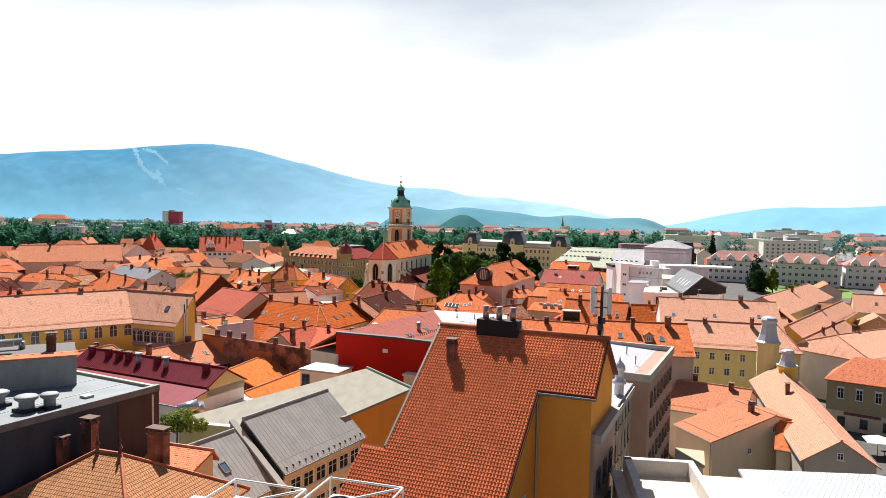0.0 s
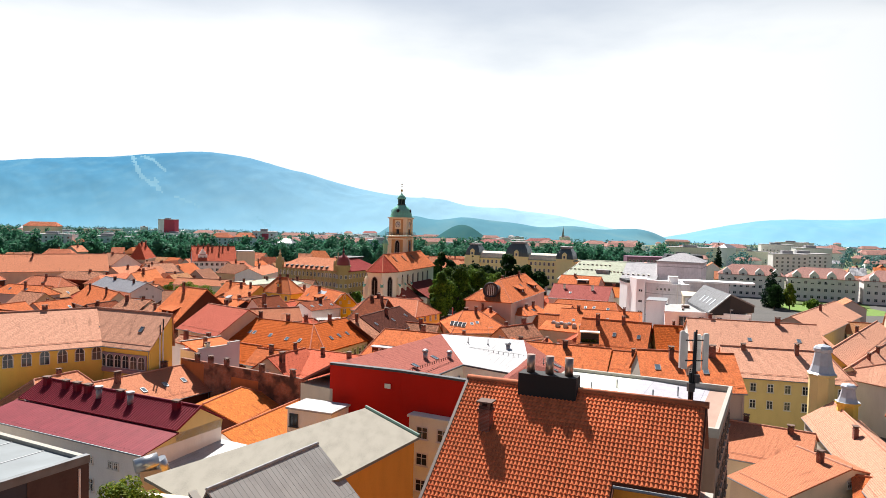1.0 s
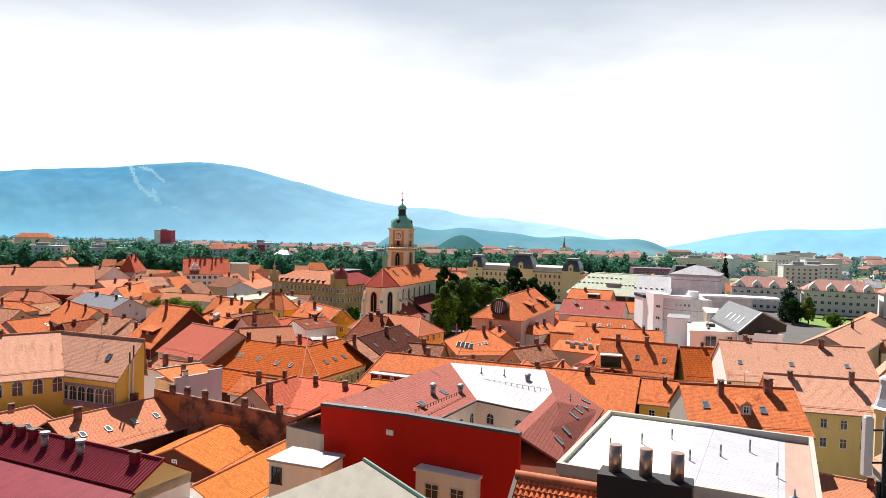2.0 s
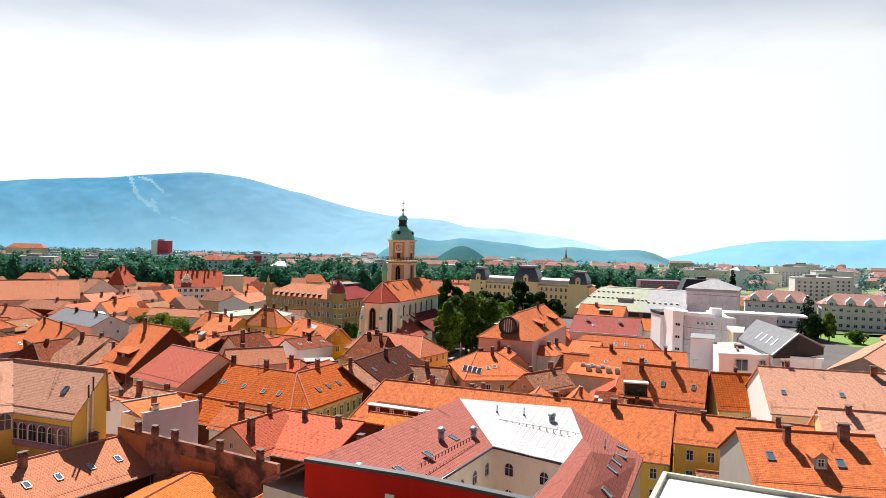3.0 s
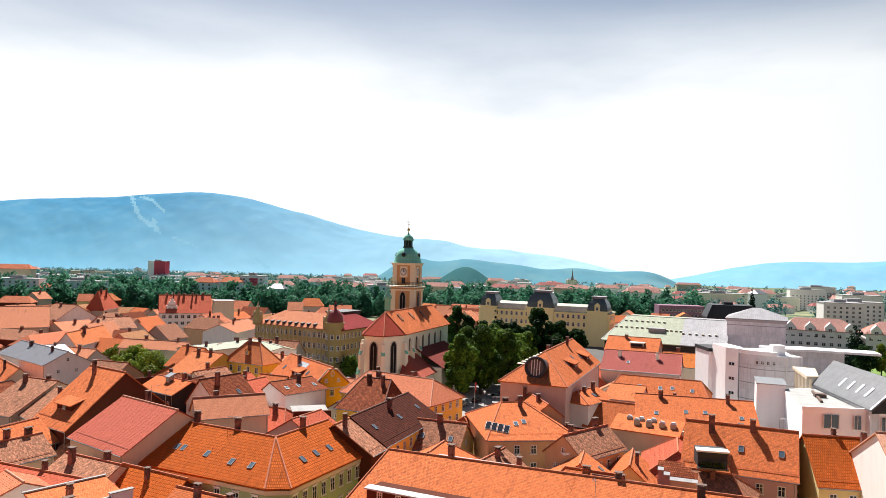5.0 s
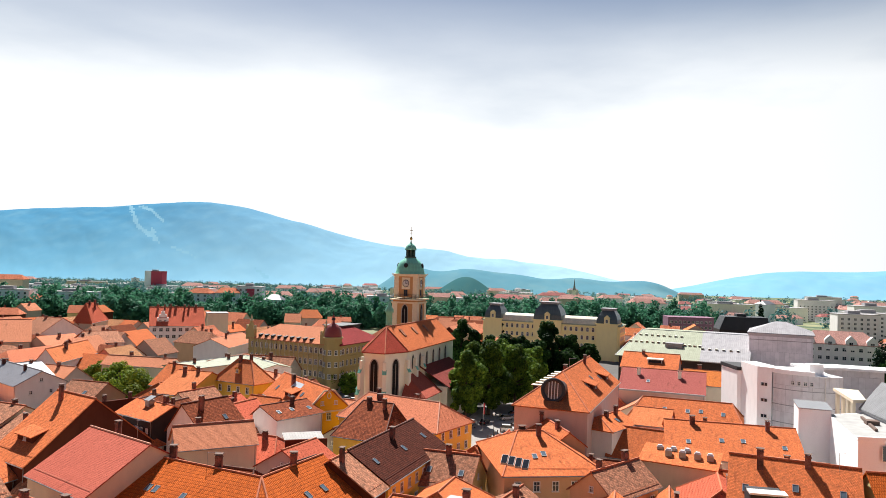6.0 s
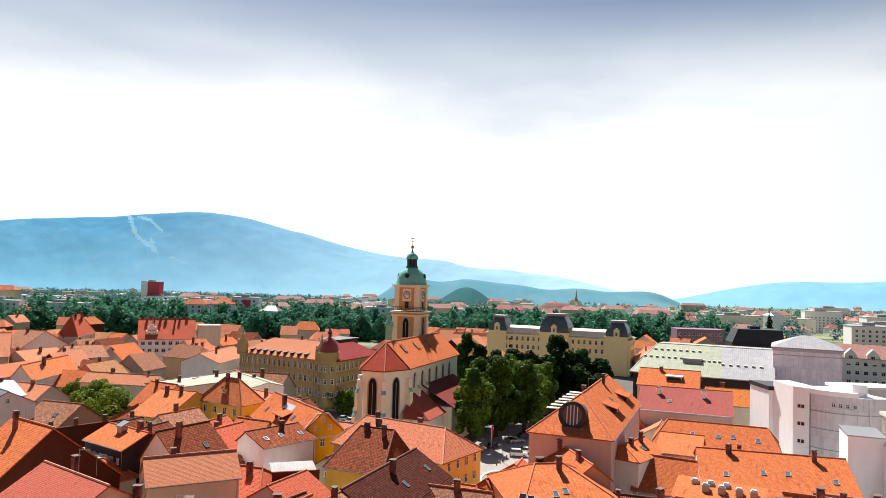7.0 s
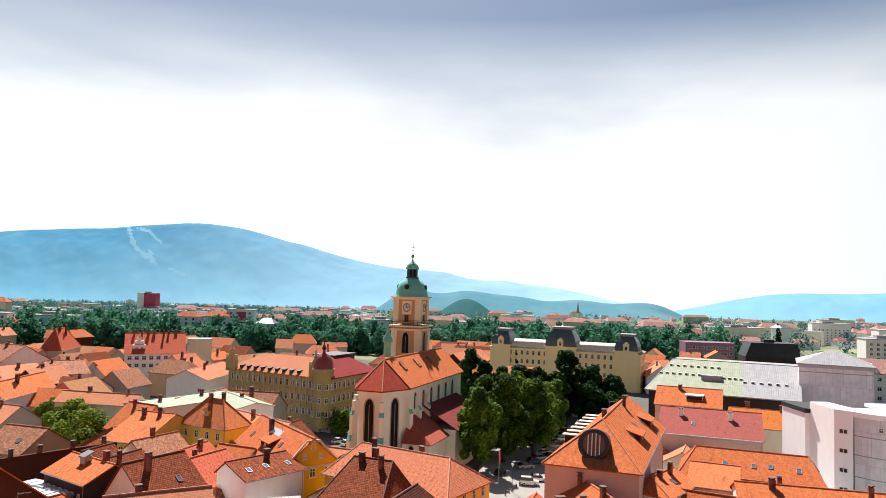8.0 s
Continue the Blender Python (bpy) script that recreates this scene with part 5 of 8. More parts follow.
part("side_roof", Geo().prism(wp((79.4, 262.1), (84.1, 260.3), (86.1, 270.2), (79.8, 272.2)), 19.2, 20.1), ANTHRACITE, art, "black roof edge")
part("tower_wall", Geo().prism(wp((79.9, 252.9), (82.0, 250.4), (84.5, 253.4), (84.0, 262), (80.4, 262)), 0, 21.5), WHITE, art)
part("body", Geo().prism(wp((84.0, 253.2), (94.5, 247.5), (99, 262), (84.2, 264)), 0, 20.2), WHITE, art)
part("drum", Geo().prism(wp(*arc_of(10.3, 200, 286, 16), (94, 252), (86, 254)), 0, 20.5), GREYP, art, "curved grey panelled drum")
part("drum_cap", Geo().prism(wp(*arc_of(10.5, 199, 250, 10), *arc_of(9.6, 199, 250, 10)[::-1]), 20.5, 21.45), WHITE, art, "white curved roof lip")
for z in (5.5, 9.5, 13.5, 17.0):
    part("joint", Geo().prism(wp(*arc_of(10.38, 200, 286, 16), *arc_of(10.2, 200, 286, 16)[::-1]), z, z + 0.16), ZINC, art)
for k in range(4):
    ang = 226 + 7 * k
    x, y = wp(arc_of(10.32, ang, ang, 1)[0])[0]
    window(art, x, y, 18.3, ang + 90, "small")
part("drain_pipe", Geo().tube((*wp(arc_of(10.5, 262, 262, 1)[0])[0], 0), (*wp(arc_of(10.5, 262, 262, 1)[0])[0], 20.4), 0.12), FRAME, art)
part("plant_box", Geo().prism(wp((88.6, 246.4), (91.4, 245.8), (92.0, 248.6), (89.2, 249.2)), 20.5, 22.9), WHITE, art)
for k in range(4):
    strip(art, *[p for p in wp((80.5, 252.2), (81.4, 251.1))], 17.2 - 3.6 * k, 17.9 - 3.6 * k, 0.08)
part("low_block", Geo().prism(wp((73.6, 224.1), (78.6, 221.8), (82.4, 230.2), (77.4, 232.6)), 0, 17.3), WHITE, art)
part("coping", Geo().prism(wp((73.4, 223.9), (78.8, 221.5), (82.7, 230.3), (77.3, 232.9)), 17.3, 17.5), ZINC, art)
part("terrace", Geo().prism(wp((71.5, 202.8), (83, 201.2), (92, 197.4), (98, 212), (88, 226), (79.2, 224)), 0, 16.3), WHITE, art)
part("roof_deck", Geo().prism(wp((72, 203.3), (83, 201.8), (91.8, 198), (97.5, 212), (88, 225.5), (79.3, 223.5)), 16.3, 16.36), DECK, art, "grey terrace membrane")
part("parapet", Geo().prism(wp((71.2, 202.5), (83, 200.9), (92.2, 197.0), (92.4, 197.4), (83.1, 201.4), (71.6, 203.0)), 16.3, 16.95), WHITE, art)
part("deck_kerb", Geo().prism(wp((79.0, 209), (83.6, 220), (83.2, 220.2), (78.6, 209.2)), 16.36, 16.8).prism(wp((80.6, 214.4), (82.6, 213.8), (83.2, 215.6), (81.2, 216.2)), 16.36, 17.1), CAP, art)
for x0, x1 in ((80.2, 81.4), (84.6, 85.8), (75.0, 77.6)):
    y0, y1 = (200.95 + (83 - x) * 0.139 if x < 83 else 200.95 - (x - 83) * 0.424 for x in (x0, x1))
    strip(art, *wp((x0, y0), (x1, y1)), 13.2, 15.6, 0.1)
# hall with a steep black gable and long roof lights
R0, R1_, E0, E1_, F0, F1_ = (88.0, 199.8, 22.0), (92.7, 228.2, 22.0), (81.6, 198.8, 17.2), (86.6, 226, 17.2), (97.5, 205.6, 18.4), (102, 230, 18.4)
sl = wp(E0, E1_, R1_, R0)
part("hall_roof", Geo().slab([wp(E0, R0, R1_, E1_), wp(R0, F0, F1_, R1_)], 0.35), seam_mat("roof_hall_grey_metal", (0.19, 0.195, 0.205), 0.6, 0.6, 0.0), art, "pale grey sloped roof with long roof lights")
part("hall_wall", Geo().prism(wp((82.0, 199.6), (97.0, 206.2), (101.5, 229.5), (87, 225.5)), 0, 17.0), GREYP, art)
g = Geo()
g.face(wp((81.8, 198.9, 16.5), (88.0, 199.9, 16.5), (88.0, 199.9, 21.7), (81.8, 198.9, 17.0)))
g.face(wp((88.0, 199.9, 16.5), (97.4, 205.7, 16.5), (97.4, 205.7, 18.2), (88.0, 199.9, 21.7)))
part("hall_gable", g, ANTHRACITE, art, "black gable end")
part("verge", Geo().tube(wp(E0)[0], wp(R0)[0], 0.16, 6).tube(wp(R0)[0], wp(F0)[0], 0.16, 6), ZINC, art)
ROOFLIGHT = plain_mat("roof_light_pale", (0.62, 0.66, 0.70), 0.2, 0, 0.05)
for k in range(4):
    s_ = 0.20 + 0.135 * k
    p0, p1 = Vector(sl[0]).lerp(Vector(sl[1]), s_), Vector(sl[3]).lerp(Vector(sl[2]), s_)
    c0, c1 = p0.lerp(p1, 0.26), p0.lerp(p1, 0.56)
    w_ = (Vector(sl[1]) - Vector(sl[0])).normalized() * 0.5
    up = Vector((0, 0, 0.2))
    part("roof_light", Geo().slab([[c0 + w_ + up, c0 - w_ + up, c1 - w_ + up, c1 + w_ + up]], 0.2), ROOFLIGHT, art)
part("frame_slab", Geo().prism(wp((85.6, 226.2), (88.4, 226.4), (94.6, 238.5), (90.6, 241)), 18.1, 18.7), WALL["cream"], art, "cream concrete roof frame")
for x, y in ((86.0, 226.8), (87.6, 230.8), (89.2, 235), (90.8, 239.6), (93.4, 238.2)):
    part("frame_post", Geo().prism(wp((x - 0.3, y - 0.3), (x + 0.3, y - 0.3), (x + 0.3, y + 0.3), (x - 0.3, y + 0.3)), 12, 18.1), WALL["cream"], art)
part("canopy", Geo().prism(wp((97, 262.6), (107, 262.6), (122.5, 256.0), (125, 263), (108, 270), (97, 270)), 19.6, 20.2), WHITE, art, "white flat canopy slab")
part("back_wall", Geo().prism(wp((97.5, 263.6), (107, 263.6), (115.5, 260.6), (118, 266), (108, 269.5), (97.5, 269.5)), 0, 19.6), GREYP, art)
part("clerestory", Geo().prism(wp((94.6, 251), (98.2, 262), (97.6, 262.2), (94.0, 251.2)), 18.0, 20.3), GLASS, art, "dark glazed clerestory")
# ---------------------------------------------------------------- apartment rows
for i, (x, y, rz, w) in enumerate(((196, 408, -24, 34), (228, 392, -24, 34), (262, 376, -24, 36), (300, 360, -22, 40))):
    ob = thing("apartment_house", x, y, 0, rz, "grey-white apartment row with rose mansard roof and gables", "building", "apartment row")
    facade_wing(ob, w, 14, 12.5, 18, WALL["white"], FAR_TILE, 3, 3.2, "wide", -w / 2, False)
    for k in range(4):
        x0 = -w / 2 + w * (k + 0.5) / 4
        part("gable", Geo().prism([(x0 - 2.2, -0.5), (x0 + 2.2, -0.5), (x0 + 2.2, 3), (x0 - 2.2, 3)], 10, 14.2).prism([(x0 - 2.2, -0.5), (x0 + 2.2, -0.5), (x0 + 2.2, 3), (x0 - 2.2, 3)], 14.2, 16.4, [(x0 - 0.1, -0.5), (x0 + 0.1, -0.5), (x0 + 0.1, 3), (x0 - 0.1, 3)]), WALL["white"], ob)
        window(ob, x0, -0.52, 12.0, 0, "wide")

# ---------------------------------------------------------------- square: trees
for x, y, h, r, s in ((15.5, 287, 20, 5.8, 1), (23, 298, 22, 6.2, 2), (31.5, 303, 20.5, 6.0, 3), (19, 309, 20, 5.8, 4), (28, 314, 20, 6.2, 5), (36, 318, 17.5, 5.6, 6), (41, 329, 17, 5.8, 7)):
    broad_tree(x, y, h, r, s, count=11500, leaf=0.44)
for x, y, h, r, s in ((49.5, 346, 25.0, 6.2, 8), (57.5, 348, 19.5, 5.6, 9), (63.5, 345, 16.5, 5.0, 19), (55, 338, 15, 5.5, 29), (61, 337, 12, 5, 30), (45.5, 341, 18.5, 5.0, 31)):
    broad_tree(x, y, h, r, s, LEAF_DEEP, 6500, "very dark dense chestnut tree in the square", leaf=0.6)
for x, y, h, r, s in ((17.6, 333, 26.5, 3.6, 51), (21.8, 331, 23.0, 3.6, 52), (14.6, 334, 21, 3.4, 53), (27, 332, 20.5, 5.2, 54), (34, 338, 20.0, 5.5, 55), (40, 342, 19.0, 5.2, 56)):
    broad_tree(x, y, h, r, s, LEAF_DEEP, 5200, "tall dark narrow tree behind the church", leaf=0.55)
for x, y, h, r, s in ((31.8, 337, 23.6, 1.7, 11), (36, 370, 16, 2.5, 12)):
    conifer(x, y, h, r, s, 2600, leaf=0.45)
for x, y, h, r, s in ((-87, 311, 11, 6.2, 13), (-95, 318, 10, 5.5, 14), (-76, 293, 11, 7.6, 15)):
    broad_tree(x, y, h, r, s, LEAF_LIGHT, 6500, "light green and yellowing courtyard tree")
for x, y, h, r, s in ((-24, 332, 8, 4.5, 16), (-19, 326, 7, 4, 17)):
    broad_tree(x, y, h, r, s, count=2200, label="small round green tree beside the church")
conifer(312, 712, 28, 4, 18, 900, ground_z(712), leaf=1.0)
conifer(183.5, 361, 20.5, 5.2, 20, 2600, leaf=0.6)
broad_tree(180.5, 352, 12, 4.2, 21, LEAF_DEEP, 1800, "dark round tree beside the lawn", leaf=0.6)
broad_tree(187.5, 351, 13.5, 3.2, 22, LEAF_LIGHT, 1800, "light green young tree beside the lawn", leaf=0.5)
broad_tree(196, 345, 6, 4.0, 23, LEAF, 1500, "low spreading green tree on the lawn", leaf=0.5)

# ---------------------------------------------------------------- near block with the courtyard
def at(ob, pts):
    o = ob.location
    return [(p[0] - o.x, p[1] - o.y, *p[2:]) for p in pts]


court = thing("courtyard_house", 10, 120, 0, 0, "red-walled courtyard house with dusty red and white roofs", "building")
A, B, C, D = (-8, 113, 20), (8.3, 139.6, 20), (22.5, 137, 19.6), (21.5, 126.8, 18.6)
E1, E2, E3, E4 = (1.4, 111.0, 17), (11.4, 128.4, 17), (18.3, 122.3, 17), (10.6, 106.6, 17)
Q1, Q2 = (20.8, 120, 19.2), (13.2, 102.6, 19.6)
O1, O2 = (29.1, 128, 16), (18.4, 104.5, 16)
part("roof", Geo().slab([at(court, [A, E1, E2, B])], 0.25).slab([at(court, [A, B, (3.5, 142.5, 17), (-12.8, 115.9, 17)])], 0.25), ROOF["court"], court, "dusty red tile roof")
part("white_roof", Geo().slab([at(court, [E2, E3, D, C, B])], 0.25).slab([at(court, [B, C, (24, 143, 17), (9.5, 146, 17)])], 0.25), ROOF["whitemetal"], court, "white sheet metal roof")
part("right_roof", Geo().slab([at(court, [E4, Q2, Q1, D, E3]), at(court, [Q2, O2, O1, C, D, Q1])], 0.25), ROOF["court"], court, "dusty red tile roof")
w = Geo()
for p, q in ((E1, E2), (E2, E3), (E3, E4)):
    (ax, ay), (bx, by) = at(court, [p[:2], q[:2]])
    w.face([(ax, ay, 2), (bx, by, 2), (bx, by, 16.8), (ax, ay, 16.8)])
part("court_wall", w, WALL["chalk"], court, "pale courtyard walls")
w = Geo().prism([p[:2] for p in at(court, [(-12.6, 116), (-8.2, 112.8), (1.4, 110.9), (11.2, 128.6), (8.2, 139.6), (3.4, 142.4)])], 0, 16.6)
w.prism([p[:2] for p in at(court, [(11.4, 128.6), (18.2, 122.6), (28.8, 128), (24, 142.8), (9.6, 145.8)])], 0, 16.0)
w.prism([p[:2] for p in at(court, [(10.9, 106.6), (18.2, 104.4), (28.8, 127.9), (18.4, 122.4)])], 0, 15.6)
part("wall", w, WALL["cream"], court)
# the tall red fire wall towards the street
fw = Geo()
p0, p1, p2 = Vector((-8.2, 112.9)), Vector((1.5, 108.6)), Vector((13.0, 101.6))
nrm = Vector((-(p2 - p0).y, (p2 - p0).x)).normalized()
ring = [p0, p1, p2, p2 + nrm * 0.5, p1 + nrm * 0.5, p0 + nrm * 0.5]
fw.prism([p[:2] for p in at(court, [tuple(p) for p in ring])], 0, 19.9)
part("fire_wall", fw, WALL["red"], court, "bright red painted fire wall")
cap = Geo().prism([p[:2] for p in at(court, [tuple(p - nrm * 0.15) for p in (p0, p1, p2)] + [tuple(p + nrm * 0.65) for p in (p2, p1, p0)])], 19.9, 20.2)
part("coping", cap, DARKFRAME, court)
for (p, q) in ((E2, E3), (E1, E2), (E3, E4)):
    P, Q = Vector(p), Vector(q)
    rz = math.degrees(math.atan2(Q.y - P.y, Q.x - P.x))
    n = max(2, int((Q - P).length / 3.3))
    for k in range(n):
        s = P.lerp(Q, (k + 0.5) / n)
        for z, kind in ((14.1, "court"), (10.6, "court_tall"), (6.6, "court_tall")):
            x, y = at(court, [(s.x, s.y)])[0]
            window(court, x, y, z, rz, kind)
for (x, y, z) in ((9.2, 129.5, 17.9), (19.2, 133.0, 18.8), (5.2, 126.0, 18.7), (-3.2, 113.2, 18.6)):
    x, y = at(court, [(x, y)])[0]
    part("roof_vent", Geo().tube((x, y, z - 0.6), (x, y, z + 0.7), 0.36, 14).tube((x, y, z + 0.7), (x, y, z + 1.0), 0.5, 14, 0.44).tube((x, y, z + 1.0), (x, y, z + 1.15), 0.44, 14, 0.2), ZINC, court, "round zinc roof vent")
for (x, y, z) in ((12.7, 135.4, 19.3), (16.0, 134.6, 19.2), (23.8, 125.6, 17.9)):
    x, y = at(court, [(x, y)])[0]
    part("vent_pipe", Geo().tube((x, y, z - 0.3), (x, y, z + 0.9), 0.07, 8).tube((x, y, z - 0.05), (x, y, z + 0.15), 0.16, 8), ZINC, court)
# eaves gutter round the court, and a row of brackets with a rail on each slope
g = Geo()
for p, q in ((E1, E2), (E2, E3), (E3, E4)):
    (ax, ay), (bx, by) = at(court, [p[:2], q[:2]])
    g.tube((ax, ay, 16.9), (bx, by, 16.9), 0.16, 8)
part("gutter", g, DARKFRAME, court, "dark eaves gutter")
for p, q, n, m in (((10.9, 134.4, 18.75), (21.4, 128.2, 18.45), 14, ZINC), ((2.6, 116.6, 18.35), (9.4, 128.6, 18.1), 18, RIDGE["brown"]), ((15.6, 104.8, 17.95), (24.4, 123.8, 17.5), 26, RIDGE["brown"])):
    P, Q = (Vector((*at(court, [v[:2]])[0], v[2])) for v in (p, q))
    g = Geo().tube(P + Vector((0, 0, 0.22)), Q + Vector((0, 0, 0.22)), 0.03, 4)
    for k in range(n):
        v = P.lerp(Q, (k + 0.5) / n)
        g.box(v.x - 0.05, v.x + 0.05, v.y - 0.05, v.y + 0.05, v.z - 0.2, v.z + 0.26)
    part("snow_guard", g, m, court)
# roof windows lie in the slope: place and the slope's normal
for (x, y, z), nv in (((26.6, 128.4, 17.0), (0.34, -0.12, 0.93)), ((25.3, 124.5, 17.2), (0.33, -0.06, 0.95)), ((23.9, 121.6, 17.4), (0.52, -0.21, 0.83)), ((22.6, 118.7, 17.5), (0.52, -0.21, 0.83)),
                      ((20.3, 112.6, 17.3), (0.61, -0.28, 0.74)), ((18.6, 108.8, 17.3), (0.61, -0.28, 0.74)), ((6.7, 127.4, 18.2), (0.28, -0.17, 0.94)), ((3.6, 120.6, 18.3), (0.28, -0.17, 0.94)), ((0.6, 115.6, 18.3), (0.28, -0.17, 0.94))):
    nv = Vector(nv).normalized()
    up = (Vector((0, 0, 1)) - nv * nv.z).normalized()
    o = part("skylight", SKYLIGHT[0], None, court)
    turn = Matrix((up.cross(nv), up, nv)).transposed().to_4x4()
    o.matrix_basis = Matrix.Translation((*at(court, [(x, y)])[0], z + 0.03)) @ turn
    part("glass", SKYLIGHT[1], None, o)

# ---------------------------------------------------------------- tall tiled house
tall = thing("tall_house", 6.1, 60.7, 0, math.degrees(math.atan2(-6.3, 13.0)), "tall orange-rendered house under a long orange tile roof", "house")
# local: x along the ridge (0 to 14.45), y away from the camera
SL, ZR = 0.75, 30.1
def rz_(y):
    return ZR - SL * abs(y)
# dark underlay colour holds the shade between the tiles
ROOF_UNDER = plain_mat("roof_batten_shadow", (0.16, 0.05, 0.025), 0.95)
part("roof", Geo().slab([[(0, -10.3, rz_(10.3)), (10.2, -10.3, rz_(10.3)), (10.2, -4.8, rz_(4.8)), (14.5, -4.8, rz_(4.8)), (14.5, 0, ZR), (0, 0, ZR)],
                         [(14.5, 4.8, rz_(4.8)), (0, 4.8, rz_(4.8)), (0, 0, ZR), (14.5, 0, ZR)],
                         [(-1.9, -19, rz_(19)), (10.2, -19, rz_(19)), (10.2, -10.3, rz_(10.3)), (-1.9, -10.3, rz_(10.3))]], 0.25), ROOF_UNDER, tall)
g = Geo()
g.prism([(0.3, -10.3), (9.9, -10.3), (9.9, -4.4), (14.1, -4.4), (14.1, 4.4), (0.3, 4.4)], 0, 21.5)
g.face([(9.9, -10.3, 21.5), (9.9, -4.4, 21.5), (9.9, -4.4, rz_(4.7) - 0.2), (9.9, -10.3, rz_(10.5) - 0.1)])
g.face([(9.9, -4.4, 21.5), (14.1, -4.4, 21.5), (14.1, -4.4, rz_(4.6) - 0.2), (9.9, -4.4, rz_(4.6) - 0.2)])
g.face([(14.1, -4.4, 21.5), (14.1, 4.4, 21.5), (14.1, 4.4, rz_(4.6) - 0.2), (14.1, 0, ZR - 0.3), (14.1, -4.4, rz_(4.6) - 0.2)])
g.face([(0.3, 4.4, 21.5), (0.3, -10.3, 21.5), (0.3, -10.3, rz_(10.5) - 0.1), (0.3, 0, ZR - 0.3), (0.3, 4.4, rz_(4.6) - 0.2)])
g.prism([(-1.6, -18.7), (9.9, -18.7), (9.9, -10.3), (-1.6, -10.3)], 0, 15.6)
g.face([(9.9, -18.7, 15.6), (9.9, -10.3, 15.6), (9.9, -10.3, rz_(10.5) - 0.1), (9.9, -18.7, rz_(18.9) - 0.1)])
part("wall", g, WALL["orange"], tall)
part("ridge", Geo().tube((-0.1, 0, ZR + 0.08), (14.6, 0, ZR + 0.08), 0.2, 8), RIDGE["orange"], tall)
part("gutter", Geo().tube((10.15, -4.95, rz_(4.95)), (14.5, -4.95, rz_(4.95)), 0.09).tube((10.02, -4.55, 3), (10.02, -4.55, 26.3), 0.08), ZINC, tall)
part("verge_board", Geo().box(-0.12, 0.05, -0.1, 0.1, 0, 12.9, pose(0, 0, ZR + 0.05, 90 + math.degrees(math.atan(SL)))), plain_mat("verge_zinc", (0.16, 0.11, 0.09), 0.6), tall, "zinc verge strip")
chs = part("chimney", Geo().box(3.5, 7.1, -0.75, 0.45, 28.5, 31.0), plain_mat("tarred_chimney", (0.012, 0.011, 0.012), 0.8), tall, "wide black tarred chimney stack")
FLUE = plain_mat("flue_copper", (0.55, 0.36, 0.28), 0.3, 0.8)
for k in range(3):
    part("flue", Geo().tube((4.1 + 1.2 * k, -0.1, 30.9), (4.1 + 1.2 * k, -0.1, 32.1), 0.26, 14), FLUE, chs, "shiny metal flue pipe")
chimney(tall, 2.2, -2.9, 27.0, 29.3, 0.7, 0.7)
# street wing behind it with the facade to the lane
BROWN_WALL = plaster_mat("render_street_brown", (0.38, 0.26, 0.21), 0.6)
part("street_wing", Geo().prism([(3.0, 4.4), (12.4, 4.4), (12.4, 27.0), (3.0, 27.0)], 0, 20.2), BROWN_WALL, tall, "brown street wing")
part("wing_roof", Geo().slab([[(3.0, 4.4, 20.9), (12.7, 4.4, 20.4), (12.7, 27, 20.4), (3.0, 27, 20.9)]], 0.2), seam_mat("roof_wing_lilac_metal", (0.44, 0.42, 0.46), 0.6, 0.5, 0.0), tall, "pale lilac metal wing roof")
part("street_wall", Geo().prism([(14.1, -4.3), (14.4, -4.3), (14.4, 4.4), (14.1, 4.4)], 0, 23.6), BROWN_WALL, tall, "brown street facade")
part("turret", Geo().lathe([(0.5, 20), (0.5, 21.6), (0.75, 21.7), (0.75, 22.0), (0.45, 22.2), (0.42, 23.0), (0.62, 23.1), (0.6, 23.6), (0.35, 24.0), (0.1, 24.2), (0.04, 24.6)], 14, pose(12.1, 21.0, 0)), plain_mat("finial_pale_zinc", (0.50, 0.52, 0.55), 0.4, 0.2), tall, "small zinc domed turret")
for z in (17.6, 14.2, 10.8, 7.4, 4.0):
    window_row(tall, 4.9, 26.6, 12.42, z, 2.3, 90, "dark")
    window_row(tall, -3.9, 4.0, 14.42, z + 1.2, 2.6, 90, "dark")
part("cornice", Geo().box(12.4, 12.95, 4.4, 27.0, 19.5, 20.1).box(14.4, 14.9, -4.3, 4.4, 23.0, 23.6), WALL["concrete"], tall, "heavy grey cornice")
for k in range(11):
    part("pilaster", Geo().box(12.4, 12.6, 4.5 + 2.2 * k, 4.8 + 2.2 * k, 0, 19.5), WALL["concrete"], tall)
window_row(tall, -9.5, -5.5, 9.92, 18.5, 2.5, 90, "small")

# its pantiles: the ones round the ridge and chimney singly, the rest joined
TILE = tile_mat("pantile_single", (0.70, 0.195, 0.082), (0.40, 0.105, 0.055), 0.5, 0.24, 0.31, 0.0, 0.2)
def tile_geo(g, x, y, w, ln):
    n = 5
    for k in range(n):
        a, b = k / n, (k + 1) / n
        q = []
        for s, yy in ((a, -ln / 2), (b, -ln / 2), (b, ln / 2), (a, ln / 2)):
            arch = 0.055 * math.sin(math.pi * min(1.0, s * 1.25)) if s < 0.8 else 0.055 * -0.35 * math.sin(math.pi * (s - 0.8) / 0.2)
            q.append((x + (s - 0.5) * w, y + yy, arch + (0.07 if yy < 0 else 0.03)))
        g.face(q)
    g.face([(x - w / 2, y - ln / 2, 0.02), (x + w / 2, y - ln / 2, 0.02), (x + w / 2, y - ln / 2, 0.07), (x + w * 0.0, y - ln / 2, 0.17), (x - w / 2, y - ln / 2, 0.07)])
TW, TL = 0.24, 0.31
one = Geo()
tile_geo(one, 0, 0, TW, TL)
one = one.mesh("tile", TILE)
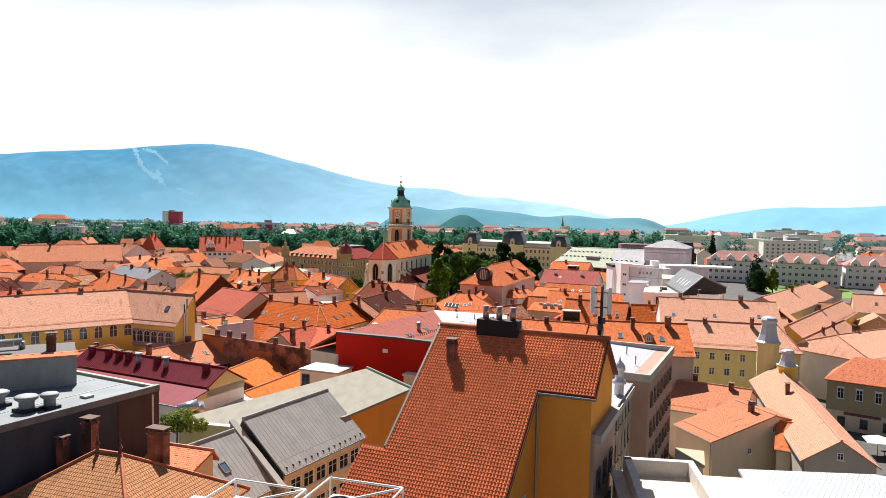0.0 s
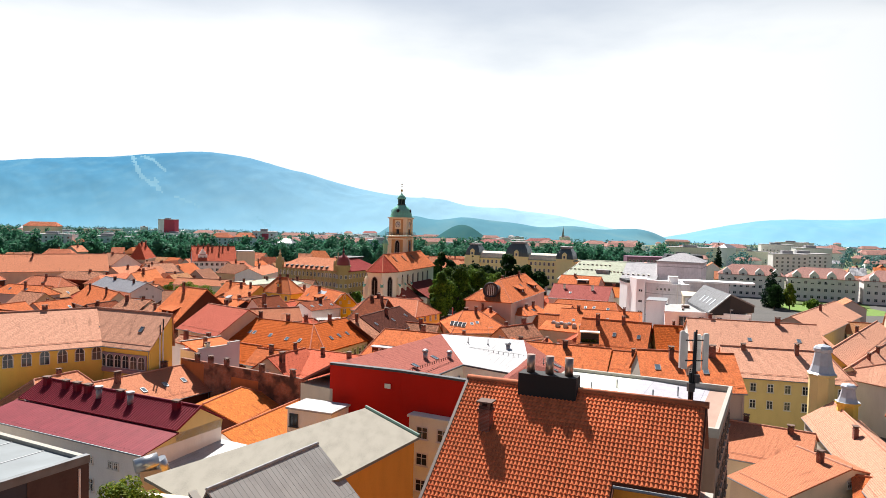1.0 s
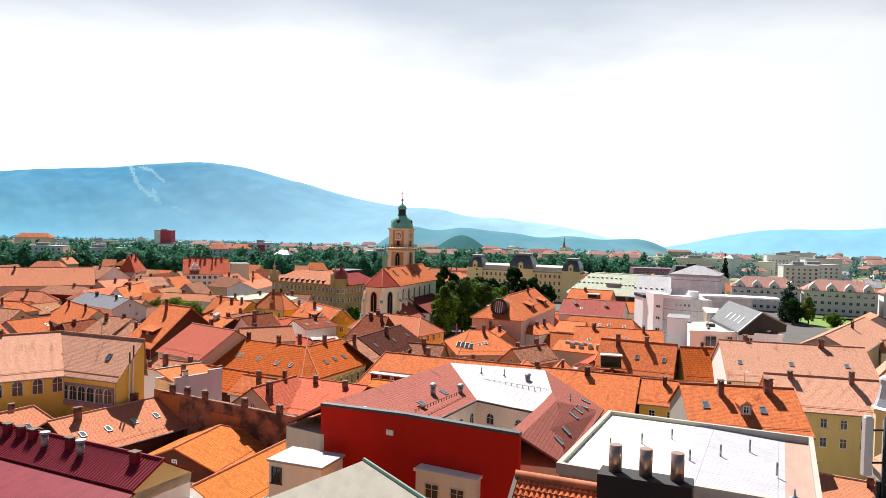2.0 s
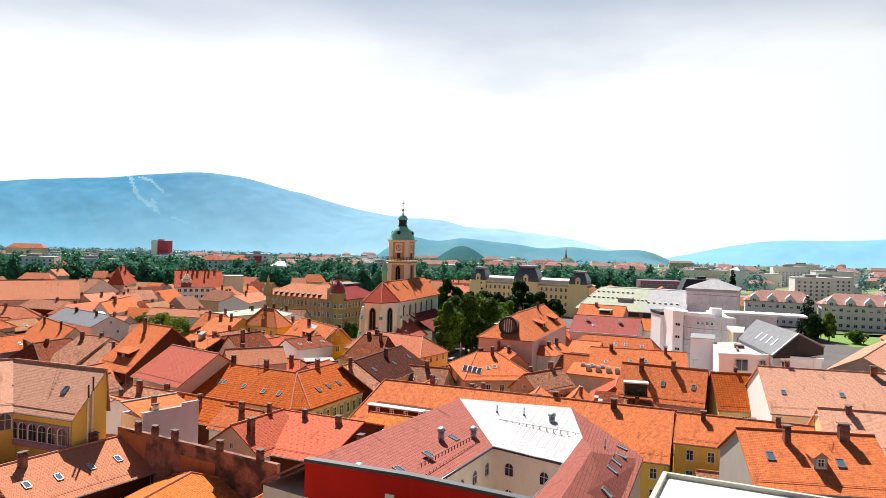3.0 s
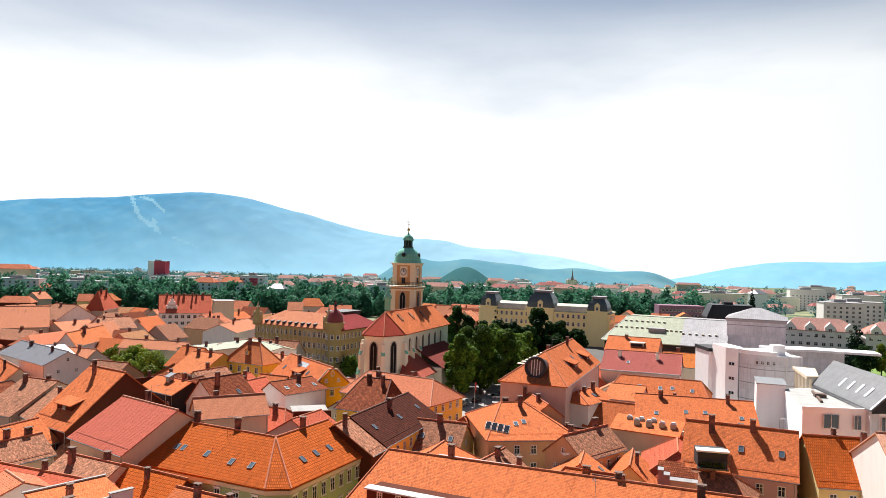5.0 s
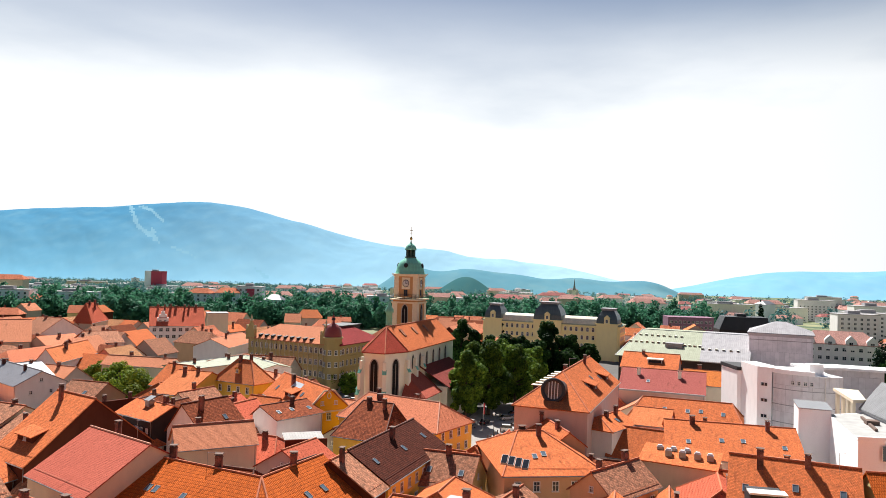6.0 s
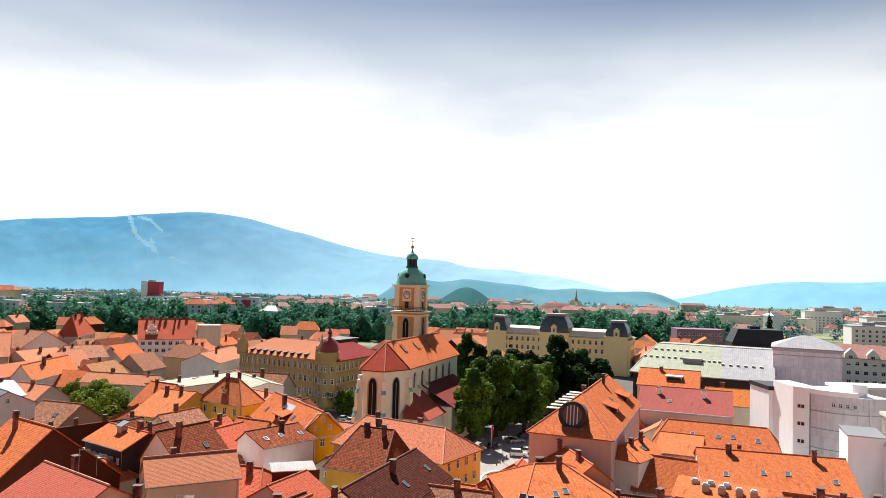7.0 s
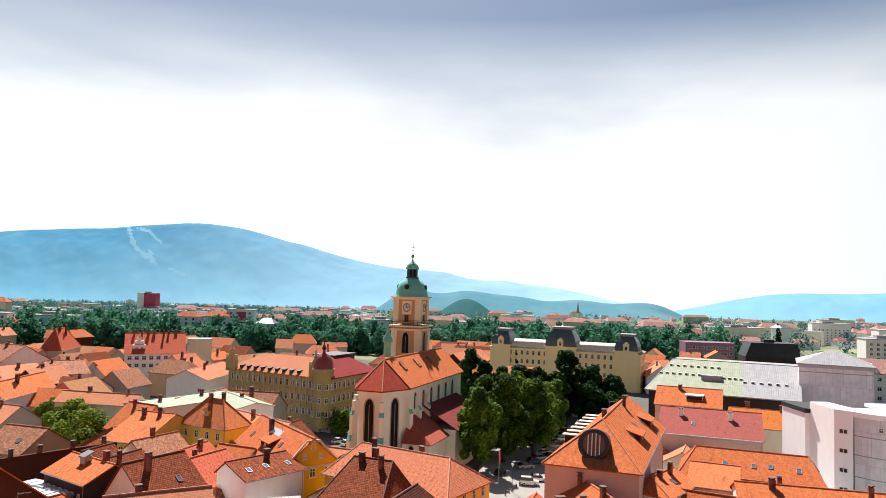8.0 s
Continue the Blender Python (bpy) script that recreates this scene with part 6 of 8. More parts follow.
slope_m = pose(0, 0, ZR, math.degrees(math.atan(SL)))
rows_, rest, singles = int(19.0 * math.hypot(1, SL) / TL), Geo(), 0
for r in range(rows_):
    v = -(r + 0.5) * TL
    yh = v / math.hypot(1, SL)
    x0, x1 = (-1.9 if yh < -10.3 else 0.0), (10.2 if yh < -4.8 else 14.5)
    for k in range(int((x1 - x0) / TW)):
        x = x0 + (k + 0.5) * TW
        if singles < 300 and 2.0 < x < 11.0:
            o = part("tile", one, None, tall)
            o.matrix_basis = slope_m @ pose(x, v, 0.0, RNG.uniform(-0.5, 0.5), 0, RNG.uniform(-0.7, 0.7))
            singles += 1
        else:
            tile_geo(rest, x, v, TW, TL)
rest.v = [tuple(slope_m @ Vector(p)) for p in rest.v]
tagged(part("tiles", rest, TILE, tall, "rows of orange pantiles"), kind="stuff")

# ---------------------------------------------------------------- flat white roof behind it, facade to the lane
wf = thing("street_house", 27.5, 93.3, 0, -28.3, "brown street house with white flat metal roof", "house")
part("wall", Geo().prism([(-9.7, -9.8), (9.7, -9.8), (9.7, 9.8), (-9.7, 9.8)], 0, 20.6), BROWN_WALL, wf)
part("roof", Geo().box(-9.7, -0.5, -9.8, 9.8, 20.6, 20.9), WALL["chalk"], wf, "white flat roof membrane")
part("metal_roof", Geo().slab([[(-0.5, -9.8, 20.95), (9.7, -9.8, 20.5), (9.7, 9.8, 20.5), (-0.5, 9.8, 20.95)]], 0.2), seam_mat("roof_lilac_white_metal", (0.46, 0.44, 0.48), 0.6, 0.5, 0.0), wf, "pale lilac sheet metal roof")
g = Geo()
for x0, x1, y0, y1 in ((-9.9, 9.9, 9.6, 10.0), (-9.9, 9.9, -10.0, -9.6), (-9.9, -9.5, -9.6, 9.6), (9.5, 9.9, -9.6, 9.6)):
    g.box(x0, x1, y0, y1, 20.4, 21.3)
part("parapet", g, WALL["concrete"], wf)
for z in (17.2, 13.6, 10.0, 6.4):
    window_row(wf, -9, 9, 9.72, z, 2.5, 90, "dark")
for k in range(7):
    part("vent_pipe", Geo().tube((-7 + 2.3 * k, -2.5 + (k % 3) * 3, 20.8), (-7 + 2.3 * k, -2.5 + (k % 3) * 3, 21.9), 0.09, 8), ZINC, wf)
mast = thing("antenna_mast", 18.7, 55.5, 29.2, 0, "phone mast with white panel antennas on ridge", "antenna")
part("pole", Geo().tube((0, 0, -1.0), (0, 0, 5.0), 0.07, 8).tube((-0.75, 0, 3.3), (0.75, 0.1, 3.3), 0.04).tube((-0.7, 0, 4.5), (0.7, 0.1, 4.5), 0.04).tube((0.15, 0.1, 1.6), (0.15, 0.1, 5.1), 0.05).tube((-0.12, 0.1, 0.4), (-0.12, 0.1, 2.6), 0.09), ANTHRACITE, mast)
for x, y, z in ((-0.75, -0.1, 2.9), (-0.42, 0.35, 2.75), (0.72, 0.1, 2.75), (0.45, 0.5, 2.6)):
    part("panel_antenna", Geo().box(x - 0.15, x + 0.15, y - 0.1, y + 0.1, z, z + 2.1).box(x - 0.11, x + 0.11, y - 0.07, y + 0.07, z + 2.1, z + 2.16), FRAME, mast, "white panel antenna")
part("radio_box", Geo().box(-0.3, 0.05, -0.2, 0.12, 1.5, 2.0).box(0.05, 0.35, -0.15, 0.12, 2.0, 2.5), DARKFRAME, mast)

def along(name, p, q, label, cat, z=0.0, group="", kind=""):
    """A thing at p whose local x runs towards q; gives it and the length."""
    p, q = Vector(p), Vector(q)
    d = q - p
    return thing(name, p.x, p.y, z, math.degrees(math.atan2(d.y, d.x)), label, cat, group, kind), d.length


# ---------------------------------------------------------------- left foreground
dk = thing("flat_roofed_block", -19.2, 63.4, 0, 59.6, "dark slate-grey rendered block with pale flat membrane roof", "building")
# local: x along the front wall (negative towards the near end), y back over the roof
part("wall", Geo().prism([(-34, 0), (0, 0), (0, 11.5), (-34, 11.5)], 0, 23.5), plaster_mat("render_slate_grey", (0.060, 0.066, 0.082), 0.9), dk)
part("roof", Geo().box(-33.7, -0.3, 0.3, 11.2, 23.5, 23.6), plain_mat("roof_membrane", (0.20, 0.23, 0.245), 0.7, 0, 0.35, 0.35), dk, "pale blue-grey roof membrane")
part("parapet", Geo().box(-34.1, 0.1, -0.1, 0.3, 23.4, 23.95), plain_mat("parapet_dark_sheet", (0.16, 0.175, 0.19), 0.6, 0, 0.4, 1.0), dk)
part("end_parapet", Geo().box(-0.3, 0.1, 0.3, 11.5, 23.4, 23.85).box(-34.1, -0.3, 11.2, 11.6, 23.4, 23.75), WALL["concrete"], dk)
part("end_wall", Geo().box(-4.2, 0.04, -0.06, 0.0, 14, 23.4), plaster_mat("render_brown_pier", (0.085, 0.060, 0.055), 0.9), dk, "dark brown end pier")
part("seam", Geo().box(-33, -0.4, 4.0, 4.12, 23.6, 23.63).box(-33, -0.4, 7.6, 7.72, 23.6, 23.63), ZINC, dk)
FANMETAL = plain_mat("fan_dull_zinc", (0.30, 0.31, 0.32), 0.7, 0.0, 0.3)
for x, y, r in ((-10.2, 3.0, 0.75), (-8.8, 2.2, 0.6), (-10.6, 6.2, 0.75), (-12.6, 6.6, 0.6)):
    u = part("roof_fan", Geo().tube((x, y, 23.6), (x, y, 24.7), r * 0.75, 14).lathe([(r * 0.8, 24.4), (r * 1.15, 24.6), (r * 1.2, 24.75), (r * 1.0, 24.85), (0, 24.9)], 14, pose(x, y, 0)), FANMETAL, dk, "zinc roof fan")
    part("fan_base", Geo().box(x - r, x + r, y - r, y + r, 23.6, 23.85), ANTHRACITE, u)
part("roof_hatch", Geo().box(-5.6, -4.8, 2.2, 3.0, 23.6, 23.8), ZINC, dk)
part("drain_pipe", Geo().tube((-0.7, -0.12, 8), (-0.7, -0.12, 23.2), 0.08), FRAME, dk)
sb = thing("stair_house", -26.8, 64.4, 0, 25.7, "pale grey stained roof stair house with tiled coping", "building")
part("wall", Geo().box(-16, 0, 0, 6, 15, 26.4), plaster_mat("render_stained_pale", (0.33, 0.345, 0.335), 1.0), sb)
part("coping", Geo().slab([[(-16.2, -0.12, 26.4), (0.15, -0.12, 26.4), (0.15, 0.9, 26.62), (-16.2, 0.9, 26.62)]], 0.15), ROOF["salmon2"], sb, "rose tiled coping")
part("roof", Geo().box(-16, 0, 0.9, 6, 26.3, 26.5), plain_mat("stair_roof_dark", (0.13, 0.12, 0.12), 0.9), sb)
chimney(sb, -2.0, 2.2, 26.4, 27.9, 0.8, 0.6)
part("duct", Geo().tube((-13, 2.6, 27.2), (-5, 2.6, 27.4), 0.35, 12).tube((-12, 4.0, 27.1), (-4.4, 4.2, 27.2), 0.28, 12).tube((-4.4, 4.2, 27.2), (-4.4, 4.2, 26.5), 0.28, 12), ZINC, sb, "shiny sheet metal duct")

fl = thing("workshop", -10, 92, 0, 0, "orange-walled workshop under a flat concrete roof", "building")
pts = at(fl, [(-3.9, 80.6), (3.8, 93.6), (-2.8, 105.5), (-21.6, 80.6), (-15, 74)])
part("wall", Geo().prism(at(fl, [(-4.2, 81.4), (3.2, 93.4), (-3.0, 104.6), (-20.4, 81.2), (-15, 76)]), 0, 15.7), WALL["orange"], fl)
part("roof", Geo().prism(pts, 15.7, 16.0), plaster_mat("roof_concrete_pale", (0.27, 0.25, 0.21), 0.8), fl, "pale stained concrete roof")
ridge_pts = at(fl, [(-2.8, 105.5), (3.8, 93.6)])
part("edge", Geo().tube((*ridge_pts[0], 16.1), (*ridge_pts[1], 16.1), 0.22, 6), plain_mat("edge_green_sheet", (0.06, 0.13, 0.10), 0.6), fl)
gy = house((-13.4, 71.5), (-6.3, 83.1), 18.5, 13.8, 5.6, back=2.5, wall="cream", roof="seam", win=2, ch=0, label="cream house with grey standing-seam roof", win_kind="wide", step=1.75, over=0.3)
gl_ = 13.6 / 2
g = Geo()
g.face([(-gl_ - 0.05, 2.2, 6), (-gl_ - 0.05, -5.3, 6), (-gl_ - 0.05, -5.3, 13.7), (-gl_ - 0.05, 0, 18.2), (-gl_ - 0.05, 2.2, 14)])
# slate gable face, its shade put into the near-black colour
part("gable_cladding", g, plain_mat("slate_shaded_sheet", (0.035, 0.042, 0.055), 0.7, 0, 0.3), gy, "slate gable sheet with shade in its colour")
for k in range(14):
    part("snow_stop", Geo().box(-gl_ + 0.5 + 0.97 * k, -gl_ + 0.62 + 0.97 * k, -5.3, -5.1, 13.9, 14.25), ANTHRACITE, gy)
house((-17.2, 65.2), (-14.2, 70.1), 17.7, 13.0, 5.6, back=1.6, wall="cream", roof="seam", ch=0, sky=1, gable=False, label="grey standing-seam roof beside a pale parapet", over=0.3)
par, L = along("parapet_wall", (-14.6, 71.4), (-8.6, 67.0), "pale sheet-capped parapet between two grey roofs", "wall")
part("coping", Geo().slab([[(0, -0.35, 18.4), (L, -0.35, 13.2), (L, 0.35, 13.2), (0, 0.35, 18.4)]], 0.3), WALL["concrete"], par)
g = Geo()
g.prism([(0, -0.2), (L, -0.2), (L, 0.2), (0, 0.2)], 0, 12.8)
g.face([(0, -0.2, 12.8), (L, -0.2, 12.8), (0, -0.2, 18.0)]), g.face([(L, 0.2, 12.8), (0, 0.2, 12.8), (0, 0.2, 18.0)])
part("wall", g, WALL["grey"], par)
par2, L = along("parapet_wall", (-20.4, 73.0), (-14.8, 71.6), "pale yellow parapet with a light coping", "wall")
part("wall", Geo().box(0, L, 0, 0.5, 0, 17.4), WALL["paleyellow"], par2)
part("coping", Geo().box(-0.1, L + 0.1, -0.1, 0.6, 17.4, 17.6), WALL["cream"], par2)
hip = house((-20.2, 53.0), (-18.1, 52.2), 21.5, 17.4, 6.6, hip=(6.8, 6.8), wall="brick", roof="tan", ch=0, label="low house with tan tiled hip roof and brick chimneys")
m_ = hip.matrix_world.inverted()
for x, y, z0, z1, w, d in ((-22.0, 56.0, 18, 22.9, 0.95, 0.8), (-16.3, 55.0, 18, 22.4, 1.5, 0.75), (-23.4, 54.4, 18, 21.9, 0.7, 0.6)):
    p = m_ @ Vector((x, y, 0))
    chimney(hip, p.x, p.y, z0, z1, w, d)
for x in (-1.05, 1.05):
    part("finial", Geo().lathe([(0.16, 21.5), (0.12, 21.9), (0.2, 22.0), (0.06, 22.3), (0.1, 22.5), (0, 22.8)], 8, pose(x, 0, 0)), BRICK, hip, "red clay ridge finial")
house((-18.6, 62.3), (-13.6, 60.4), 19.0, 18.0, 3.2, back=0.8, wall="cream", roof="salmon2", ch=0, win=1, label="small cream annex with faded pink sheet roof")
# near roof edge with air conditioning, white terrace, striped roof
rt = thing("roof_terrace", 24, 53.5, 0, -10, "pale concrete roof terrace with raised kerb", "building")
part("wall", Geo().box(-4, 8, -8, 2.6, 0, 18.4), WALL["cream"], rt)
part("deck", Geo().box(-4.2, 8.2, -8, 2.8, 18.4, 18.6), plain_mat("terrace_cream_tile", (0.70, 0.60, 0.48), 0.8, 0, 0.25, 1.2), rt)
g = Geo()
for x0, x1, y0, y1 in ((-3.2, -2.6, -8, 2.4), (-3.2, 2.4, 1.9, 2.5), (1.9, 2.4, -8, 1.9)):
    g.box(x0, x1, y0, y1, 18.6, 19.9)
part("kerb", g, plain_mat("kerb_pale_render", (0.62, 0.58, 0.54), 0.8, 0, 0.25, 1.5), rt)
sh = thing("market_hall", 39, 53, 0, -12, "low hall with pale blue-grey ribbed metal roof", "building")
part("wall", Geo().box(-7, 9, -6, 5.5, 0, 16.6), WALL["cream"], sh)
part("roof", Geo().slab([[(-7.4, -6, 16.6), (4, -6, 17), (4, 6, 17.8), (-7.4, 6, 17.4)], [(4, -6, 17), (12, -6, 15.6), (12, 6, 16.6), (4, 6, 17.8)]], 0.25), seam_mat("roof_pale_blue", (0.50, 0.54, 0.60), 0.4, 0.5, 0.0), sh)
# brick fire wall and lilac house
FIRE_BRICK = brick_mat("fire_wall_brick", (0.30, 0.085, 0.040))
fwall = thing("fire_wall", -26.8, 141.9, 0, math.degrees(math.atan2(-16.4, 25.4)), "old stained brick-red fire wall", "wall")
part("masonry", Geo().box(-15.1, 15.1, -0.3, 0.3, 0, 13.0), FIRE_BRICK, fwall)
part("repair", Geo().box(-15.0, -9.0, -0.34, -0.3, 8.0, 12.6).box(-2.0, 4.5, -0.34, -0.3, 6.5, 11.2), plaster_mat("plaster_flaking_orange", (0.42, 0.15, 0.06), 1.0), fwall, "flaking orange plaster patch")
for x in (-11, -7.5, -3.5, 5, 12):
    chimney(fwall, x, 0, 12.8, 14.0, 0.8, 0.6)
li = thing("plain_house", -37.3, 153.2, 0, 48.5, "plain lilac-grey windowless house with stepped parapet", "house")
part("wall", Geo().box(0, 9.2, 0, 0.5, 0, 14.0).box(6.6, 9.2, 0, 0.5, 14.0, 14.45).box(0, 9.2, 0.5, 6.4, 0, 13.2), WALL["lilac"], li)
part("roof", Geo().slab([[(0.1, 0.5, 13.3), (9.1, 0.5, 13.3), (9.1, 6.6, 14.6), (0.1, 6.6, 14.6)]], 0.2), ROOF["orange"], li)
part("coping", Geo().box(-0.1, 6.5, -0.1, 0.6, 14.0, 14.1).box(6.5, 9.3, -0.1, 0.6, 14.45, 14.55).box(-0.1, 9.3, 6.4, 6.8, 14.6, 14.75), ROOF["seam"], li, "thin grey metal coping")
chimney(li, 2.4, 0.9, 13.2, 14.7, 0.9, 0.5, WALL["chalk"])
chimney(li, 3.6, 3.4, 13.6, 15.3, 0.6, 0.6)

# low annex with sheet roof between the houses
an = thing("low_annex", -20.6, 231.0, 0, 15, "low walled annex with pale grey sheet roof", "building")
part("wall", Geo().box(-3.6, 3.6, -3.8, 3.4, 0, 8.5), WALL["white"], an)
part("roof", Geo().slab([[(-3.8, -4.0, 8.5), (3.8, -4.0, 8.5), (3.8, 3.6, 8.9), (-3.8, 3.6, 8.9)]], 0.18), ROOF["seam"], an)
part("parapet", Geo().box(-3.9, 3.9, -4.5, -4.0, 0, 9.3), WALL["brick"], an, "brown brick parapet wall")

# ---------------------------------------------------------------- houses
DOMELIGHT_ = plain_mat("roof_glazing_pale", (0.55, 0.60, 0.64), 0.2, 0, 0.05)
house((-57.8, 156.6), (-41.2, 149.5), 21.2, 15.3, 5.9, back=0.7, wall='yellow', roof='blush', ch=0, sky=2, gable=False)
house((-51.0, 170.5), (-46.5, 166.0), 13.2, 11.8, 3.5, wall='white', roof='salmon2', win=1, win_kind='small', ch=0)
house((-84.0, 137.7), (-57.8, 156.6), 21.2, 15.3, 9.4, wall='yellow', roof='blush', win=1, ch=2, win_kind='arch')
house((-49.1, 134.4), (-39.0, 149.5), 11.8, 8, 7.6, wall='brick', roof='salmon', sky=4)
house((-49.0, 203.0), (-36.5, 192.6), 16.5, 11, 9.4, wall='cream', roof='pink')
house((-60.8, 217.3), (-51.4, 210.0), 19.4, 10.5, 11.0, wall='brick', roof='orange', shed=1)
house((-29.0, 126.5), (-25.7, 137.5), 10.6, 7.6, 7.4, hip=(0, 6), wall='brick', roof='ochre', ch=0)
house((-23.0, 114.3), (-14.2, 134.7), 10, 7.2, 5.2, wall='white', roof='ochre', ch=0)
house((-23.7, 149.9), (-18.1, 159.6), 13.4, 9.5, 5.7, wall='cream', roof='red', ch=2)
house((-17.6, 161.0), (-5.0, 154.6), 12.9, 9.5, 11.0, wall='brick', roof='red', ch=2)
gh = thing("corner_house", -20, 186, 0, 0, "sage green corner house under ribbed orange pantile roof with roof windows", "house")


def gp(*pts):
    return [(p[0] + 20, p[1] - 186, *p[2:]) for p in pts]


RV, RA_, RC = (-19.7, 185.6, 14.2), (-40.0, 197.3, 14.2), (-13.2, 197.8, 14.2)
EA, EB, EC_, ED = (-44.4, 189.8, 9.3), (-19.4, 176.4, 9.3), (-15.8, 176.8, 9.3), (-6.6, 194.2, 9.3)
BA, BI, BC = (-36.4, 203.5, 9.6), (-19.6, 193.6, 9.6), (-17.6, 200.3, 9.6)
part("roof", Geo().slab([gp(EA, EB, RV, RA_), gp(EB, EC_, RV), gp(EC_, ED, RC, RV), gp(RC, BC, BI, RV), gp(RV, BI, BA, RA_)], 0.2), ROOF["tile"], gh)
g = Geo()
for p, q in ((RA_, RV), (RV, RC), (RV, EB), (RV, EC_)):
    g.tube(gp(p)[0], gp(q)[0], 0.16)
part("ridge", g, RIDGE["orange"], gh)
part("wall", Geo().prism([p[:2] for p in gp((-43.8, 190.2), (-19.4, 177.0), (-16.1, 177.4), (-7.3, 194.2), (-13.2, 197.4), (-17.4, 199.8), (-20, 194), (-36.4, 203.0), (-40.4, 196.8))], 0, 9.4), WALL["green"], gh)
part("cornice", Geo().prism([p[:2] for p in gp((-44.0, 190.0), (-19.4, 176.7), (-15.9, 177.1), (-7.0, 194.1), (-7.4, 194.3), (-16.2, 177.6), (-19.3, 177.2), (-43.8, 190.4))], 8.3, 8.9), WALL["cream"], gh)
for (p, q) in (((-43.8, 190.2), (-19.4, 177.0)), ((-16.1, 177.4), (-7.3, 194.2))):
    P, Q = Vector(p), Vector(q)
    turn = math.degrees(math.atan2(Q.y - P.y, Q.x - P.x))
    for k in range(8):
        w_ = P.lerp(Q, (k + 0.5) / 8)
        for z in (5.9, 2.2):
            window(gh, w_.x + 20, w_.y - 186, z, turn, "tall")
for (e0, e1, r0, r1, spots) in ((EA, EB, RA_, RV, ((0.16, 0.45), (0.31, 0.45), (0.36, 0.45), (0.55, 0.42), (0.74, 0.36), (0.88, 0.36))), (EC_, ED, RV, RC, ((0.25, 0.40), (0.45, 0.42), (0.66, 0.42)))):
    e0, e1, r0, r1 = (Vector(gp(v)[0]) for v in (e0, e1, r0, r1))
    along_ = (e1 - e0).normalized()
    for u_, v_ in spots:
        p = e0.lerp(e1, u_).lerp(r0.lerp(r1, u_), v_)
        upv = (r0 - e0) - along_ * (r0 - e0).dot(along_)
        o = part("skylight", SKYLIGHT[0], None, gh)
        o.matrix_basis = pose(p.x, p.y, p.z + 0.05, 0, 0, math.degrees(math.atan2(along_.y, along_.x))) @ pose(0, 0, 0, math.degrees(math.atan2(upv.z, upv.xy.length)))
        part("glass", SKYLIGHT[1], None, o)
PLACED += [(-20.6, 231, 5, 5, 1.0, 0.0), (-19.5, 241, 4, 5, 1.0, 0.0), (-39, 158, 6, 6, 1.0, 0.0), (-30, 191, 13, 9, 0.86, -0.51), (-13, 190, 10, 8, 0.5, 0.86)]
for x, y in ((-26.5, 190.6), (-16.6, 192.2), (-34, 195.0)):
    chimney(gh, x + 20, y - 186, 13.0, 15.6, 0.9, 0.7)
house((-58.7, 183.5), (-38.9, 174.3), 10.4, 6.6, 6.5, back=3.0, wall='cream', roof='red', ch=1, dorm=2, win=1)
house((-2.5, 177.5), (43.7, 156.8), 14.8, 9, 10.0, hip=(2.5, 0), wall='yellow', roof='orange', win=2, ch=4)
house((-4.4, 164.5), (8.0, 158.8), 12.0, 8.8, 8.0, back=1.0, wall='cream', roof='ochre', ch=1, sky=2)
house((44.2, 156.8), (62.0, 149.0), 14.5, 11.2, 6.0, wall='yellow', roof='orange', win=2)
house((38.0, 123.5), (52.0, 121.0), 20.8, 16.5, 7.7, wall='grey', roof='orange', sky=2, dorm=1)
house((63.4, 150.5), (81.0, 145.0), 17, 12.3, 6.5, wall='paleyellow', roof='blush', win=2, hip=(0, 4))
house((66.1, 174.4), (92.0, 167.0), 19, 13, 12.0, wall='white', roof='blush', sky=3)
house((47.8, 196.9), (63.0, 189.0), 15.5, 9, 6.8, wall='mauve', roof='orange', sky=3, win=2)
house((63.6, 188.6), (76.0, 186.0), 15.2, 9, 7.5, wall='paleyellow', roof='tile', win=2)
house((53.5, 253.7), (70.8, 245.8), 14.0, 10.0, 7.5, hip=(3, 2.5), wall='white', roof='orange', sky=5, ch=0)
house((49.2, 228.4), (71.5, 221.5), 14, 9.5, 11.2, wall='white', roof='orange', sky=4)
house((47.8, 242.0), (54.8, 238.5), 13.8, 11.6, 8.3, back=3.0, wall='lilac', roof='orange2', ch=0)
house((37.4, 232.0), (43.3, 238.5), 13.5, 11.5, 4.5, hip=(3, 0), wall='white', roof='orange', sky=1)
rw = house((31.2, 238.0), (44.0, 266.0), 21.4, 15.6, 7.6, hip=(11, 0), wall='blush', roof='orange', ch=2, sky=4, shed=2)
for k in range(7):
    x = -12.0 + 3.6 * k
    dm = part("dormer", Geo().box(x - 0.5, x + 0.5, 4.6, 6.9, 15.9, 17.6), ANTHRACITE, rw, "dark flat-topped dormer")
    part("dormer_roof", Geo().box(x - 0.65, x + 0.65, 4.4, 7.3, 17.6, 17.75), WALL["chalk"], dm, "white sheet dormer roof")
house((18.1, 213.3), (22.5, 213.7), 14.6, 10, 11.0, hip=(5, 8), wall='peach', roof='orange', sky=2, win=2)
house((25.7, 232.0), (28.0, 217.0), 13.6, 11, 3.5, wall='peach', roof='orange')
house((26.1, 194.6), (35.7, 202.7), 13, 9.5, 4.3, wall='peach', roof='moss', win=1)
house((-11.8, 195.3), (-9.85, 199.85), 14.0, 9.6, 7.2, wall='brick', roof='moss', ch=1)
house((-9.7, 200.2), (0.3, 223.5), 14.2, 9.8, 7.2, wall='yellow', roof='brown', sky=3, win=2)
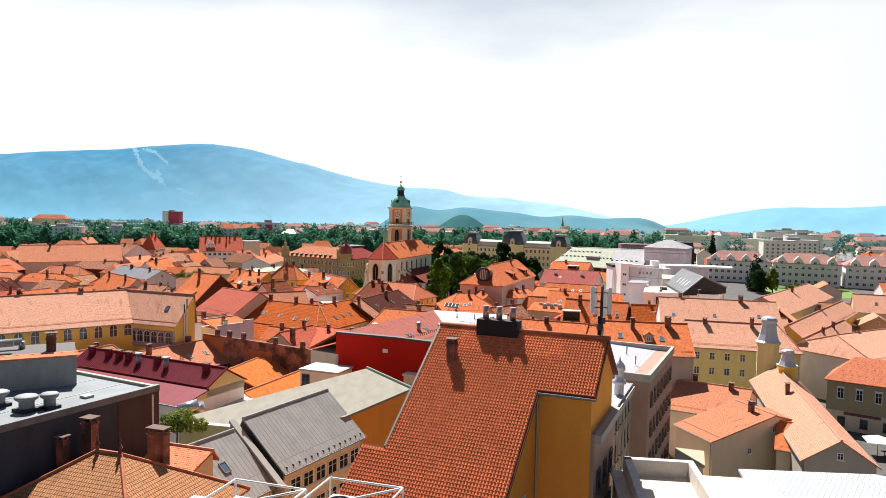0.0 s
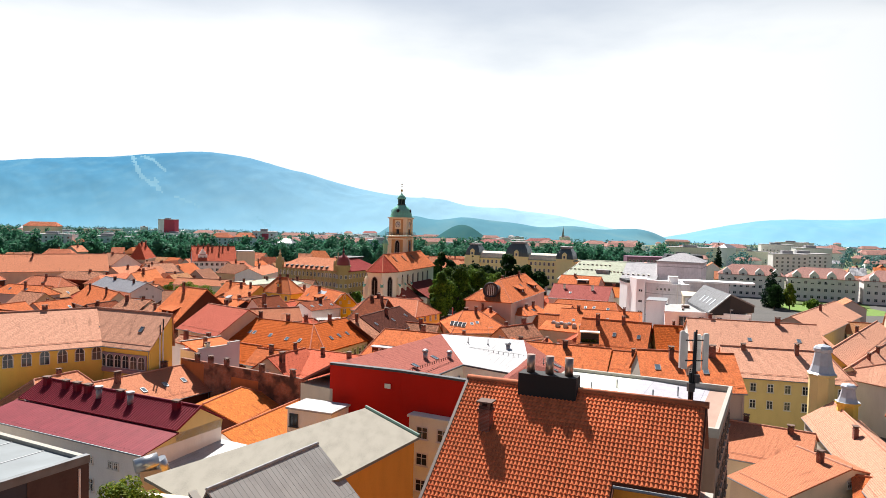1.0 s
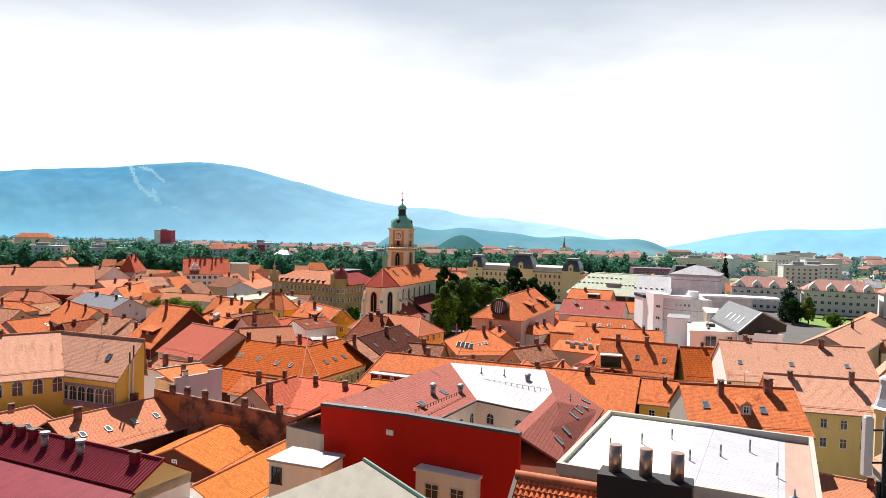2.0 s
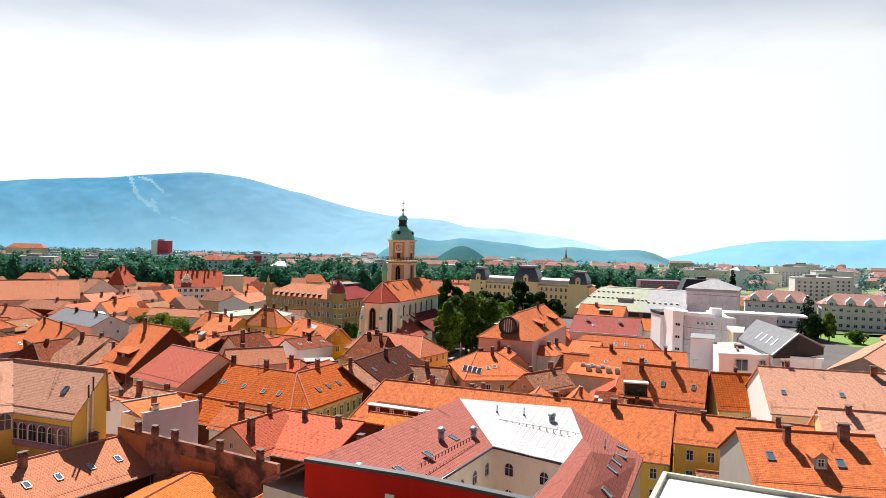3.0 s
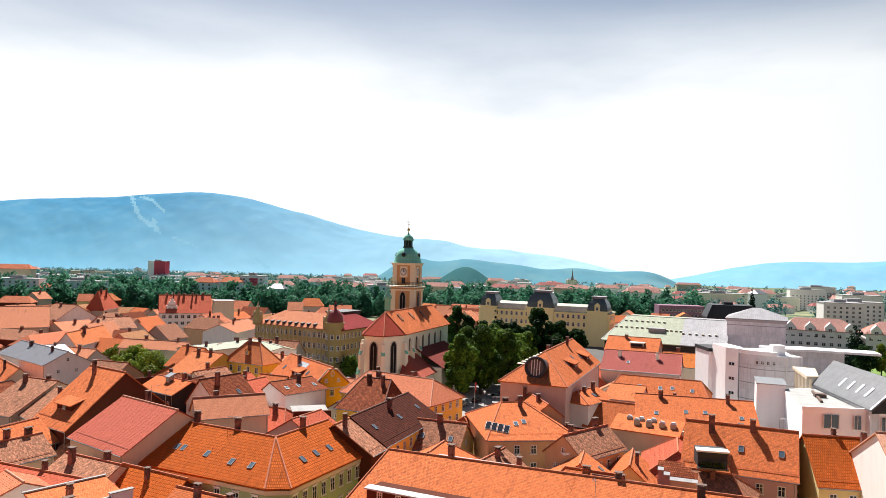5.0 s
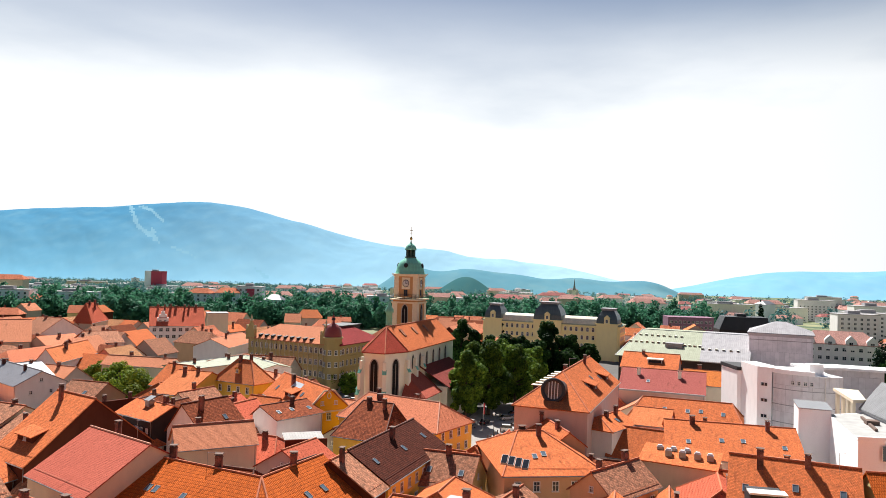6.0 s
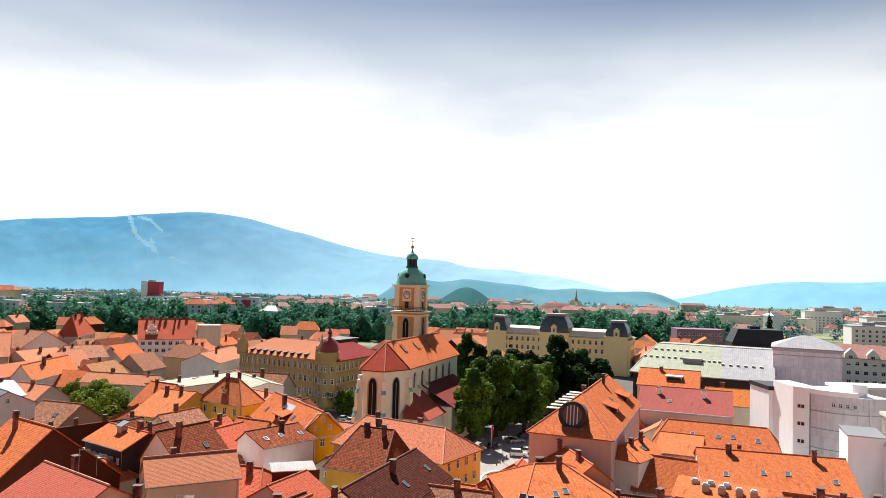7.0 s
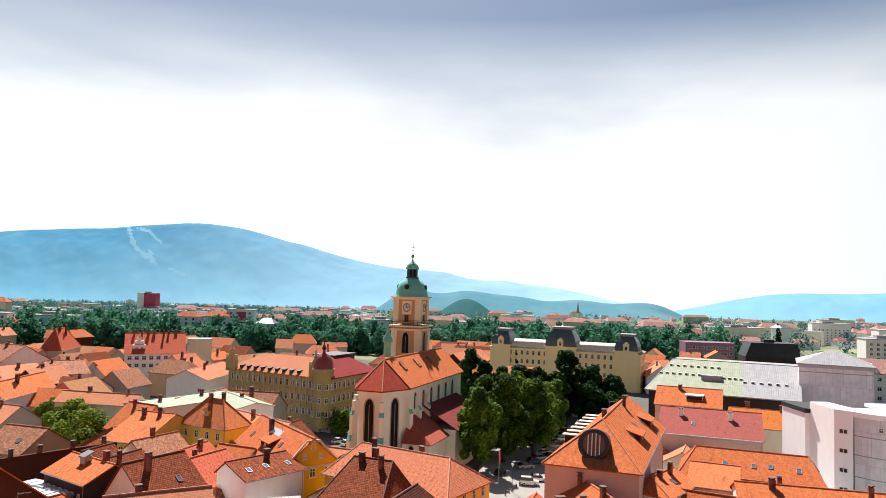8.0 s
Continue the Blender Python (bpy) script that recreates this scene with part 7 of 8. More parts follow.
house((-9.6, 236.5), (-3.4, 233.3), 15.0, 9.6, 9.5, back=3.0, hip=(1.5, 3), wall='yellow', roof='brick', ch=3)
house((-9.2, 250.6), (6.0, 239.6), 14.2, 10.0, 8.4, back=6.0, hip=(2, 5), wall='yellow', roof='salmon2', win=2, side=2)
oc = house((-31.5, 272.9), (-17.8, 250.0), 14.9, 9.9, 5.6, side=1, ch=1, wall='ochre_wall', roof='orange', sky=2, shed=1, label='deep ochre gabled house under orange clay tile roof')
hb = (Vector((-31.5, 272.9)) - Vector((-17.8, 250.0))).length / 2 - 0.12
part("cornice", Geo().box(hb - 0.1, hb + 0.16, -5.3, 5.3, 9.75, 10.05), WALL["cream"], oc, "cream cornice under the gable")
for y in (-1.6, 1.6):
    window(oc, hb - 0.05, y, 11.3, 90, "small")
part("gable_trim", Geo().tube((hb, -5.3, 10.1), (hb, -1.2, 14.4), 0.2).tube((hb, -1.2, 14.4), (hb, 1.2, 14.4), 0.2).tube((hb, 1.2, 14.4), (hb, 5.3, 10.1), 0.2), WALL["cream"], oc, "cream moulding round the gable")
part("oculus", Geo().lathe([(0, 0), (0.5, 0), (0.5, 0.12), (0.36, 0.12), (0.34, 0.05), (0, 0.05)], 16, pose(hb - 0.1, 0, 13.3, 0, 90) @ Matrix.Diagonal((1.5, 1, 1, 1))), FRAME, oc, "oval attic window")
part("light_band", Geo().slab([[(-3.5, -2.3, 12.85), (1.5, -2.3, 12.85), (1.5, -0.9, 14.1), (-3.5, -0.9, 14.1)]], 0.12), DOMELIGHT_, oc, "long glazed roof light")
house((-31.1, 241.0), (-22.8, 250.0), 12.6, 10.5, 6.0, back=3.0, wall='white', roof='brick', sky=3, ch=1)
house((-45.0, 281.0), (-41.0, 278.5), 16.9, 11.5, 4.0, hip=(5, 5), wall='yellow', roof='orange2', win=2, dorm=1)
house((-59.9, 280.9), (-50.7, 277.6), 13.8, 9.5, 11.0, wall='yellow', roof='orange2', win=1)
house((-43.4, 229.0), (-37.2, 238.3), 15, 9.4, 7.0, back=4.5, wall='white', roof='brick', sky=1)
house((-56.5, 242.6), (-46.6, 234.7), 13.5, 11.2, 5.0, wall='dark', roof='orange', ch=1, win=1, win_kind='small', step=1.6)
house((-41.4, 217.9), (-28.9, 223.8), 13.4, 10, 4.5, wall='cream', roof='salmon')
house((-83.0, 236.7), (-73.9, 232.5), 13.5, 8, 11.0, wall='cream', roof='moss')
house((-73.5, 231.2), (-63.2, 220.5), 12.5, 8, 7.8, wall='cream', roof='moss')
house((-63.6, 189.7), (-59.5, 196.6), 11.5, 8.5, 4.0, wall='cream', roof='moss')
house((-51.1, 187.2), (-40.8, 181.3), 11, 8.5, 4.5, wall='cream', roof='moss')
house((-41.5, 183.7), (-30.1, 176.8), 10.5, 7, 4.5, wall='brick', roof='tile')
house((-29.9, 172.0), (-22.8, 168.1), 11, 8, 4.5, wall='cream', roof='orange')
house((-105.9, 264.3), (-87.1, 242.2), 14.5, 9, 6.2, wall='cream', roof='orange')
house((-110.1, 284.0), (-100.9, 292.7), 13.5, 11, 11.0, wall='cream', roof='slate')
house((-182.5, 350.2), (-143.0, 370.2), 18.4, 11, 11.0, wall='cream', roof='salmon')
house((-155.6, 401.4), (-143.4, 395.9), 17, 11, 11.0, wall='white', roof='moss')
house((-124.8, 371.4), (-114.4, 378.7), 14, 10.5, 11.0, wall='white', roof='moss')
house((-111.5, 316.8), (-111.0, 344.3), 14, 9.5, 3.6, wall='white', roof='orange2')
house((-151.0, 434.1), (-151.6, 444.1), 21, 12, 4.5, hip=(4, 8), wall='cream', roof='red')
house((-92.8, 317.4), (-70.4, 312.1), 12.5, 10, 3.8, wall='cream', roof='salmon')
house((-59.2, 304.1), (-52.0, 324.6), 13, 10, 4.1, wall='white', roof='salmon')
house((-40.9, 291.8), (-26.1, 277.0), 12.5, 10, 4.5, wall='white', roof='salmon')
house((-121.0, 432.4), (-98.5, 440.5), 20.2, 12.0, 10.0, wall='white', roof='red', win=2, ch=7, win_kind='wide')
house((-72.1, 355.8), (-67.5, 384.0), 14, 11, 7.1, wall='white', roof='salmon')
wine = house((59.4, 288.7), (79.4, 280.1), 16.0, 11.5, 10.8, wall='blush', roof='pinkred', ch=0, sky=1)
for x, y in ((-6.3, -3.2), (4.3, -3.6)):
    chimney(wine, x, y, 13.6, 16.1, 0.9, 0.8, WALL["chalk"])
part("gutter_box", Geo().box(-10.7, 10.7, -11.3, -10.8, 11.2, 11.6), ZINC, wine, "boxed zinc gutter")
rear = house((68.0, 315.5), (83.2, 308.5), 17.4, 13.6, 9.0, wall='blush', roof='orange', ch=1)
# solid black box paints the shade inside the opening
part("roof_opening", Geo().box(-0.6, 3.6, -5.6, -2.2, 14.6, 15.9), ANTHRACITE, rear, "black box for the shaded roof opening")
part("opening_roof", Geo().box(-0.9, 3.9, -5.9, -2.0, 15.9, 16.2), WALL["chalk"], rear, "white flat roof over the opening")
for x in (-0.6, 3.4):
    part("opening_post", Geo().box(x, x + 0.2, -5.8, -5.6, 14.3, 15.9), WALL["chalk"], rear)
house((82.1, 302.2), (95.4, 295.2), 14, 11, 11.0, wall='cream', roof='ochre')
house((113.3, 215.6), (153.6, 259.8), 14.5, 10, 8.6, wall='grey', roof='blush')
house((95.2, 166.8), (139.9, 216.8), 13.5, 10, 4.5, wall='yellow', roof='blush')
house((92.3, 154.6), (119.4, 183.1), 12.5, 9, 4.5, wall='cream', roof='blush')
house((97.5, 150.6), (115.0, 159.8), 14, 10, 11.0, hip=(4, 0), wall='white', roof='blush', win=2)
house((48.3, 114.4), (57.7, 108.0), 12.5, 9.5, 8.1, wall='cream', roof='salmon')
house((53.9, 105.6), (56.1, 97.5), 11.5, 8.5, 11.0, wall='cream', roof='salmon')
house((70.9, 125.5), (57.0, 83.3), 12.5, 9.5, 4.5, wall='grey', roof='blush')
house((56.7, 98.1), (61.4, 95.5), 10.5, 8, 5.7, wall='cream', roof='orange')
house((-66.0, 297.0), (-51.0, 318.0), 13.2, 12, 6.0, wall='white', roof='greenmetal', ch=2)
house((-51.0, 318.0), (-38.0, 299.0), 13.2, 12, 5.0, wall='white', roof='greenmetal', ch=1)
house((-108.0, 283.0), (-86.0, 263.0), 15.5, 12.5, 6.0, wall='white', roof='slate', ch=2)

# ---------------------------------------------------------------- more of the old town between the larger houses
KEEP_FREE = [(85, 213, 14, 15), (24, 295, 26, 55), (-2, 300, 18, 30), (57, 445, 40, 26), (-45, 345, 24, 14), (121, 331, 13, 13), (90, 330, 36, 26), (88, 250, 24, 24), (240, 395, 70, 26),
             (10, 122, 22, 24), (13, 60, 18, 22), (27, 92, 14, 15), (-27, 62, 20, 12), (-10, 92, 16, 18), (24, 53, 10, 10), (39, 53, 14, 12), (-36, 164, 8, 8), (-84, 309, 12, 12), (182, 478, 16, 12), (186, 345, 14, 10), (-27, 142, 16, 10), (50, 128, 4, 14), (85, 112, 14, 14), (34, 140, 8, 8), (-84, 300, 14, 16), (-60, 240, 8, 8), (22, 262, 14, 16), (72, 125, 5, 8), (82, 120, 9, 6), (45, 100, 5, 10), (-36, 114, 16, 10), (-22, 177, 16, 7), (-8, 186, 6, 12), (45, 174, 11, 6), (92, 124, 10, 10), (52, 118, 7, 12), (-24, 106, 6, 8)]


def free_spot(x, y, r):
    if any(abs(x - a) < w + r and abs(y - b) < d + r for a, b, w, d in KEEP_FREE):
        return False
    for px_, py_, hx, hy, dx, dy in PLACED:
        u, v = (x - px_) * dx + (y - py_) * dy, (py_ - y) * dx + (x - px_) * dy
        if abs(u) < hx + r and abs(v) < hy + r:
            return False
    return True


def fill(seed, n, x0, x1, y0, y1, low, high, turn, roofs, walls, size=(9, 16), r=3.2):
    rng = random.Random(seed)
    done = 0
    for _ in range(n * 12):
        x, y = rng.uniform(x0, x1), rng.uniform(y0, y1)
        L, f = rng.uniform(*size), rng.uniform(4.6, 6.8)
        if done >= n or not free_spot(x, y, r):
            continue
        a = math.radians(rng.choice(turn) + rng.uniform(-7, 7))
        d = Vector((math.cos(a), math.sin(a))) * L / 2
        ze = rng.uniform(low, high)
        hp = rng.choice((0, 0, 0, 3.5))
        house((x - d.x, y - d.y), (x + d.x, y + d.y), ze + f * rng.uniform(0.55, 0.85), ze, f, hip=(hp, hp), wall=rng.choice(walls), roof=rng.choice(roofs),
              win=1 if y < 225 else 0, sky=rng.choice((0, 0, 1, 2)) if y < 300 else 0, ch=rng.choice((0, 1)), lite=y > 330, name="town_house" if y < 255 else "house")
        done += 1


WARM = ("orange", "brick", "salmon", "red", "moss", "orange", "brick", "moss")
PALE = ("cream", "white", "paleyellow", "blush", "peach", "grey", "brick")
fill(1, 100, -250, -42, 285, 470, 6, 9, (-20, 70), ("salmon", "salmon2", "tan", "orange", "moss", "brick"), ("cream", "grey", "blush", "peach", "brick", "mauve"), (10, 18), 0.9)
fill(2, 26, -300, 30, 430, 580, 6, 8, (-25, 65, 10), ("salmon", "salmon2", "orange2"), PALE)
fill(3, 40, 62, 190, 95, 240, 7, 9.5, (-22, 68), ("blush", "blush", "salmon", "blush", "tan"), PALE, r=4)
fill(4, 46, -160, -55, 130, 300, 6, 8.5, (-25, 65), WARM, ("cream", "grey", "peach", "brick", "mauve"), (9, 16), 1.6)
fill(5, 60, -62, 78, 130, 290, 5, 7, (-25, 65), WARM, PALE, (7, 12), 1.2)
fill(6, 38, 130, 420, 240, 600, 6, 9, (-20, 70), ("salmon", "salmon2", "orange2", "slate"), PALE)
fill(7, 14, 30, 66, 285, 420, 6, 8, (-20, 70), ("salmon", "orange", "salmon2"), PALE)
fill(8, 22, 0, 72, 440, 580, 6, 8, (-20, 70), ("salmon", "orange2", "brick", "salmon2"), PALE, (12, 20), 1.5)
fill(9, 16, 100, 150, 395, 560, 6, 8.5, (-20, 70), ("salmon", "orange2", "salmon2", "slate"), PALE, (12, 20), 1.5)

# ---------------------------------------------------------------- details of single houses
# wine-red house: steep ribbed upper roof over a shallower pink lower one
WINE_RIB = seam_mat("roof_wine_ribbed", (0.24, 0.018, 0.034), 0.28, 0.6, 0.0)
WINE_LOW = seam_mat("roof_rose_sheet", (0.22, 0.030, 0.042), 0.5, 0.6, 0.0)
pu, L = along("town_house", (-50.5, 121.3), (-23.8, 106.6), "white house with wine-red ribbed upper and rose lower roof", "house")
part("upper_roof", Geo().slab([[(0, -3.9, 13.5), (L, -3.9, 13.5), (L, 0, 15.5), (0, 0, 15.5)], [(L, 4.5, 13.0), (0, 4.5, 13.0), (0, 0, 15.5), (L, 0, 15.5)]], 0.15), WINE_RIB, pu, "wine-red ribbed metal roof")
g = Geo()
for k in range(int(L / 0.42)):
    g.tube((0.2 + 0.42 * k, -3.85, 13.56), (0.2 + 0.42 * k, -0.1, 15.5), 0.06, 4)
part("rib", g, WINE_RIB, pu)
part("lower_roof", Geo().slab([[(-0.2, -9.4, 12.0), (L + 0.2, -9.4, 12.0), (L + 0.2, -3.8, 13.25), (-0.2, -3.8, 13.25)]], 0.15), WINE_LOW, pu, "rose sheet metal roof")
part("wall", Geo().box(0.3, L - 0.3, -9.0, 4.0, 0, 11.95).prism([(0.3, -3.8), (L - 0.3, -3.8), (L - 0.3, 4.0), (0.3, 4.0)], 11.95, 13.0), WALL["white"], pu)
g = Geo()
g.face([(L - 0.3, -9.0, 11.9), (L - 0.3, 4.0, 11.9), (L - 0.3, 4.2, 12.9), (L - 0.3, 0, 15.3), (L - 0.3, -3.8, 13.3), (L - 0.3, -3.8, 13.0), (L - 0.3, -9.0, 11.85)])
part("gable", g, WALL["paleyellow"], pu, "pale yellow gable end")
part("ridge", Geo().tube((-0.1, 0, 15.55), (L + 0.1, 0, 15.55), 0.2).tube((L, -3.9, 13.6), (L, 0, 15.6), 0.14), WINE_RIB, pu)
for x in (2.0, 6.0, 8.4, 10.6, 17.0, 27.2):
    chimney(pu, x, -0.9, 14.2, 15.9, 0.9, 0.7, WINE_RIB)
for x in (13.4, 19.4):
    part("roof_vent", Geo().tube((x, -1.4, 14.4), (x, -1.4, 16.0), 0.4, 12).tube((x, -1.4, 16.0), (x, -1.4, 16.35), 0.55, 12), ZINC, pu, "round zinc roof vent")
for k in range(6):
    for dx in (0, 1.0):
        window(pu, 3.0 + 4.4 * k + dx, -9.02, 9.4, 0, "small")
        window(pu, 3.0 + 4.4 * k + dx, -9.02, 6.0, 0, "plain")
part("gutter", Geo().tube((-0.2, -9.5, 11.9), (L + 0.2, -9.5, 11.9), 0.1), ZINC, pu)
pv, L = along("shed", (-62, 104), (-50.5, 100.5), "low shed with ribbed wine-red roof", "shed")
part("wall", Geo().box(0.3, L - 0.3, -5, 0, 0, 12.6), WALL["cream"], pv)
part("roof", Geo().slab([[(0, -5.4, 12.4), (L, -5.4, 12.4), (L, 0.3, 14.4), (0, 0.3, 14.4)]], 0.15), WINE_RIB, pv)

# round attic window of the hipped house on the square
DARK_RING = plain_mat("round_window_dark_zinc", (0.035, 0.035, 0.04), 0.5, 0.3)
ax = Vector((0.416, 0.909, 0))
face_at = Vector((31.2, 238, 18.7)) - ax * 8.2
ow = thing("attic_window", face_at.x, face_at.y, face_at.z, math.degrees(math.atan2(ax.y, ax.x)) - 90, "large round attic window with dark zinc surround", "window")
LEAN = pose(0, 0, 0, 80)
part("barrel", Geo().lathe([(2.0, -6.6), (2.2, -6.5), (2.2, 0.0), (2.45, 0.0), (2.45, 0.35), (1.8, 0.35), (1.75, 0.1), (0.0, 0.1)], 32, LEAN), DARK_RING, ow)
part("pane", Geo().lathe([(0.0, 0.12), (1.75, 0.12)], 32, LEAN), glass_mat("round_window_glass", (0.13, 0.10, 0.08), 0.2), ow)
g = Geo()
for x in (-0.9, -0.3, 0.3, 0.9):
    r = math.sqrt(1.75 ** 2 - x * x)
    g.box(x - 0.08, x + 0.08, -r, r, 0.14, 0.24, LEAN)
part("mullion", g, FRAME, ow, "white glazing bars")

# long white dormer band and flat strip behind it
db, L = along("dormer_band", (-4.9, 167.6), (7.9, 160.8), "long white dormer with flat roof and small windows", "dormer", 11.3)
part("wall", Geo().box(0, L, -0.1, 3.4, -1.0, 1.1), WALL["brick"], db)
part("roof", Geo().slab([[(-0.3, -0.3, 1.25), (L + 0.3, -0.3, 1.25), (L + 0.3, 1.1, 1.35), (-0.3, 1.1, 1.35)]], 0.18), ROOF["whitemetal"], db)
window_row(db, 0.6, L - 0.6, -0.12, 0.1, 2.4, kind="small")
st, L = along("flat_roofed_wing", (5.5, 190.7), (17, 185.2), "low wing with pale flat roof", "building")
part("wall", Geo().box(0, L, -3.4, 0, 0, 10.3), WALL["cream"], st)
part("roof", Geo().box(-0.2, L + 0.2, -3.6, 0.2, 10.3, 10.55), ROOF["whitemetal"], st)

# roof terrace cut into the mauve house
tr, L = along("roof_loggia", (43.8, 182.6), (47.9, 181.6), "dark recessed roof loggia with white top rail and plants", "balcony", 11.8)
# solid near-black box stands for the loggia's shaded inside
part("recess", Geo().box(0, L, -0.9, 2.6, 0.0, 2.3), ANTHRACITE, tr)
part("rail", Geo().box(-0.2, L + 0.2, -1.5, 0.5, 2.3, 2.55), FRAME, tr, "white top rail")
g = Geo().tube((0, -1.4, 1.0), (L, -1.4, 1.0), 0.04)
for k in range(12):
    g.tube((L * k / 11, -1.4, 0), (L * k / 11, -1.4, 1.0), 0.025, 4)
g.box(-0.1, L + 0.1, -1.6, -0.8, -0.25, 0.0)
part("railing", g, DARKFRAME, tr)
part("plant", leaves_mesh("plant", *leaf_cloud(random.Random(31), [(0.7 + 0.9 * k, -1.2, 0.5, 0.42) for k in range(4)], 260, 0.13), LEAF), None, tr, "green balcony plants")
# striped red and white shed roofs beside it
for k in range(3):
    sh_, L = along("awning", (38.6 + 0.3 * k, 184.5 - 1.7 * k), (42.2 + 0.3 * k, 183.0 - 1.7 * k), "small sloping red roof with white glazed strip", "awning", 11.2 - 0.25 * k, "stepped awnings")
    part("roof", Geo().slab([[(0, -0.9, 0), (L, -0.9, 0), (L, 0.1, 0.7), (0, 0.1, 0.7)]], 0.12), ROOF["brick"], sh_)
    part("strip", Geo().slab([[(0, -1.6, -0.35), (L, -1.6, -0.35), (L, -0.95, -0.04), (0, -0.95, -0.04)]], 0.08), ROOF["whitemetal"], sh_, "white glazed strip")
    part("support", Geo().box(0.1, L - 0.1, -1.3, 0.0, -11, -0.45), WALL["mauve"], sh_)

# solar panels
SOLAR = glass_mat("solar_panel", (0.008, 0.010, 0.018), 0.15)
for k in range(4):
    sp = thing("solar_panel", 14.4 + 0.95 * k, 201.6 - 0.9 * k, 12.75, -43, "small dark solar panel on tiled roof", "solar panel", "solar panels on the roof")
    sp.matrix_world = pose(14.4 + 0.95 * k, 201.9 - 0.9 * k, 12.75, 0, 0, -20) @ pose(0, 0, 0, 33)
    part("frame", Geo().box(-0.48, 0.48, -0.85, 0.85, -0.4, 0.05), ZINC, sp)
    part("cell", Geo().box(-0.43, 0.43, -0.8, 0.8, 0.05, 0.07), SOLAR, sp)

# cluster of domed roof lights on the low roof
lw, L = along("low_wing", (43.0, 220.0), (54.0, 213.2), "low wing with orange tile roof and roof lights", "building")
part("wall", Geo().box(0, L, -5.6, 0, 0, 9.6), WALL["cream"], lw)
part("roof", Geo().slab([[(-0.2, -6.0, 9.6), (L + 0.2, -6.0, 9.6), (L + 0.2, 0.2, 11.4), (-0.2, 0.2, 11.4)]], 0.2), ROOF["orange"], lw)
DOMELIGHT = plain_mat("acrylic_dome", (0.72, 0.72, 0.72), 0.25, 0, 0.05)
for k, (x, y) in enumerate(((44.6, 217.6), (46.6, 216.4), (48.6, 215.2), (45.2, 215.0), (47.2, 213.8), (49.4, 212.6), (51.2, 211.6))):
    dl = thing("roof_light", x, y, 10.4, -25, "small white domed roof light on kerb", "skylight", "domed roof lights")
    part("kerb", Geo().box(-0.55, 0.55, -0.55, 0.55, -1.6, 0.9), ZINC, dl)
    part("dome", Geo().box(-0.5, 0.5, -0.5, 0.5, 0.9, 1.2, None, 0.35), DOMELIGHT, dl)

# white bay on the red fire wall
bay, L = along("bay_window", (3.3, 107.0), (9.3, 103.6), "white stacked bay with large windows on red wall", "window")
part("wall", Geo().box(0, L, -1.2, 0.3, 0, 14.8).box(-0.2, L + 0.2, -1.4, 0.4, 14.8, 15.1), WALL["chalk"], bay)
for z in (12.2, 8.8, 5.4, 2.0):
    window_row(bay, 0.5, L - 0.5, -1.22, z, 2.4, kind="wide")
part("vent_grille", Geo().box(-4.6, -3.7, 0.15, 0.3, 17.6, 18.2), WALL["chalk"], bay, "small pale wall vent")

# glazed gallery of the yellow wing, pipes on its gable
gl, L = along("glazed_gallery", (-57.8, 156.6), (-41.2, 149.5), "lilac-framed glazed gallery under yellow eaves", "gallery")
LILAC = plain_mat("gallery_lilac_paint", (0.36, 0.26, 0.30), 0.6)
part("panel", Geo().box(0.6, L - 0.8, -5.62, -5.4, 10.6, 14.2), LILAC, gl)
window_row(gl, 0.8, L - 1.0, -5.63, 11.6, 1.7, kind="arch")
part("sill_panel", Geo().box(0.6, L - 0.8, -5.72, -5.62, 10.7, 11.3), plain_mat("gallery_pink_panel", (0.45, 0.27, 0.30), 0.7), gl)
part("pipe", Geo().tube((L + 0.05, -3.2, 0.5), (L + 0.05, -3.2, 18.0), 0.14).tube((L + 0.05, -2.4, 0.5), (L + 0.05, -2.4, 18.8), 0.14), FRAME, gl, "white pipes on gable")
part("flue", Geo().tube((L + 0.1, -2.4, 18.6), (L + 0.1, -2.4, 20.6), 0.12).tube((L + 0.1, -3.2, 17.8), (L + 0.1, -3.2, 19.6), 0.12), ANTHRACITE, gl)
window(gl, L - 0.08, 1.0, 8.0, 90, "plain")

# courtyard: brick wall, low shed with glazed roof
cw, L = along("courtyard_wall", (-76, 252.5), (-58, 272), "old brick-red courtyard wall with coping", "wall")
part("masonry", Geo().box(0, L, -0.25, 0.25, 0, 9.2).box(-0.1, L + 0.1, -0.35, 0.35, 9.2, 9.4), WALL["brick"], cw)
for x in (4, 9, 15, 21):
    chimney(cw, x, 0, 9.2, 10.6, 0.7, 0.6)
sd, L = along("flat_shed", (-63.5, 238.5), (-52.5, 232.5), "low shed with white panelled flat roof", "shed")
part("wall", Geo().box(0, L, -3.0, 3.4, 0, 9.0), WALL["grey"], sd)
part("roof", Geo().box(-0.3, L + 0.3, -3.3, 3.7, 9.0, 9.25), ROOF["greymetal"], sd)
for k in range(6):
    for j in range(2):
        part("roof_light", Geo().box(0.6 + 1.95 * k, 2.1 + 1.95 * k, -2.2 + 2.7 * j, -0.2 + 2.7 * j, 9.25, 9.5), DOMELIGHT, sd, "white roof light")
vt = thing("roof_ventilator", -52.4, 238.0, 13.0, -38, "big grey sheet metal ventilator on roof", "ventilator")
part("duct", Geo().box(-0.7, 0.7, -0.6, 0.6, -0.8, 1.0), ZINC, vt)
part("hood", Geo().slab([[(-0.9, -0.8, 1.0), (0.9, -0.8, 1.0), (0.9, 0.8, 1.7), (-0.9, 0.8, 1.7)]], 0.25), ZINC, vt)
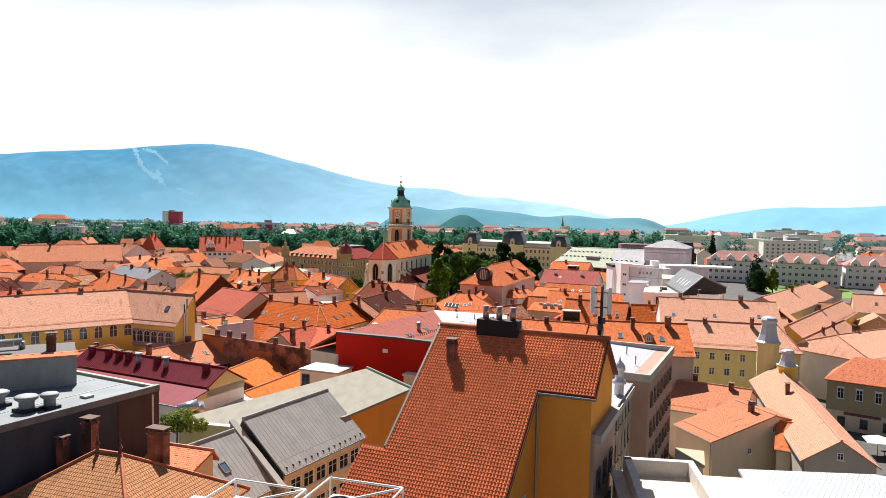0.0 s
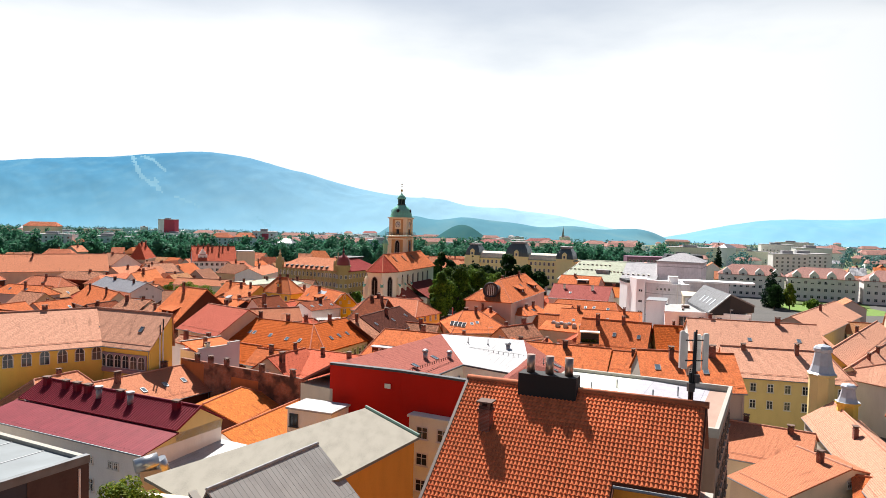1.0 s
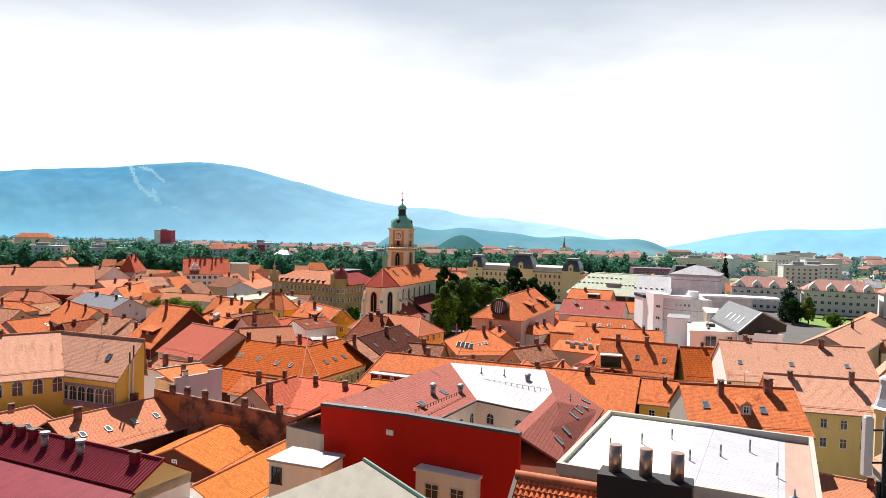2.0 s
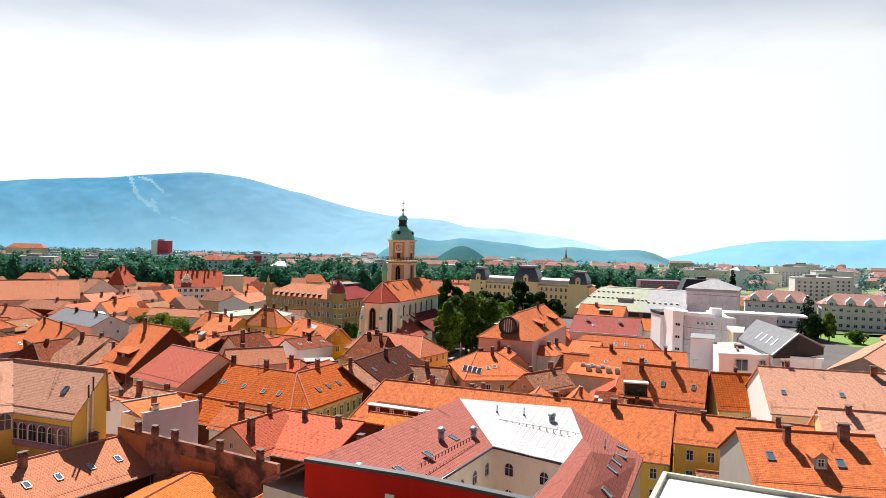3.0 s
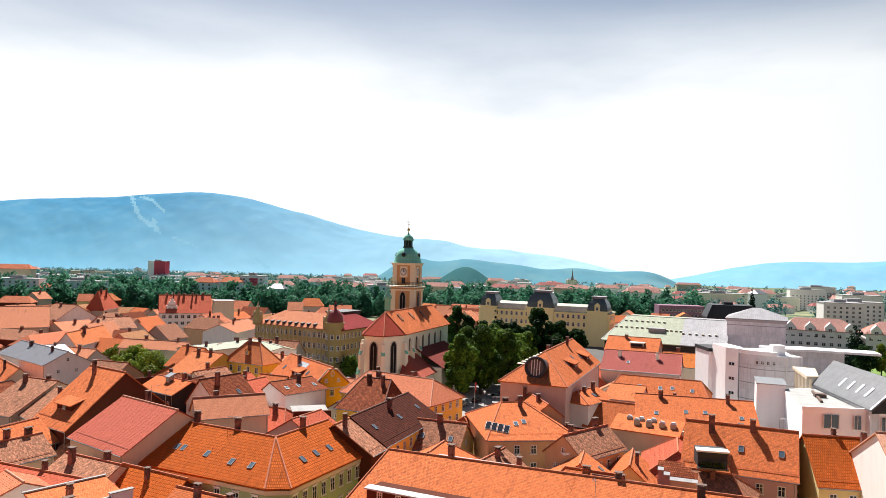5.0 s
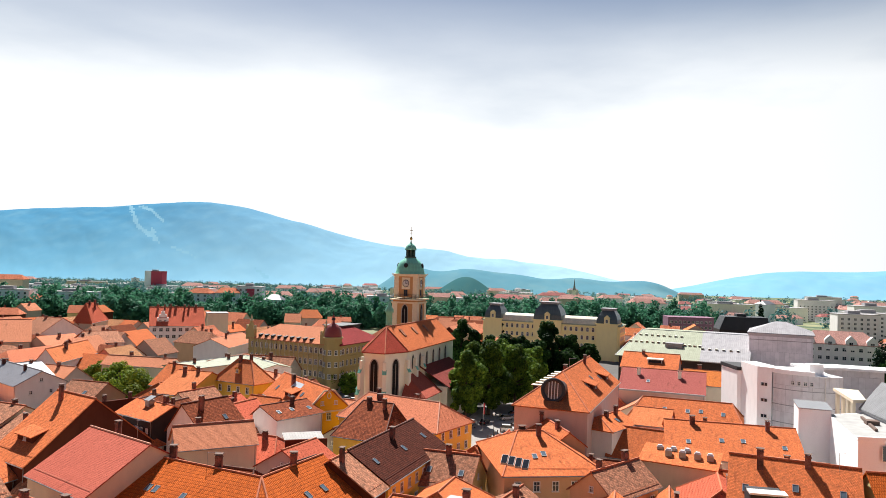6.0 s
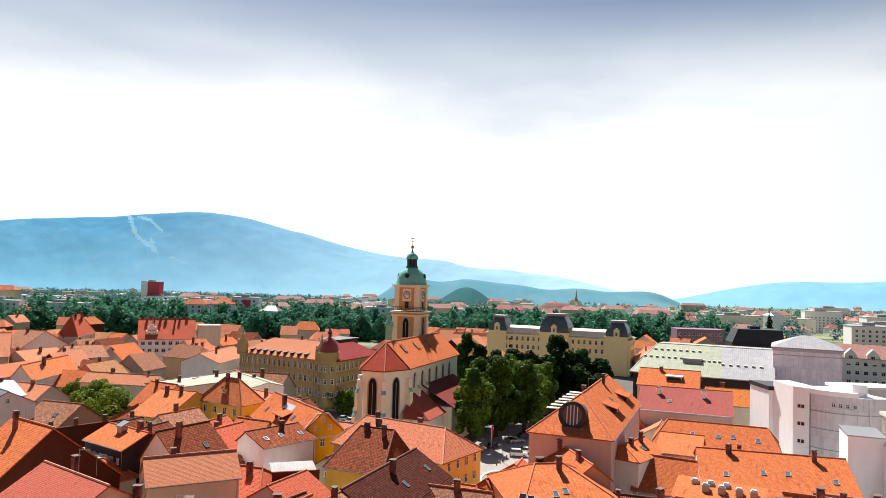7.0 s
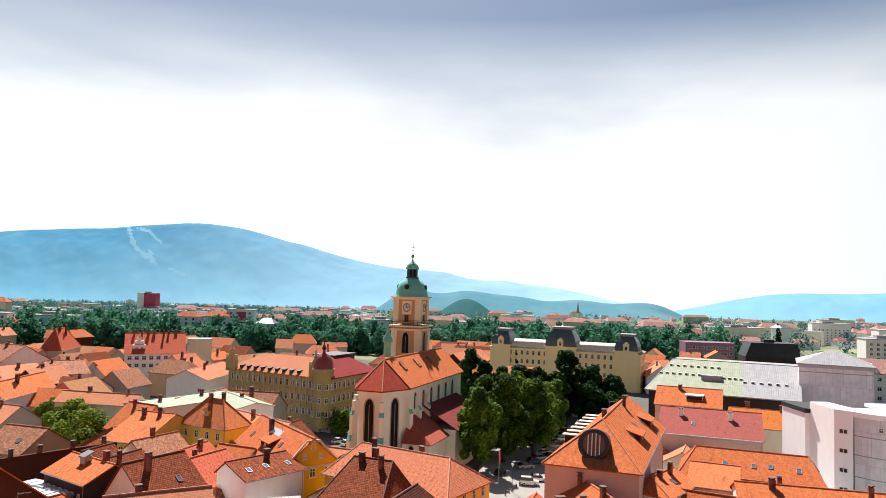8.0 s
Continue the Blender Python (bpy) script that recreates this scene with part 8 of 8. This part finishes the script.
cr = thing("low_roof", -23.5, 106, 0, -30, "low pale corrugated sheet roof in the yard", "shed")
part("wall", Geo().box(-4.0, 3.4, -8.0, 4.2, 0, 9.6), WALL["grey"], cr)
part("roof", Geo().slab([[(-4.2, -8.3, 9.6), (3.6, -8.3, 9.6), (3.6, 4.5, 10.2), (-4.2, 4.5, 10.2)]], 0.15), ROOF["whitemetal"], cr)
# white box with small windows behind the workshop
wb = thing("roof_annex", -9.2, 108.2, 0, -24, "white flat-roofed annex with dark window", "building")
part("wall", Geo().box(-3.2, 3.2, -2.2, 2.4, 0, 15.2), WALL["white"], wb)
part("roof", Geo().box(-3.4, 3.4, -2.4, 2.6, 15.2, 15.45), ROOF["whitemetal"], wb)
window(wb, -2.2, -2.22, 13.0, 0, "dark")
duct = thing("roof_duct", -23.0, 86.6, 14.6, 30, "shiny bent sheet metal duct on roof", "duct")
part("pipe", Geo().tube((-1.6, 0, 0.5), (0.6, 0, 0.9), 0.75, 14).tube((0.6, 0, 0.9), (1.3, 0, -0.6), 0.75, 14, 0.6), plain_mat("duct_bright_zinc", (0.55, 0.56, 0.57), 0.3, 0.8), duct)
part("stand", Geo().box(-1.2, 0.9, -0.6, 0.6, -14, 0.1), WALL["grey"], duct)

# ---------------------------------------------------------------- lane and market at the right
def turret(x, y, z, top, r, label, base):
    t = thing("turret", x, y, 0, 0, label, "turret")
    part("shaft", Geo().lathe([(r, 0), (r, z), (r + 0.3, z + 0.15), (r + 0.3, z + 0.5)], 8), base, t)
    h = top - z
    part("roof", Geo().lathe([(r + 0.35, z + 0.5), (r * 1.0, z + h * 0.14), (r * 0.80, z + h * 0.35), (r * 0.62, z + h * 0.74), (r * 0.74, z + h * 0.77), (r * 0.74, z + h * 0.86), (r * 0.6, z + h * 0.93), (0, top)], 8),
         plain_mat("turret_silver_zinc", (0.50, 0.54, 0.60), 0.4, 0.2, 0.15), t, "silver-blue zinc turret roof")


turret(71.1, 129.3, 15.8, 21.2, 2.0, "corner turret with silver-blue zinc roof", WALL["paleyellow"])
turret(70.4, 121.0, 13.2, 16.6, 1.5, "small yellow corner turret with silver lantern roof", WALL["yellow"])
shop, L = along("shop_house", (82.9, 129.3), (98.4, 116.6), "dark shop house with white windows and rose tile roof", "house")
part("wall", Geo().box(0, L, 0, 9, 3.6, 9.4), WALL["stone"], shop)
part("shop_front", Geo().box(0.02, L - 0.02, 0.05, 9, 0, 3.6), WALL["cream"], shop, "pale shop front")
part("roof", Geo().slab([[(-0.5, -0.5, 9.3), (L + 0.5, -0.5, 9.3), (L - 4, 4.5, 13.4), (4, 4.5, 13.4)], [(L + 0.5, 9.5, 9.3), (-0.5, 9.5, 9.3), (4, 4.5, 13.4), (L - 4, 4.5, 13.4)],
                         [(-0.5, 9.5, 9.3), (-0.5, -0.5, 9.3), (4, 4.5, 13.4)], [(L + 0.5, -0.5, 9.3), (L + 0.5, 9.5, 9.3), (L - 4, 4.5, 13.4)]], 0.2), ROOF["salmon2"], shop)
window_row(shop, 0.8, L - 0.8, 0, 6.0, 2.9, kind="tall")
window_row(shop, 0.8, 8.4, 0, 6.0, 2.4, -90, "tall")
window_row(shop, 0.8, 8.4, 0, 1.2, 2.4, -90, "dark")
window_row(shop, 0.8, L - 0.8, 0.03, 0.9, 3.4, kind="dark")
part("sign_board", Geo().box(3, 9, -0.1, 0.03, 3.0, 3.5), plain_mat("sign_wine", (0.18, 0.05, 0.06), 0.6), shop, "dark red sign board")
for k in range(2):
    tent = thing("market_umbrella", 82.5 + 3.6 * k, 113.4 - 1.4 * k, 0, -20, "square white market umbrella on a pole", "umbrella", "market umbrellas")
    part("canopy", Geo().prism([(-2, -2), (2, -2), (2, 2), (-2, 2)], 2.6, 3.5, [(-0.1, -0.1), (0.1, -0.1), (0.1, 0.1), (-0.1, 0.1)]), plain_mat("umbrella_white_cloth", (0.78, 0.75, 0.68), 0.9, 0, 0.1), tent)
    part("pole", Geo().tube((0, 0, 0), (0, 0, 3.4), 0.06), ZINC, tent)
    part("table", Geo().lathe([(0.0, 0.75), (0.6, 0.75), (0.6, 0.70), (0.05, 0.68), (0.05, 0.05), (0.35, 0.0)][::-1], 12, pose(1.2, 0.6, 0)), DARKFRAME, tent)
for k in range(5):
    pt = thing("planter", 41.5 + 0.9 * k, 105.5 + 0.9 * (k % 2), 0, 15 * k, "round planter with leafy green shrub", "planter", "planters in the lane")
    part("tub", Geo().lathe([(0.4, 0), (0.55, 0.7), (0.5, 0.7), (0.45, 0.6), (0, 0.6)], 12), CAP, pt)
    part("shrub", leaves_mesh("shrub", *leaf_cloud(random.Random(70 + k), [(0, 0, 1.3, 0.7), (0.2, 0.1, 2.0, 0.5)], 260, 0.18), LEAF_LIGHT), None, pt)
cb = thing("flat_annex", 42.5, 92, 0, -22, "low cream annex with flat roof", "building")
part("wall", Geo().box(-2.6, 0.8, -3, 3, 0, 7.0), WALL["cream"], cb)
part("roof", Geo().box(-2.8, 1.0, -3.2, 3.2, 7.0, 7.25), plain_mat("annex_cream_sheet", (0.42, 0.36, 0.25), 0.8), cb)

# ---------------------------------------------------------------- near roof edge: steel frames with air units, creeper
for k in range(2):
    tf, L = along("roof_frame", (-5.2 + 4.2 * k, 28.6 + 0.2 * k), (-1.9 + 4.2 * k, 27.4 + 0.2 * k), "white steel roof frame round air units", "frame", 26.9, "steel roof frames")
    g = Geo()
    for z in (0.0, 1.1):
        for p, q in (((0, -2), (L, -2)), ((L, -2), (L, 2)), ((L, 2), (0, 2)), ((0, 2), (0, -2)), ((0, -2), (L, 2))):
            g.tube((*p, z), (*q, z), 0.05, 6)
    for p in ((0, -2), (L, -2), (L, 2), (0, 2), (0, 0), (L, 0)):
        g.tube((*p, -0.6), (*p, 1.1), 0.05, 6)
    part("truss", g, FRAME, tf)
    for j in range(2):
        u = part("air_unit", Geo().box(0.5 + 1.5 * j, 1.7 + 1.5 * j, -1.4, 1.3, -0.5, 0.7), plain_mat("air_unit_grey", (0.55, 0.55, 0.55), 0.5), tf, "grey air conditioning unit")
        for yy in (-0.75, 0.6):
            part("fan", Geo().lathe([(0.0, 0.02), (0.18, 0.03), (0.18, 0.0), (0.45, 0.0), (0.45, 0.06), (0.5, 0.06), (0.5, 0.0)][::-1], 16, pose(1.1 + 1.5 * j, yy, 0.71)), DARKFRAME, u)
    
nb = thing("near_block", -1.2, 22, 0, -20, "plain concrete block under the roof frames", "building")
part("wall", Geo().box(-9, 9, -8, 8.0, 0, 26.1), WALL["concrete"], nb)
part("roof", Geo().box(-9.2, 9.2, -8.2, 8.2, 26.1, 26.32), ROOF["greymetal"], nb)
bush = thing("roof_shrub", -19.5, 69.5, 18.0, 0, "leafy green shrub growing beside a roof", "shrub")
part("stem", Geo().tube((0, 0, -2), (0.1, 0, 0.8), 0.08), BARK, bush)
part("leaves", leaves_mesh("leaves", *leaf_cloud(random.Random(44), [(0, 0, 0.6, 1.0), (1.2, 0.6, 0.3, 0.8), (-1.0, 0.9, 0.5, 0.9), (0.3, 1.4, 0.8, 0.9), (2.0, 1.2, 0, 0.7)], 1500, 0.17), LEAF_LIGHT), None, bush)

# ---------------------------------------------------------------- the square: parked cars, flag, kerbs, lamp
PAVE = thing("pavement", 0, 0, kind="structure", label="pale stone paved square")
part("paving", Geo().prism([(8, 246), (22, 240), (36, 268), (48, 300), (60, 345), (44, 352), (26, 320), (14, 285)], -0.3, 0.05), plaster_mat("paving_pale", (0.30, 0.28, 0.26), 0.6), PAVE)
KERB = thing("kerb", 17.5, 258, 0.05, -20, "low pale stone planting kerb on the square", "kerb")
part("stone", Geo().lathe([(2.6, 0), (2.6, 0.25), (2.2, 0.25), (2.2, 0.0)], 20, pose(0, 0, 0) @ Matrix.Diagonal((1, 2.2, 1, 1))), WALL["chalk"], KERB)
part("bed", Geo().lathe([(2.2, 0.1), (0, 0.18)], 20, Matrix.Diagonal((1, 2.2, 1, 1))), plain_mat("bed_gravel", (0.24, 0.22, 0.18), 0.95, 0, 0.4, 3), KERB)
TYRE, RIM = plain_mat("tyre_rubber", (0.02, 0.02, 0.02), 0.9), plain_mat("wheel_rim", (0.4, 0.4, 0.42), 0.35, 0.8)
CARGLASS = glass_mat("car_glass", (0.012, 0.015, 0.018), 0.05)
LAMP_R, LAMP_W = plain_mat("tail_light", (0.35, 0.01, 0.01), 0.3), plain_mat("headlight", (0.75, 0.75, 0.72), 0.2)
PAINT = {k: plain_mat("car_paint_" + k, c, 0.28, 0.2, 0.05) for k, c in {"white": (0.75, 0.75, 0.74), "silver": (0.40, 0.41, 0.43), "black": (0.02, 0.02, 0.025),
                                                                        "blue": (0.03, 0.07, 0.16), "grey": (0.14, 0.15, 0.16), "red": (0.30, 0.02, 0.02)}.items()}


def extrude(profile, y0, y1, inset=0.0):
    """A side outline (x, z) drawn out across y, drawn in a little at the top."""
    g = Geo()
    zt = max(p[1] for p in profile)
    zb = min(p[1] for p in profile)
    yy = lambda z, y: y * (1 - inset * (z - zb) / max(zt - zb, 0.01))
    a = [(x, yy(z, y0), z) for x, z in profile]
    b = [(x, yy(z, y1), z) for x, z in profile]
    g.face(a), g.face(b[::-1])
    for i in range(len(a)):
        j = (i + 1) % len(a)
        g.face([a[j], a[i], b[i], b[j]])
    return g


def car(x, y, rz, paint, tall=False):
    c = thing("car", x, y, 0.05, rz, f"parked {paint} " + ("off-road car with upright tail" if tall else "hatchback car on the square"), "car", "parked cars")
    if tall:
        body = [(-2.0, 0.35), (2.0, 0.35), (2.05, 0.8), (1.95, 1.05), (0.95, 1.12), (-2.0, 1.12), (-2.05, 0.6)]
        cab = [(0.95, 1.1), (0.45, 1.78), (-1.85, 1.82), (-2.0, 1.1)]
    else:
        body = [(-2.0, 0.3), (2.0, 0.3), (2.1, 0.6), (1.95, 0.82), (1.0, 0.93), (-1.6, 0.95), (-2.05, 0.85), (-2.1, 0.5)]
        cab = [(1.0, 0.92), (0.2, 1.42), (-1.2, 1.45), (-1.95, 0.94)]
    part("body", extrude(body, -0.86, 0.86, 0.05), PAINT[paint], c)
    part("window", extrude(cab, -0.78, 0.78, 0.16), CARGLASS, c)
    zt = max(p[1] for p in cab)
    part("roof", Geo().box(cab[2][0] + 0.08, cab[1][0] - 0.05, -0.66, 0.66, zt - 0.04, zt + 0.03), PAINT[paint], c)
    for sx in (-1.25, 1.25):
        for sy in (-0.82, 0.82):
            w = part("wheel", Geo().lathe([(0.0, -0.1), (0.32, -0.1), (0.32, 0.1), (0.0, 0.1)], 14, pose(sx, sy, 0.32, 90)), TYRE, c)
            part("rim", Geo().lathe([(0.19, -0.115), (0.19, 0.115), (0.0, 0.12)], 10, pose(sx, sy, 0.32, 90)), RIM, w)
    for sy in (-0.62, 0.62):
        part("headlight", Geo().box(1.96, 2.08, sy - 0.18, sy + 0.18, 0.6, 0.76), LAMP_W, c)
        part("tail_light", Geo().box(-2.1, -1.98, sy - 0.14, sy + 0.14, 0.65, 0.85), LAMP_R, c)
    return c


for x, y, rz, p, tall in ((26.0, 276.8, -8, "white", True), (28.6, 280.2, -8, "white", False), (35.3, 306.7, 20, "silver", False), (37.2, 310.4, 20, "grey", False), (38.9, 314.4, 20, "silver", False),
                          (41.0, 318.6, 20, "black", False), (43.2, 324.0, 20, "white", False), (45.4, 329.4, 20, "silver", False), (30.8, 296.8, 20, "blue", False), (32.6, 300.4, 20, "silver", False),
                          (20.7, 285.5, 65, "black", False), (16.2, 279.4, 65, "grey", False), (27.6, 291.6, 20, "silver", False), (12.4, 262.6, 70, "grey", False), (10.8, 256.8, 70, "black", False),
                          (-19, 316, 40, "silver", False), (-16.4, 313.4, 40, "white", False), (47.5, 334.5, 20, "red", False), (36, 302.4, 20, "black", False)):
    car(x, y, rz, p, tall)
fp = thing("flagpole", 19.2, 276.4, 0.05, 30, "white flagpole with hanging red flag", "flag")
part("pole", Geo().tube((0, 0, 0), (0, 0, 7.6), 0.06, 8, 0.04), FRAME, fp)
part("flag", Geo().slab([[(0.05, 0, 4.6), (0.55, 0.15, 4.4), (0.6, 0.1, 7.2), (0.05, 0, 7.4)]], 0.03), plain_mat("flag_red", (0.45, 0.02, 0.02), 0.8), fp, "red cloth flag")
for k in range(9):
    bo = thing("bollard", 19.6 + 1.05 * k, 268.6 + 1.9 * k, 0.05, 0, "short pale stone bollard on the square", "bollard", "bollards on the square")
    part("post", Geo().lathe([(0.16, 0), (0.14, 0.7), (0.17, 0.75), (0.12, 0.9), (0, 0.95)], 10), CAP, bo)
for x, y in ((21.4, 271.5), (12.6, 252.5)):
    lp = thing("street_lamp", x, y, 0.05, 0, "slim dark street lamp post on the square", "lamp", "street lamps")
    part("post", Geo().tube((0, 0, 0), (0, 0, 5.2), 0.08, 8, 0.05).tube((0, 0, 0), (0, 0, 0.6), 0.14, 8), DARKFRAME, lp)
    part("lantern", Geo().lathe([(0.12, 5.2), (0.3, 5.7), (0.34, 5.75), (0.05, 6.0)], 8), FRAME, lp)
# lawn beyond the apartment rows
lawn = thing("lawn", 0, 0, kind="structure", label="mown green lawn in front of apartments")
part("grass", Geo().prism([(196, 378), (236, 362), (246, 380), (206, 396)], -0.2, 0.06), plain_mat("lawn_grass", (0.11, 0.17, 0.03), 0.95, 0, 0.5, 0.4), lawn)
# ornate gable and blank side block of the house by the river
gg, L = along("street_gable", (-116.2, 426.6), (-110.4, 428.7), "ornate red and white stepped gable with finial", "gable")
part("wall", Geo().prism([(0.6, -0.5), (L - 0.6, -0.5), (L - 0.6, 2.5), (0.6, 2.5)], 0, 15.6).box(1.5, L - 1.5, -0.5, 1.5, 15.6, 17.2).box(2.3, L - 2.3, -0.5, 1.0, 17.2, 18.4), WALL["white"], gg)
for z, e in ((12.2, 0.4), (15.5, 1.2)):
    part("moulding", Geo().box(e, L - e, -0.7, -0.45, z, z + 0.35), WALL["mauve"], gg)
part("finial", Geo().lathe([(0.3, 18.4), (0.4, 18.8), (0.1, 19.2), (0.05, 20.2)], 8, pose(L / 2, 0, 0)), WALL["mauve"], gg, "dull red trim and finial")
for z in (13.0, 9.6):
    window_row(gg, 1.0, L - 1.0, -0.52, z, 1.8, kind="plain")
bk, L = along("blank_block", (-96.3, 439.4), (-87.3, 442.8), "blank cream side block with flat top", "building")
part("wall", Geo().box(0, L, 0, 9, 0, 17.2), WALL["cream"], bk)
part("roof", Geo().box(-0.2, L + 0.2, -0.2, 9.2, 17.2, 17.5), FAR_FLAT, bk)
# television aerials on the ridges
def aerial(x, y, z, h, turn):
    a = thing("roof_aerial", x, y, z, turn, "thin grey television aerial on roof ridge", "aerial", "roof aerials")
    g = Geo().tube((0, 0, -0.4), (0, 0, h), 0.03, 5).tube((-0.1, 0, h - 0.15), (1.3, 0, h - 0.15), 0.02, 4)
    for k in range(6):
        g.tube((0.1 + 0.22 * k, -0.4 + 0.03 * k, h - 0.15), (0.1 + 0.22 * k, 0.4 - 0.03 * k, h - 0.15), 0.014, 4)
    part("mast", g, ZINC, a)


for x, y, z, h, turn in ((-43.0, 199.3, 16.5, 2.6, 30), (-40.2, 197.9, 16.5, 2.2, 70), (-28, 190.4, 14.2, 2.0, 10), (20, 167.4, 14.8, 2.4, 40), (60, 189.2, 15.4, 2.2, 20), (-49.5, 153.1, 21.2, 2.2, 60),
                         (46, 122.0, 20.8, 2.0, 30), (75, 171.8, 19.0, 2.4, 50), (34, 244.2, 21.3, 2.2, 0), (-24.5, 256.6, 14.8, 2.0, 20), (22, 159.0, 14.6, 1.8, 80), (-58.5, 216.2, 19.4, 2.0, 20)):
    aerial(x, y, z, h, turn)
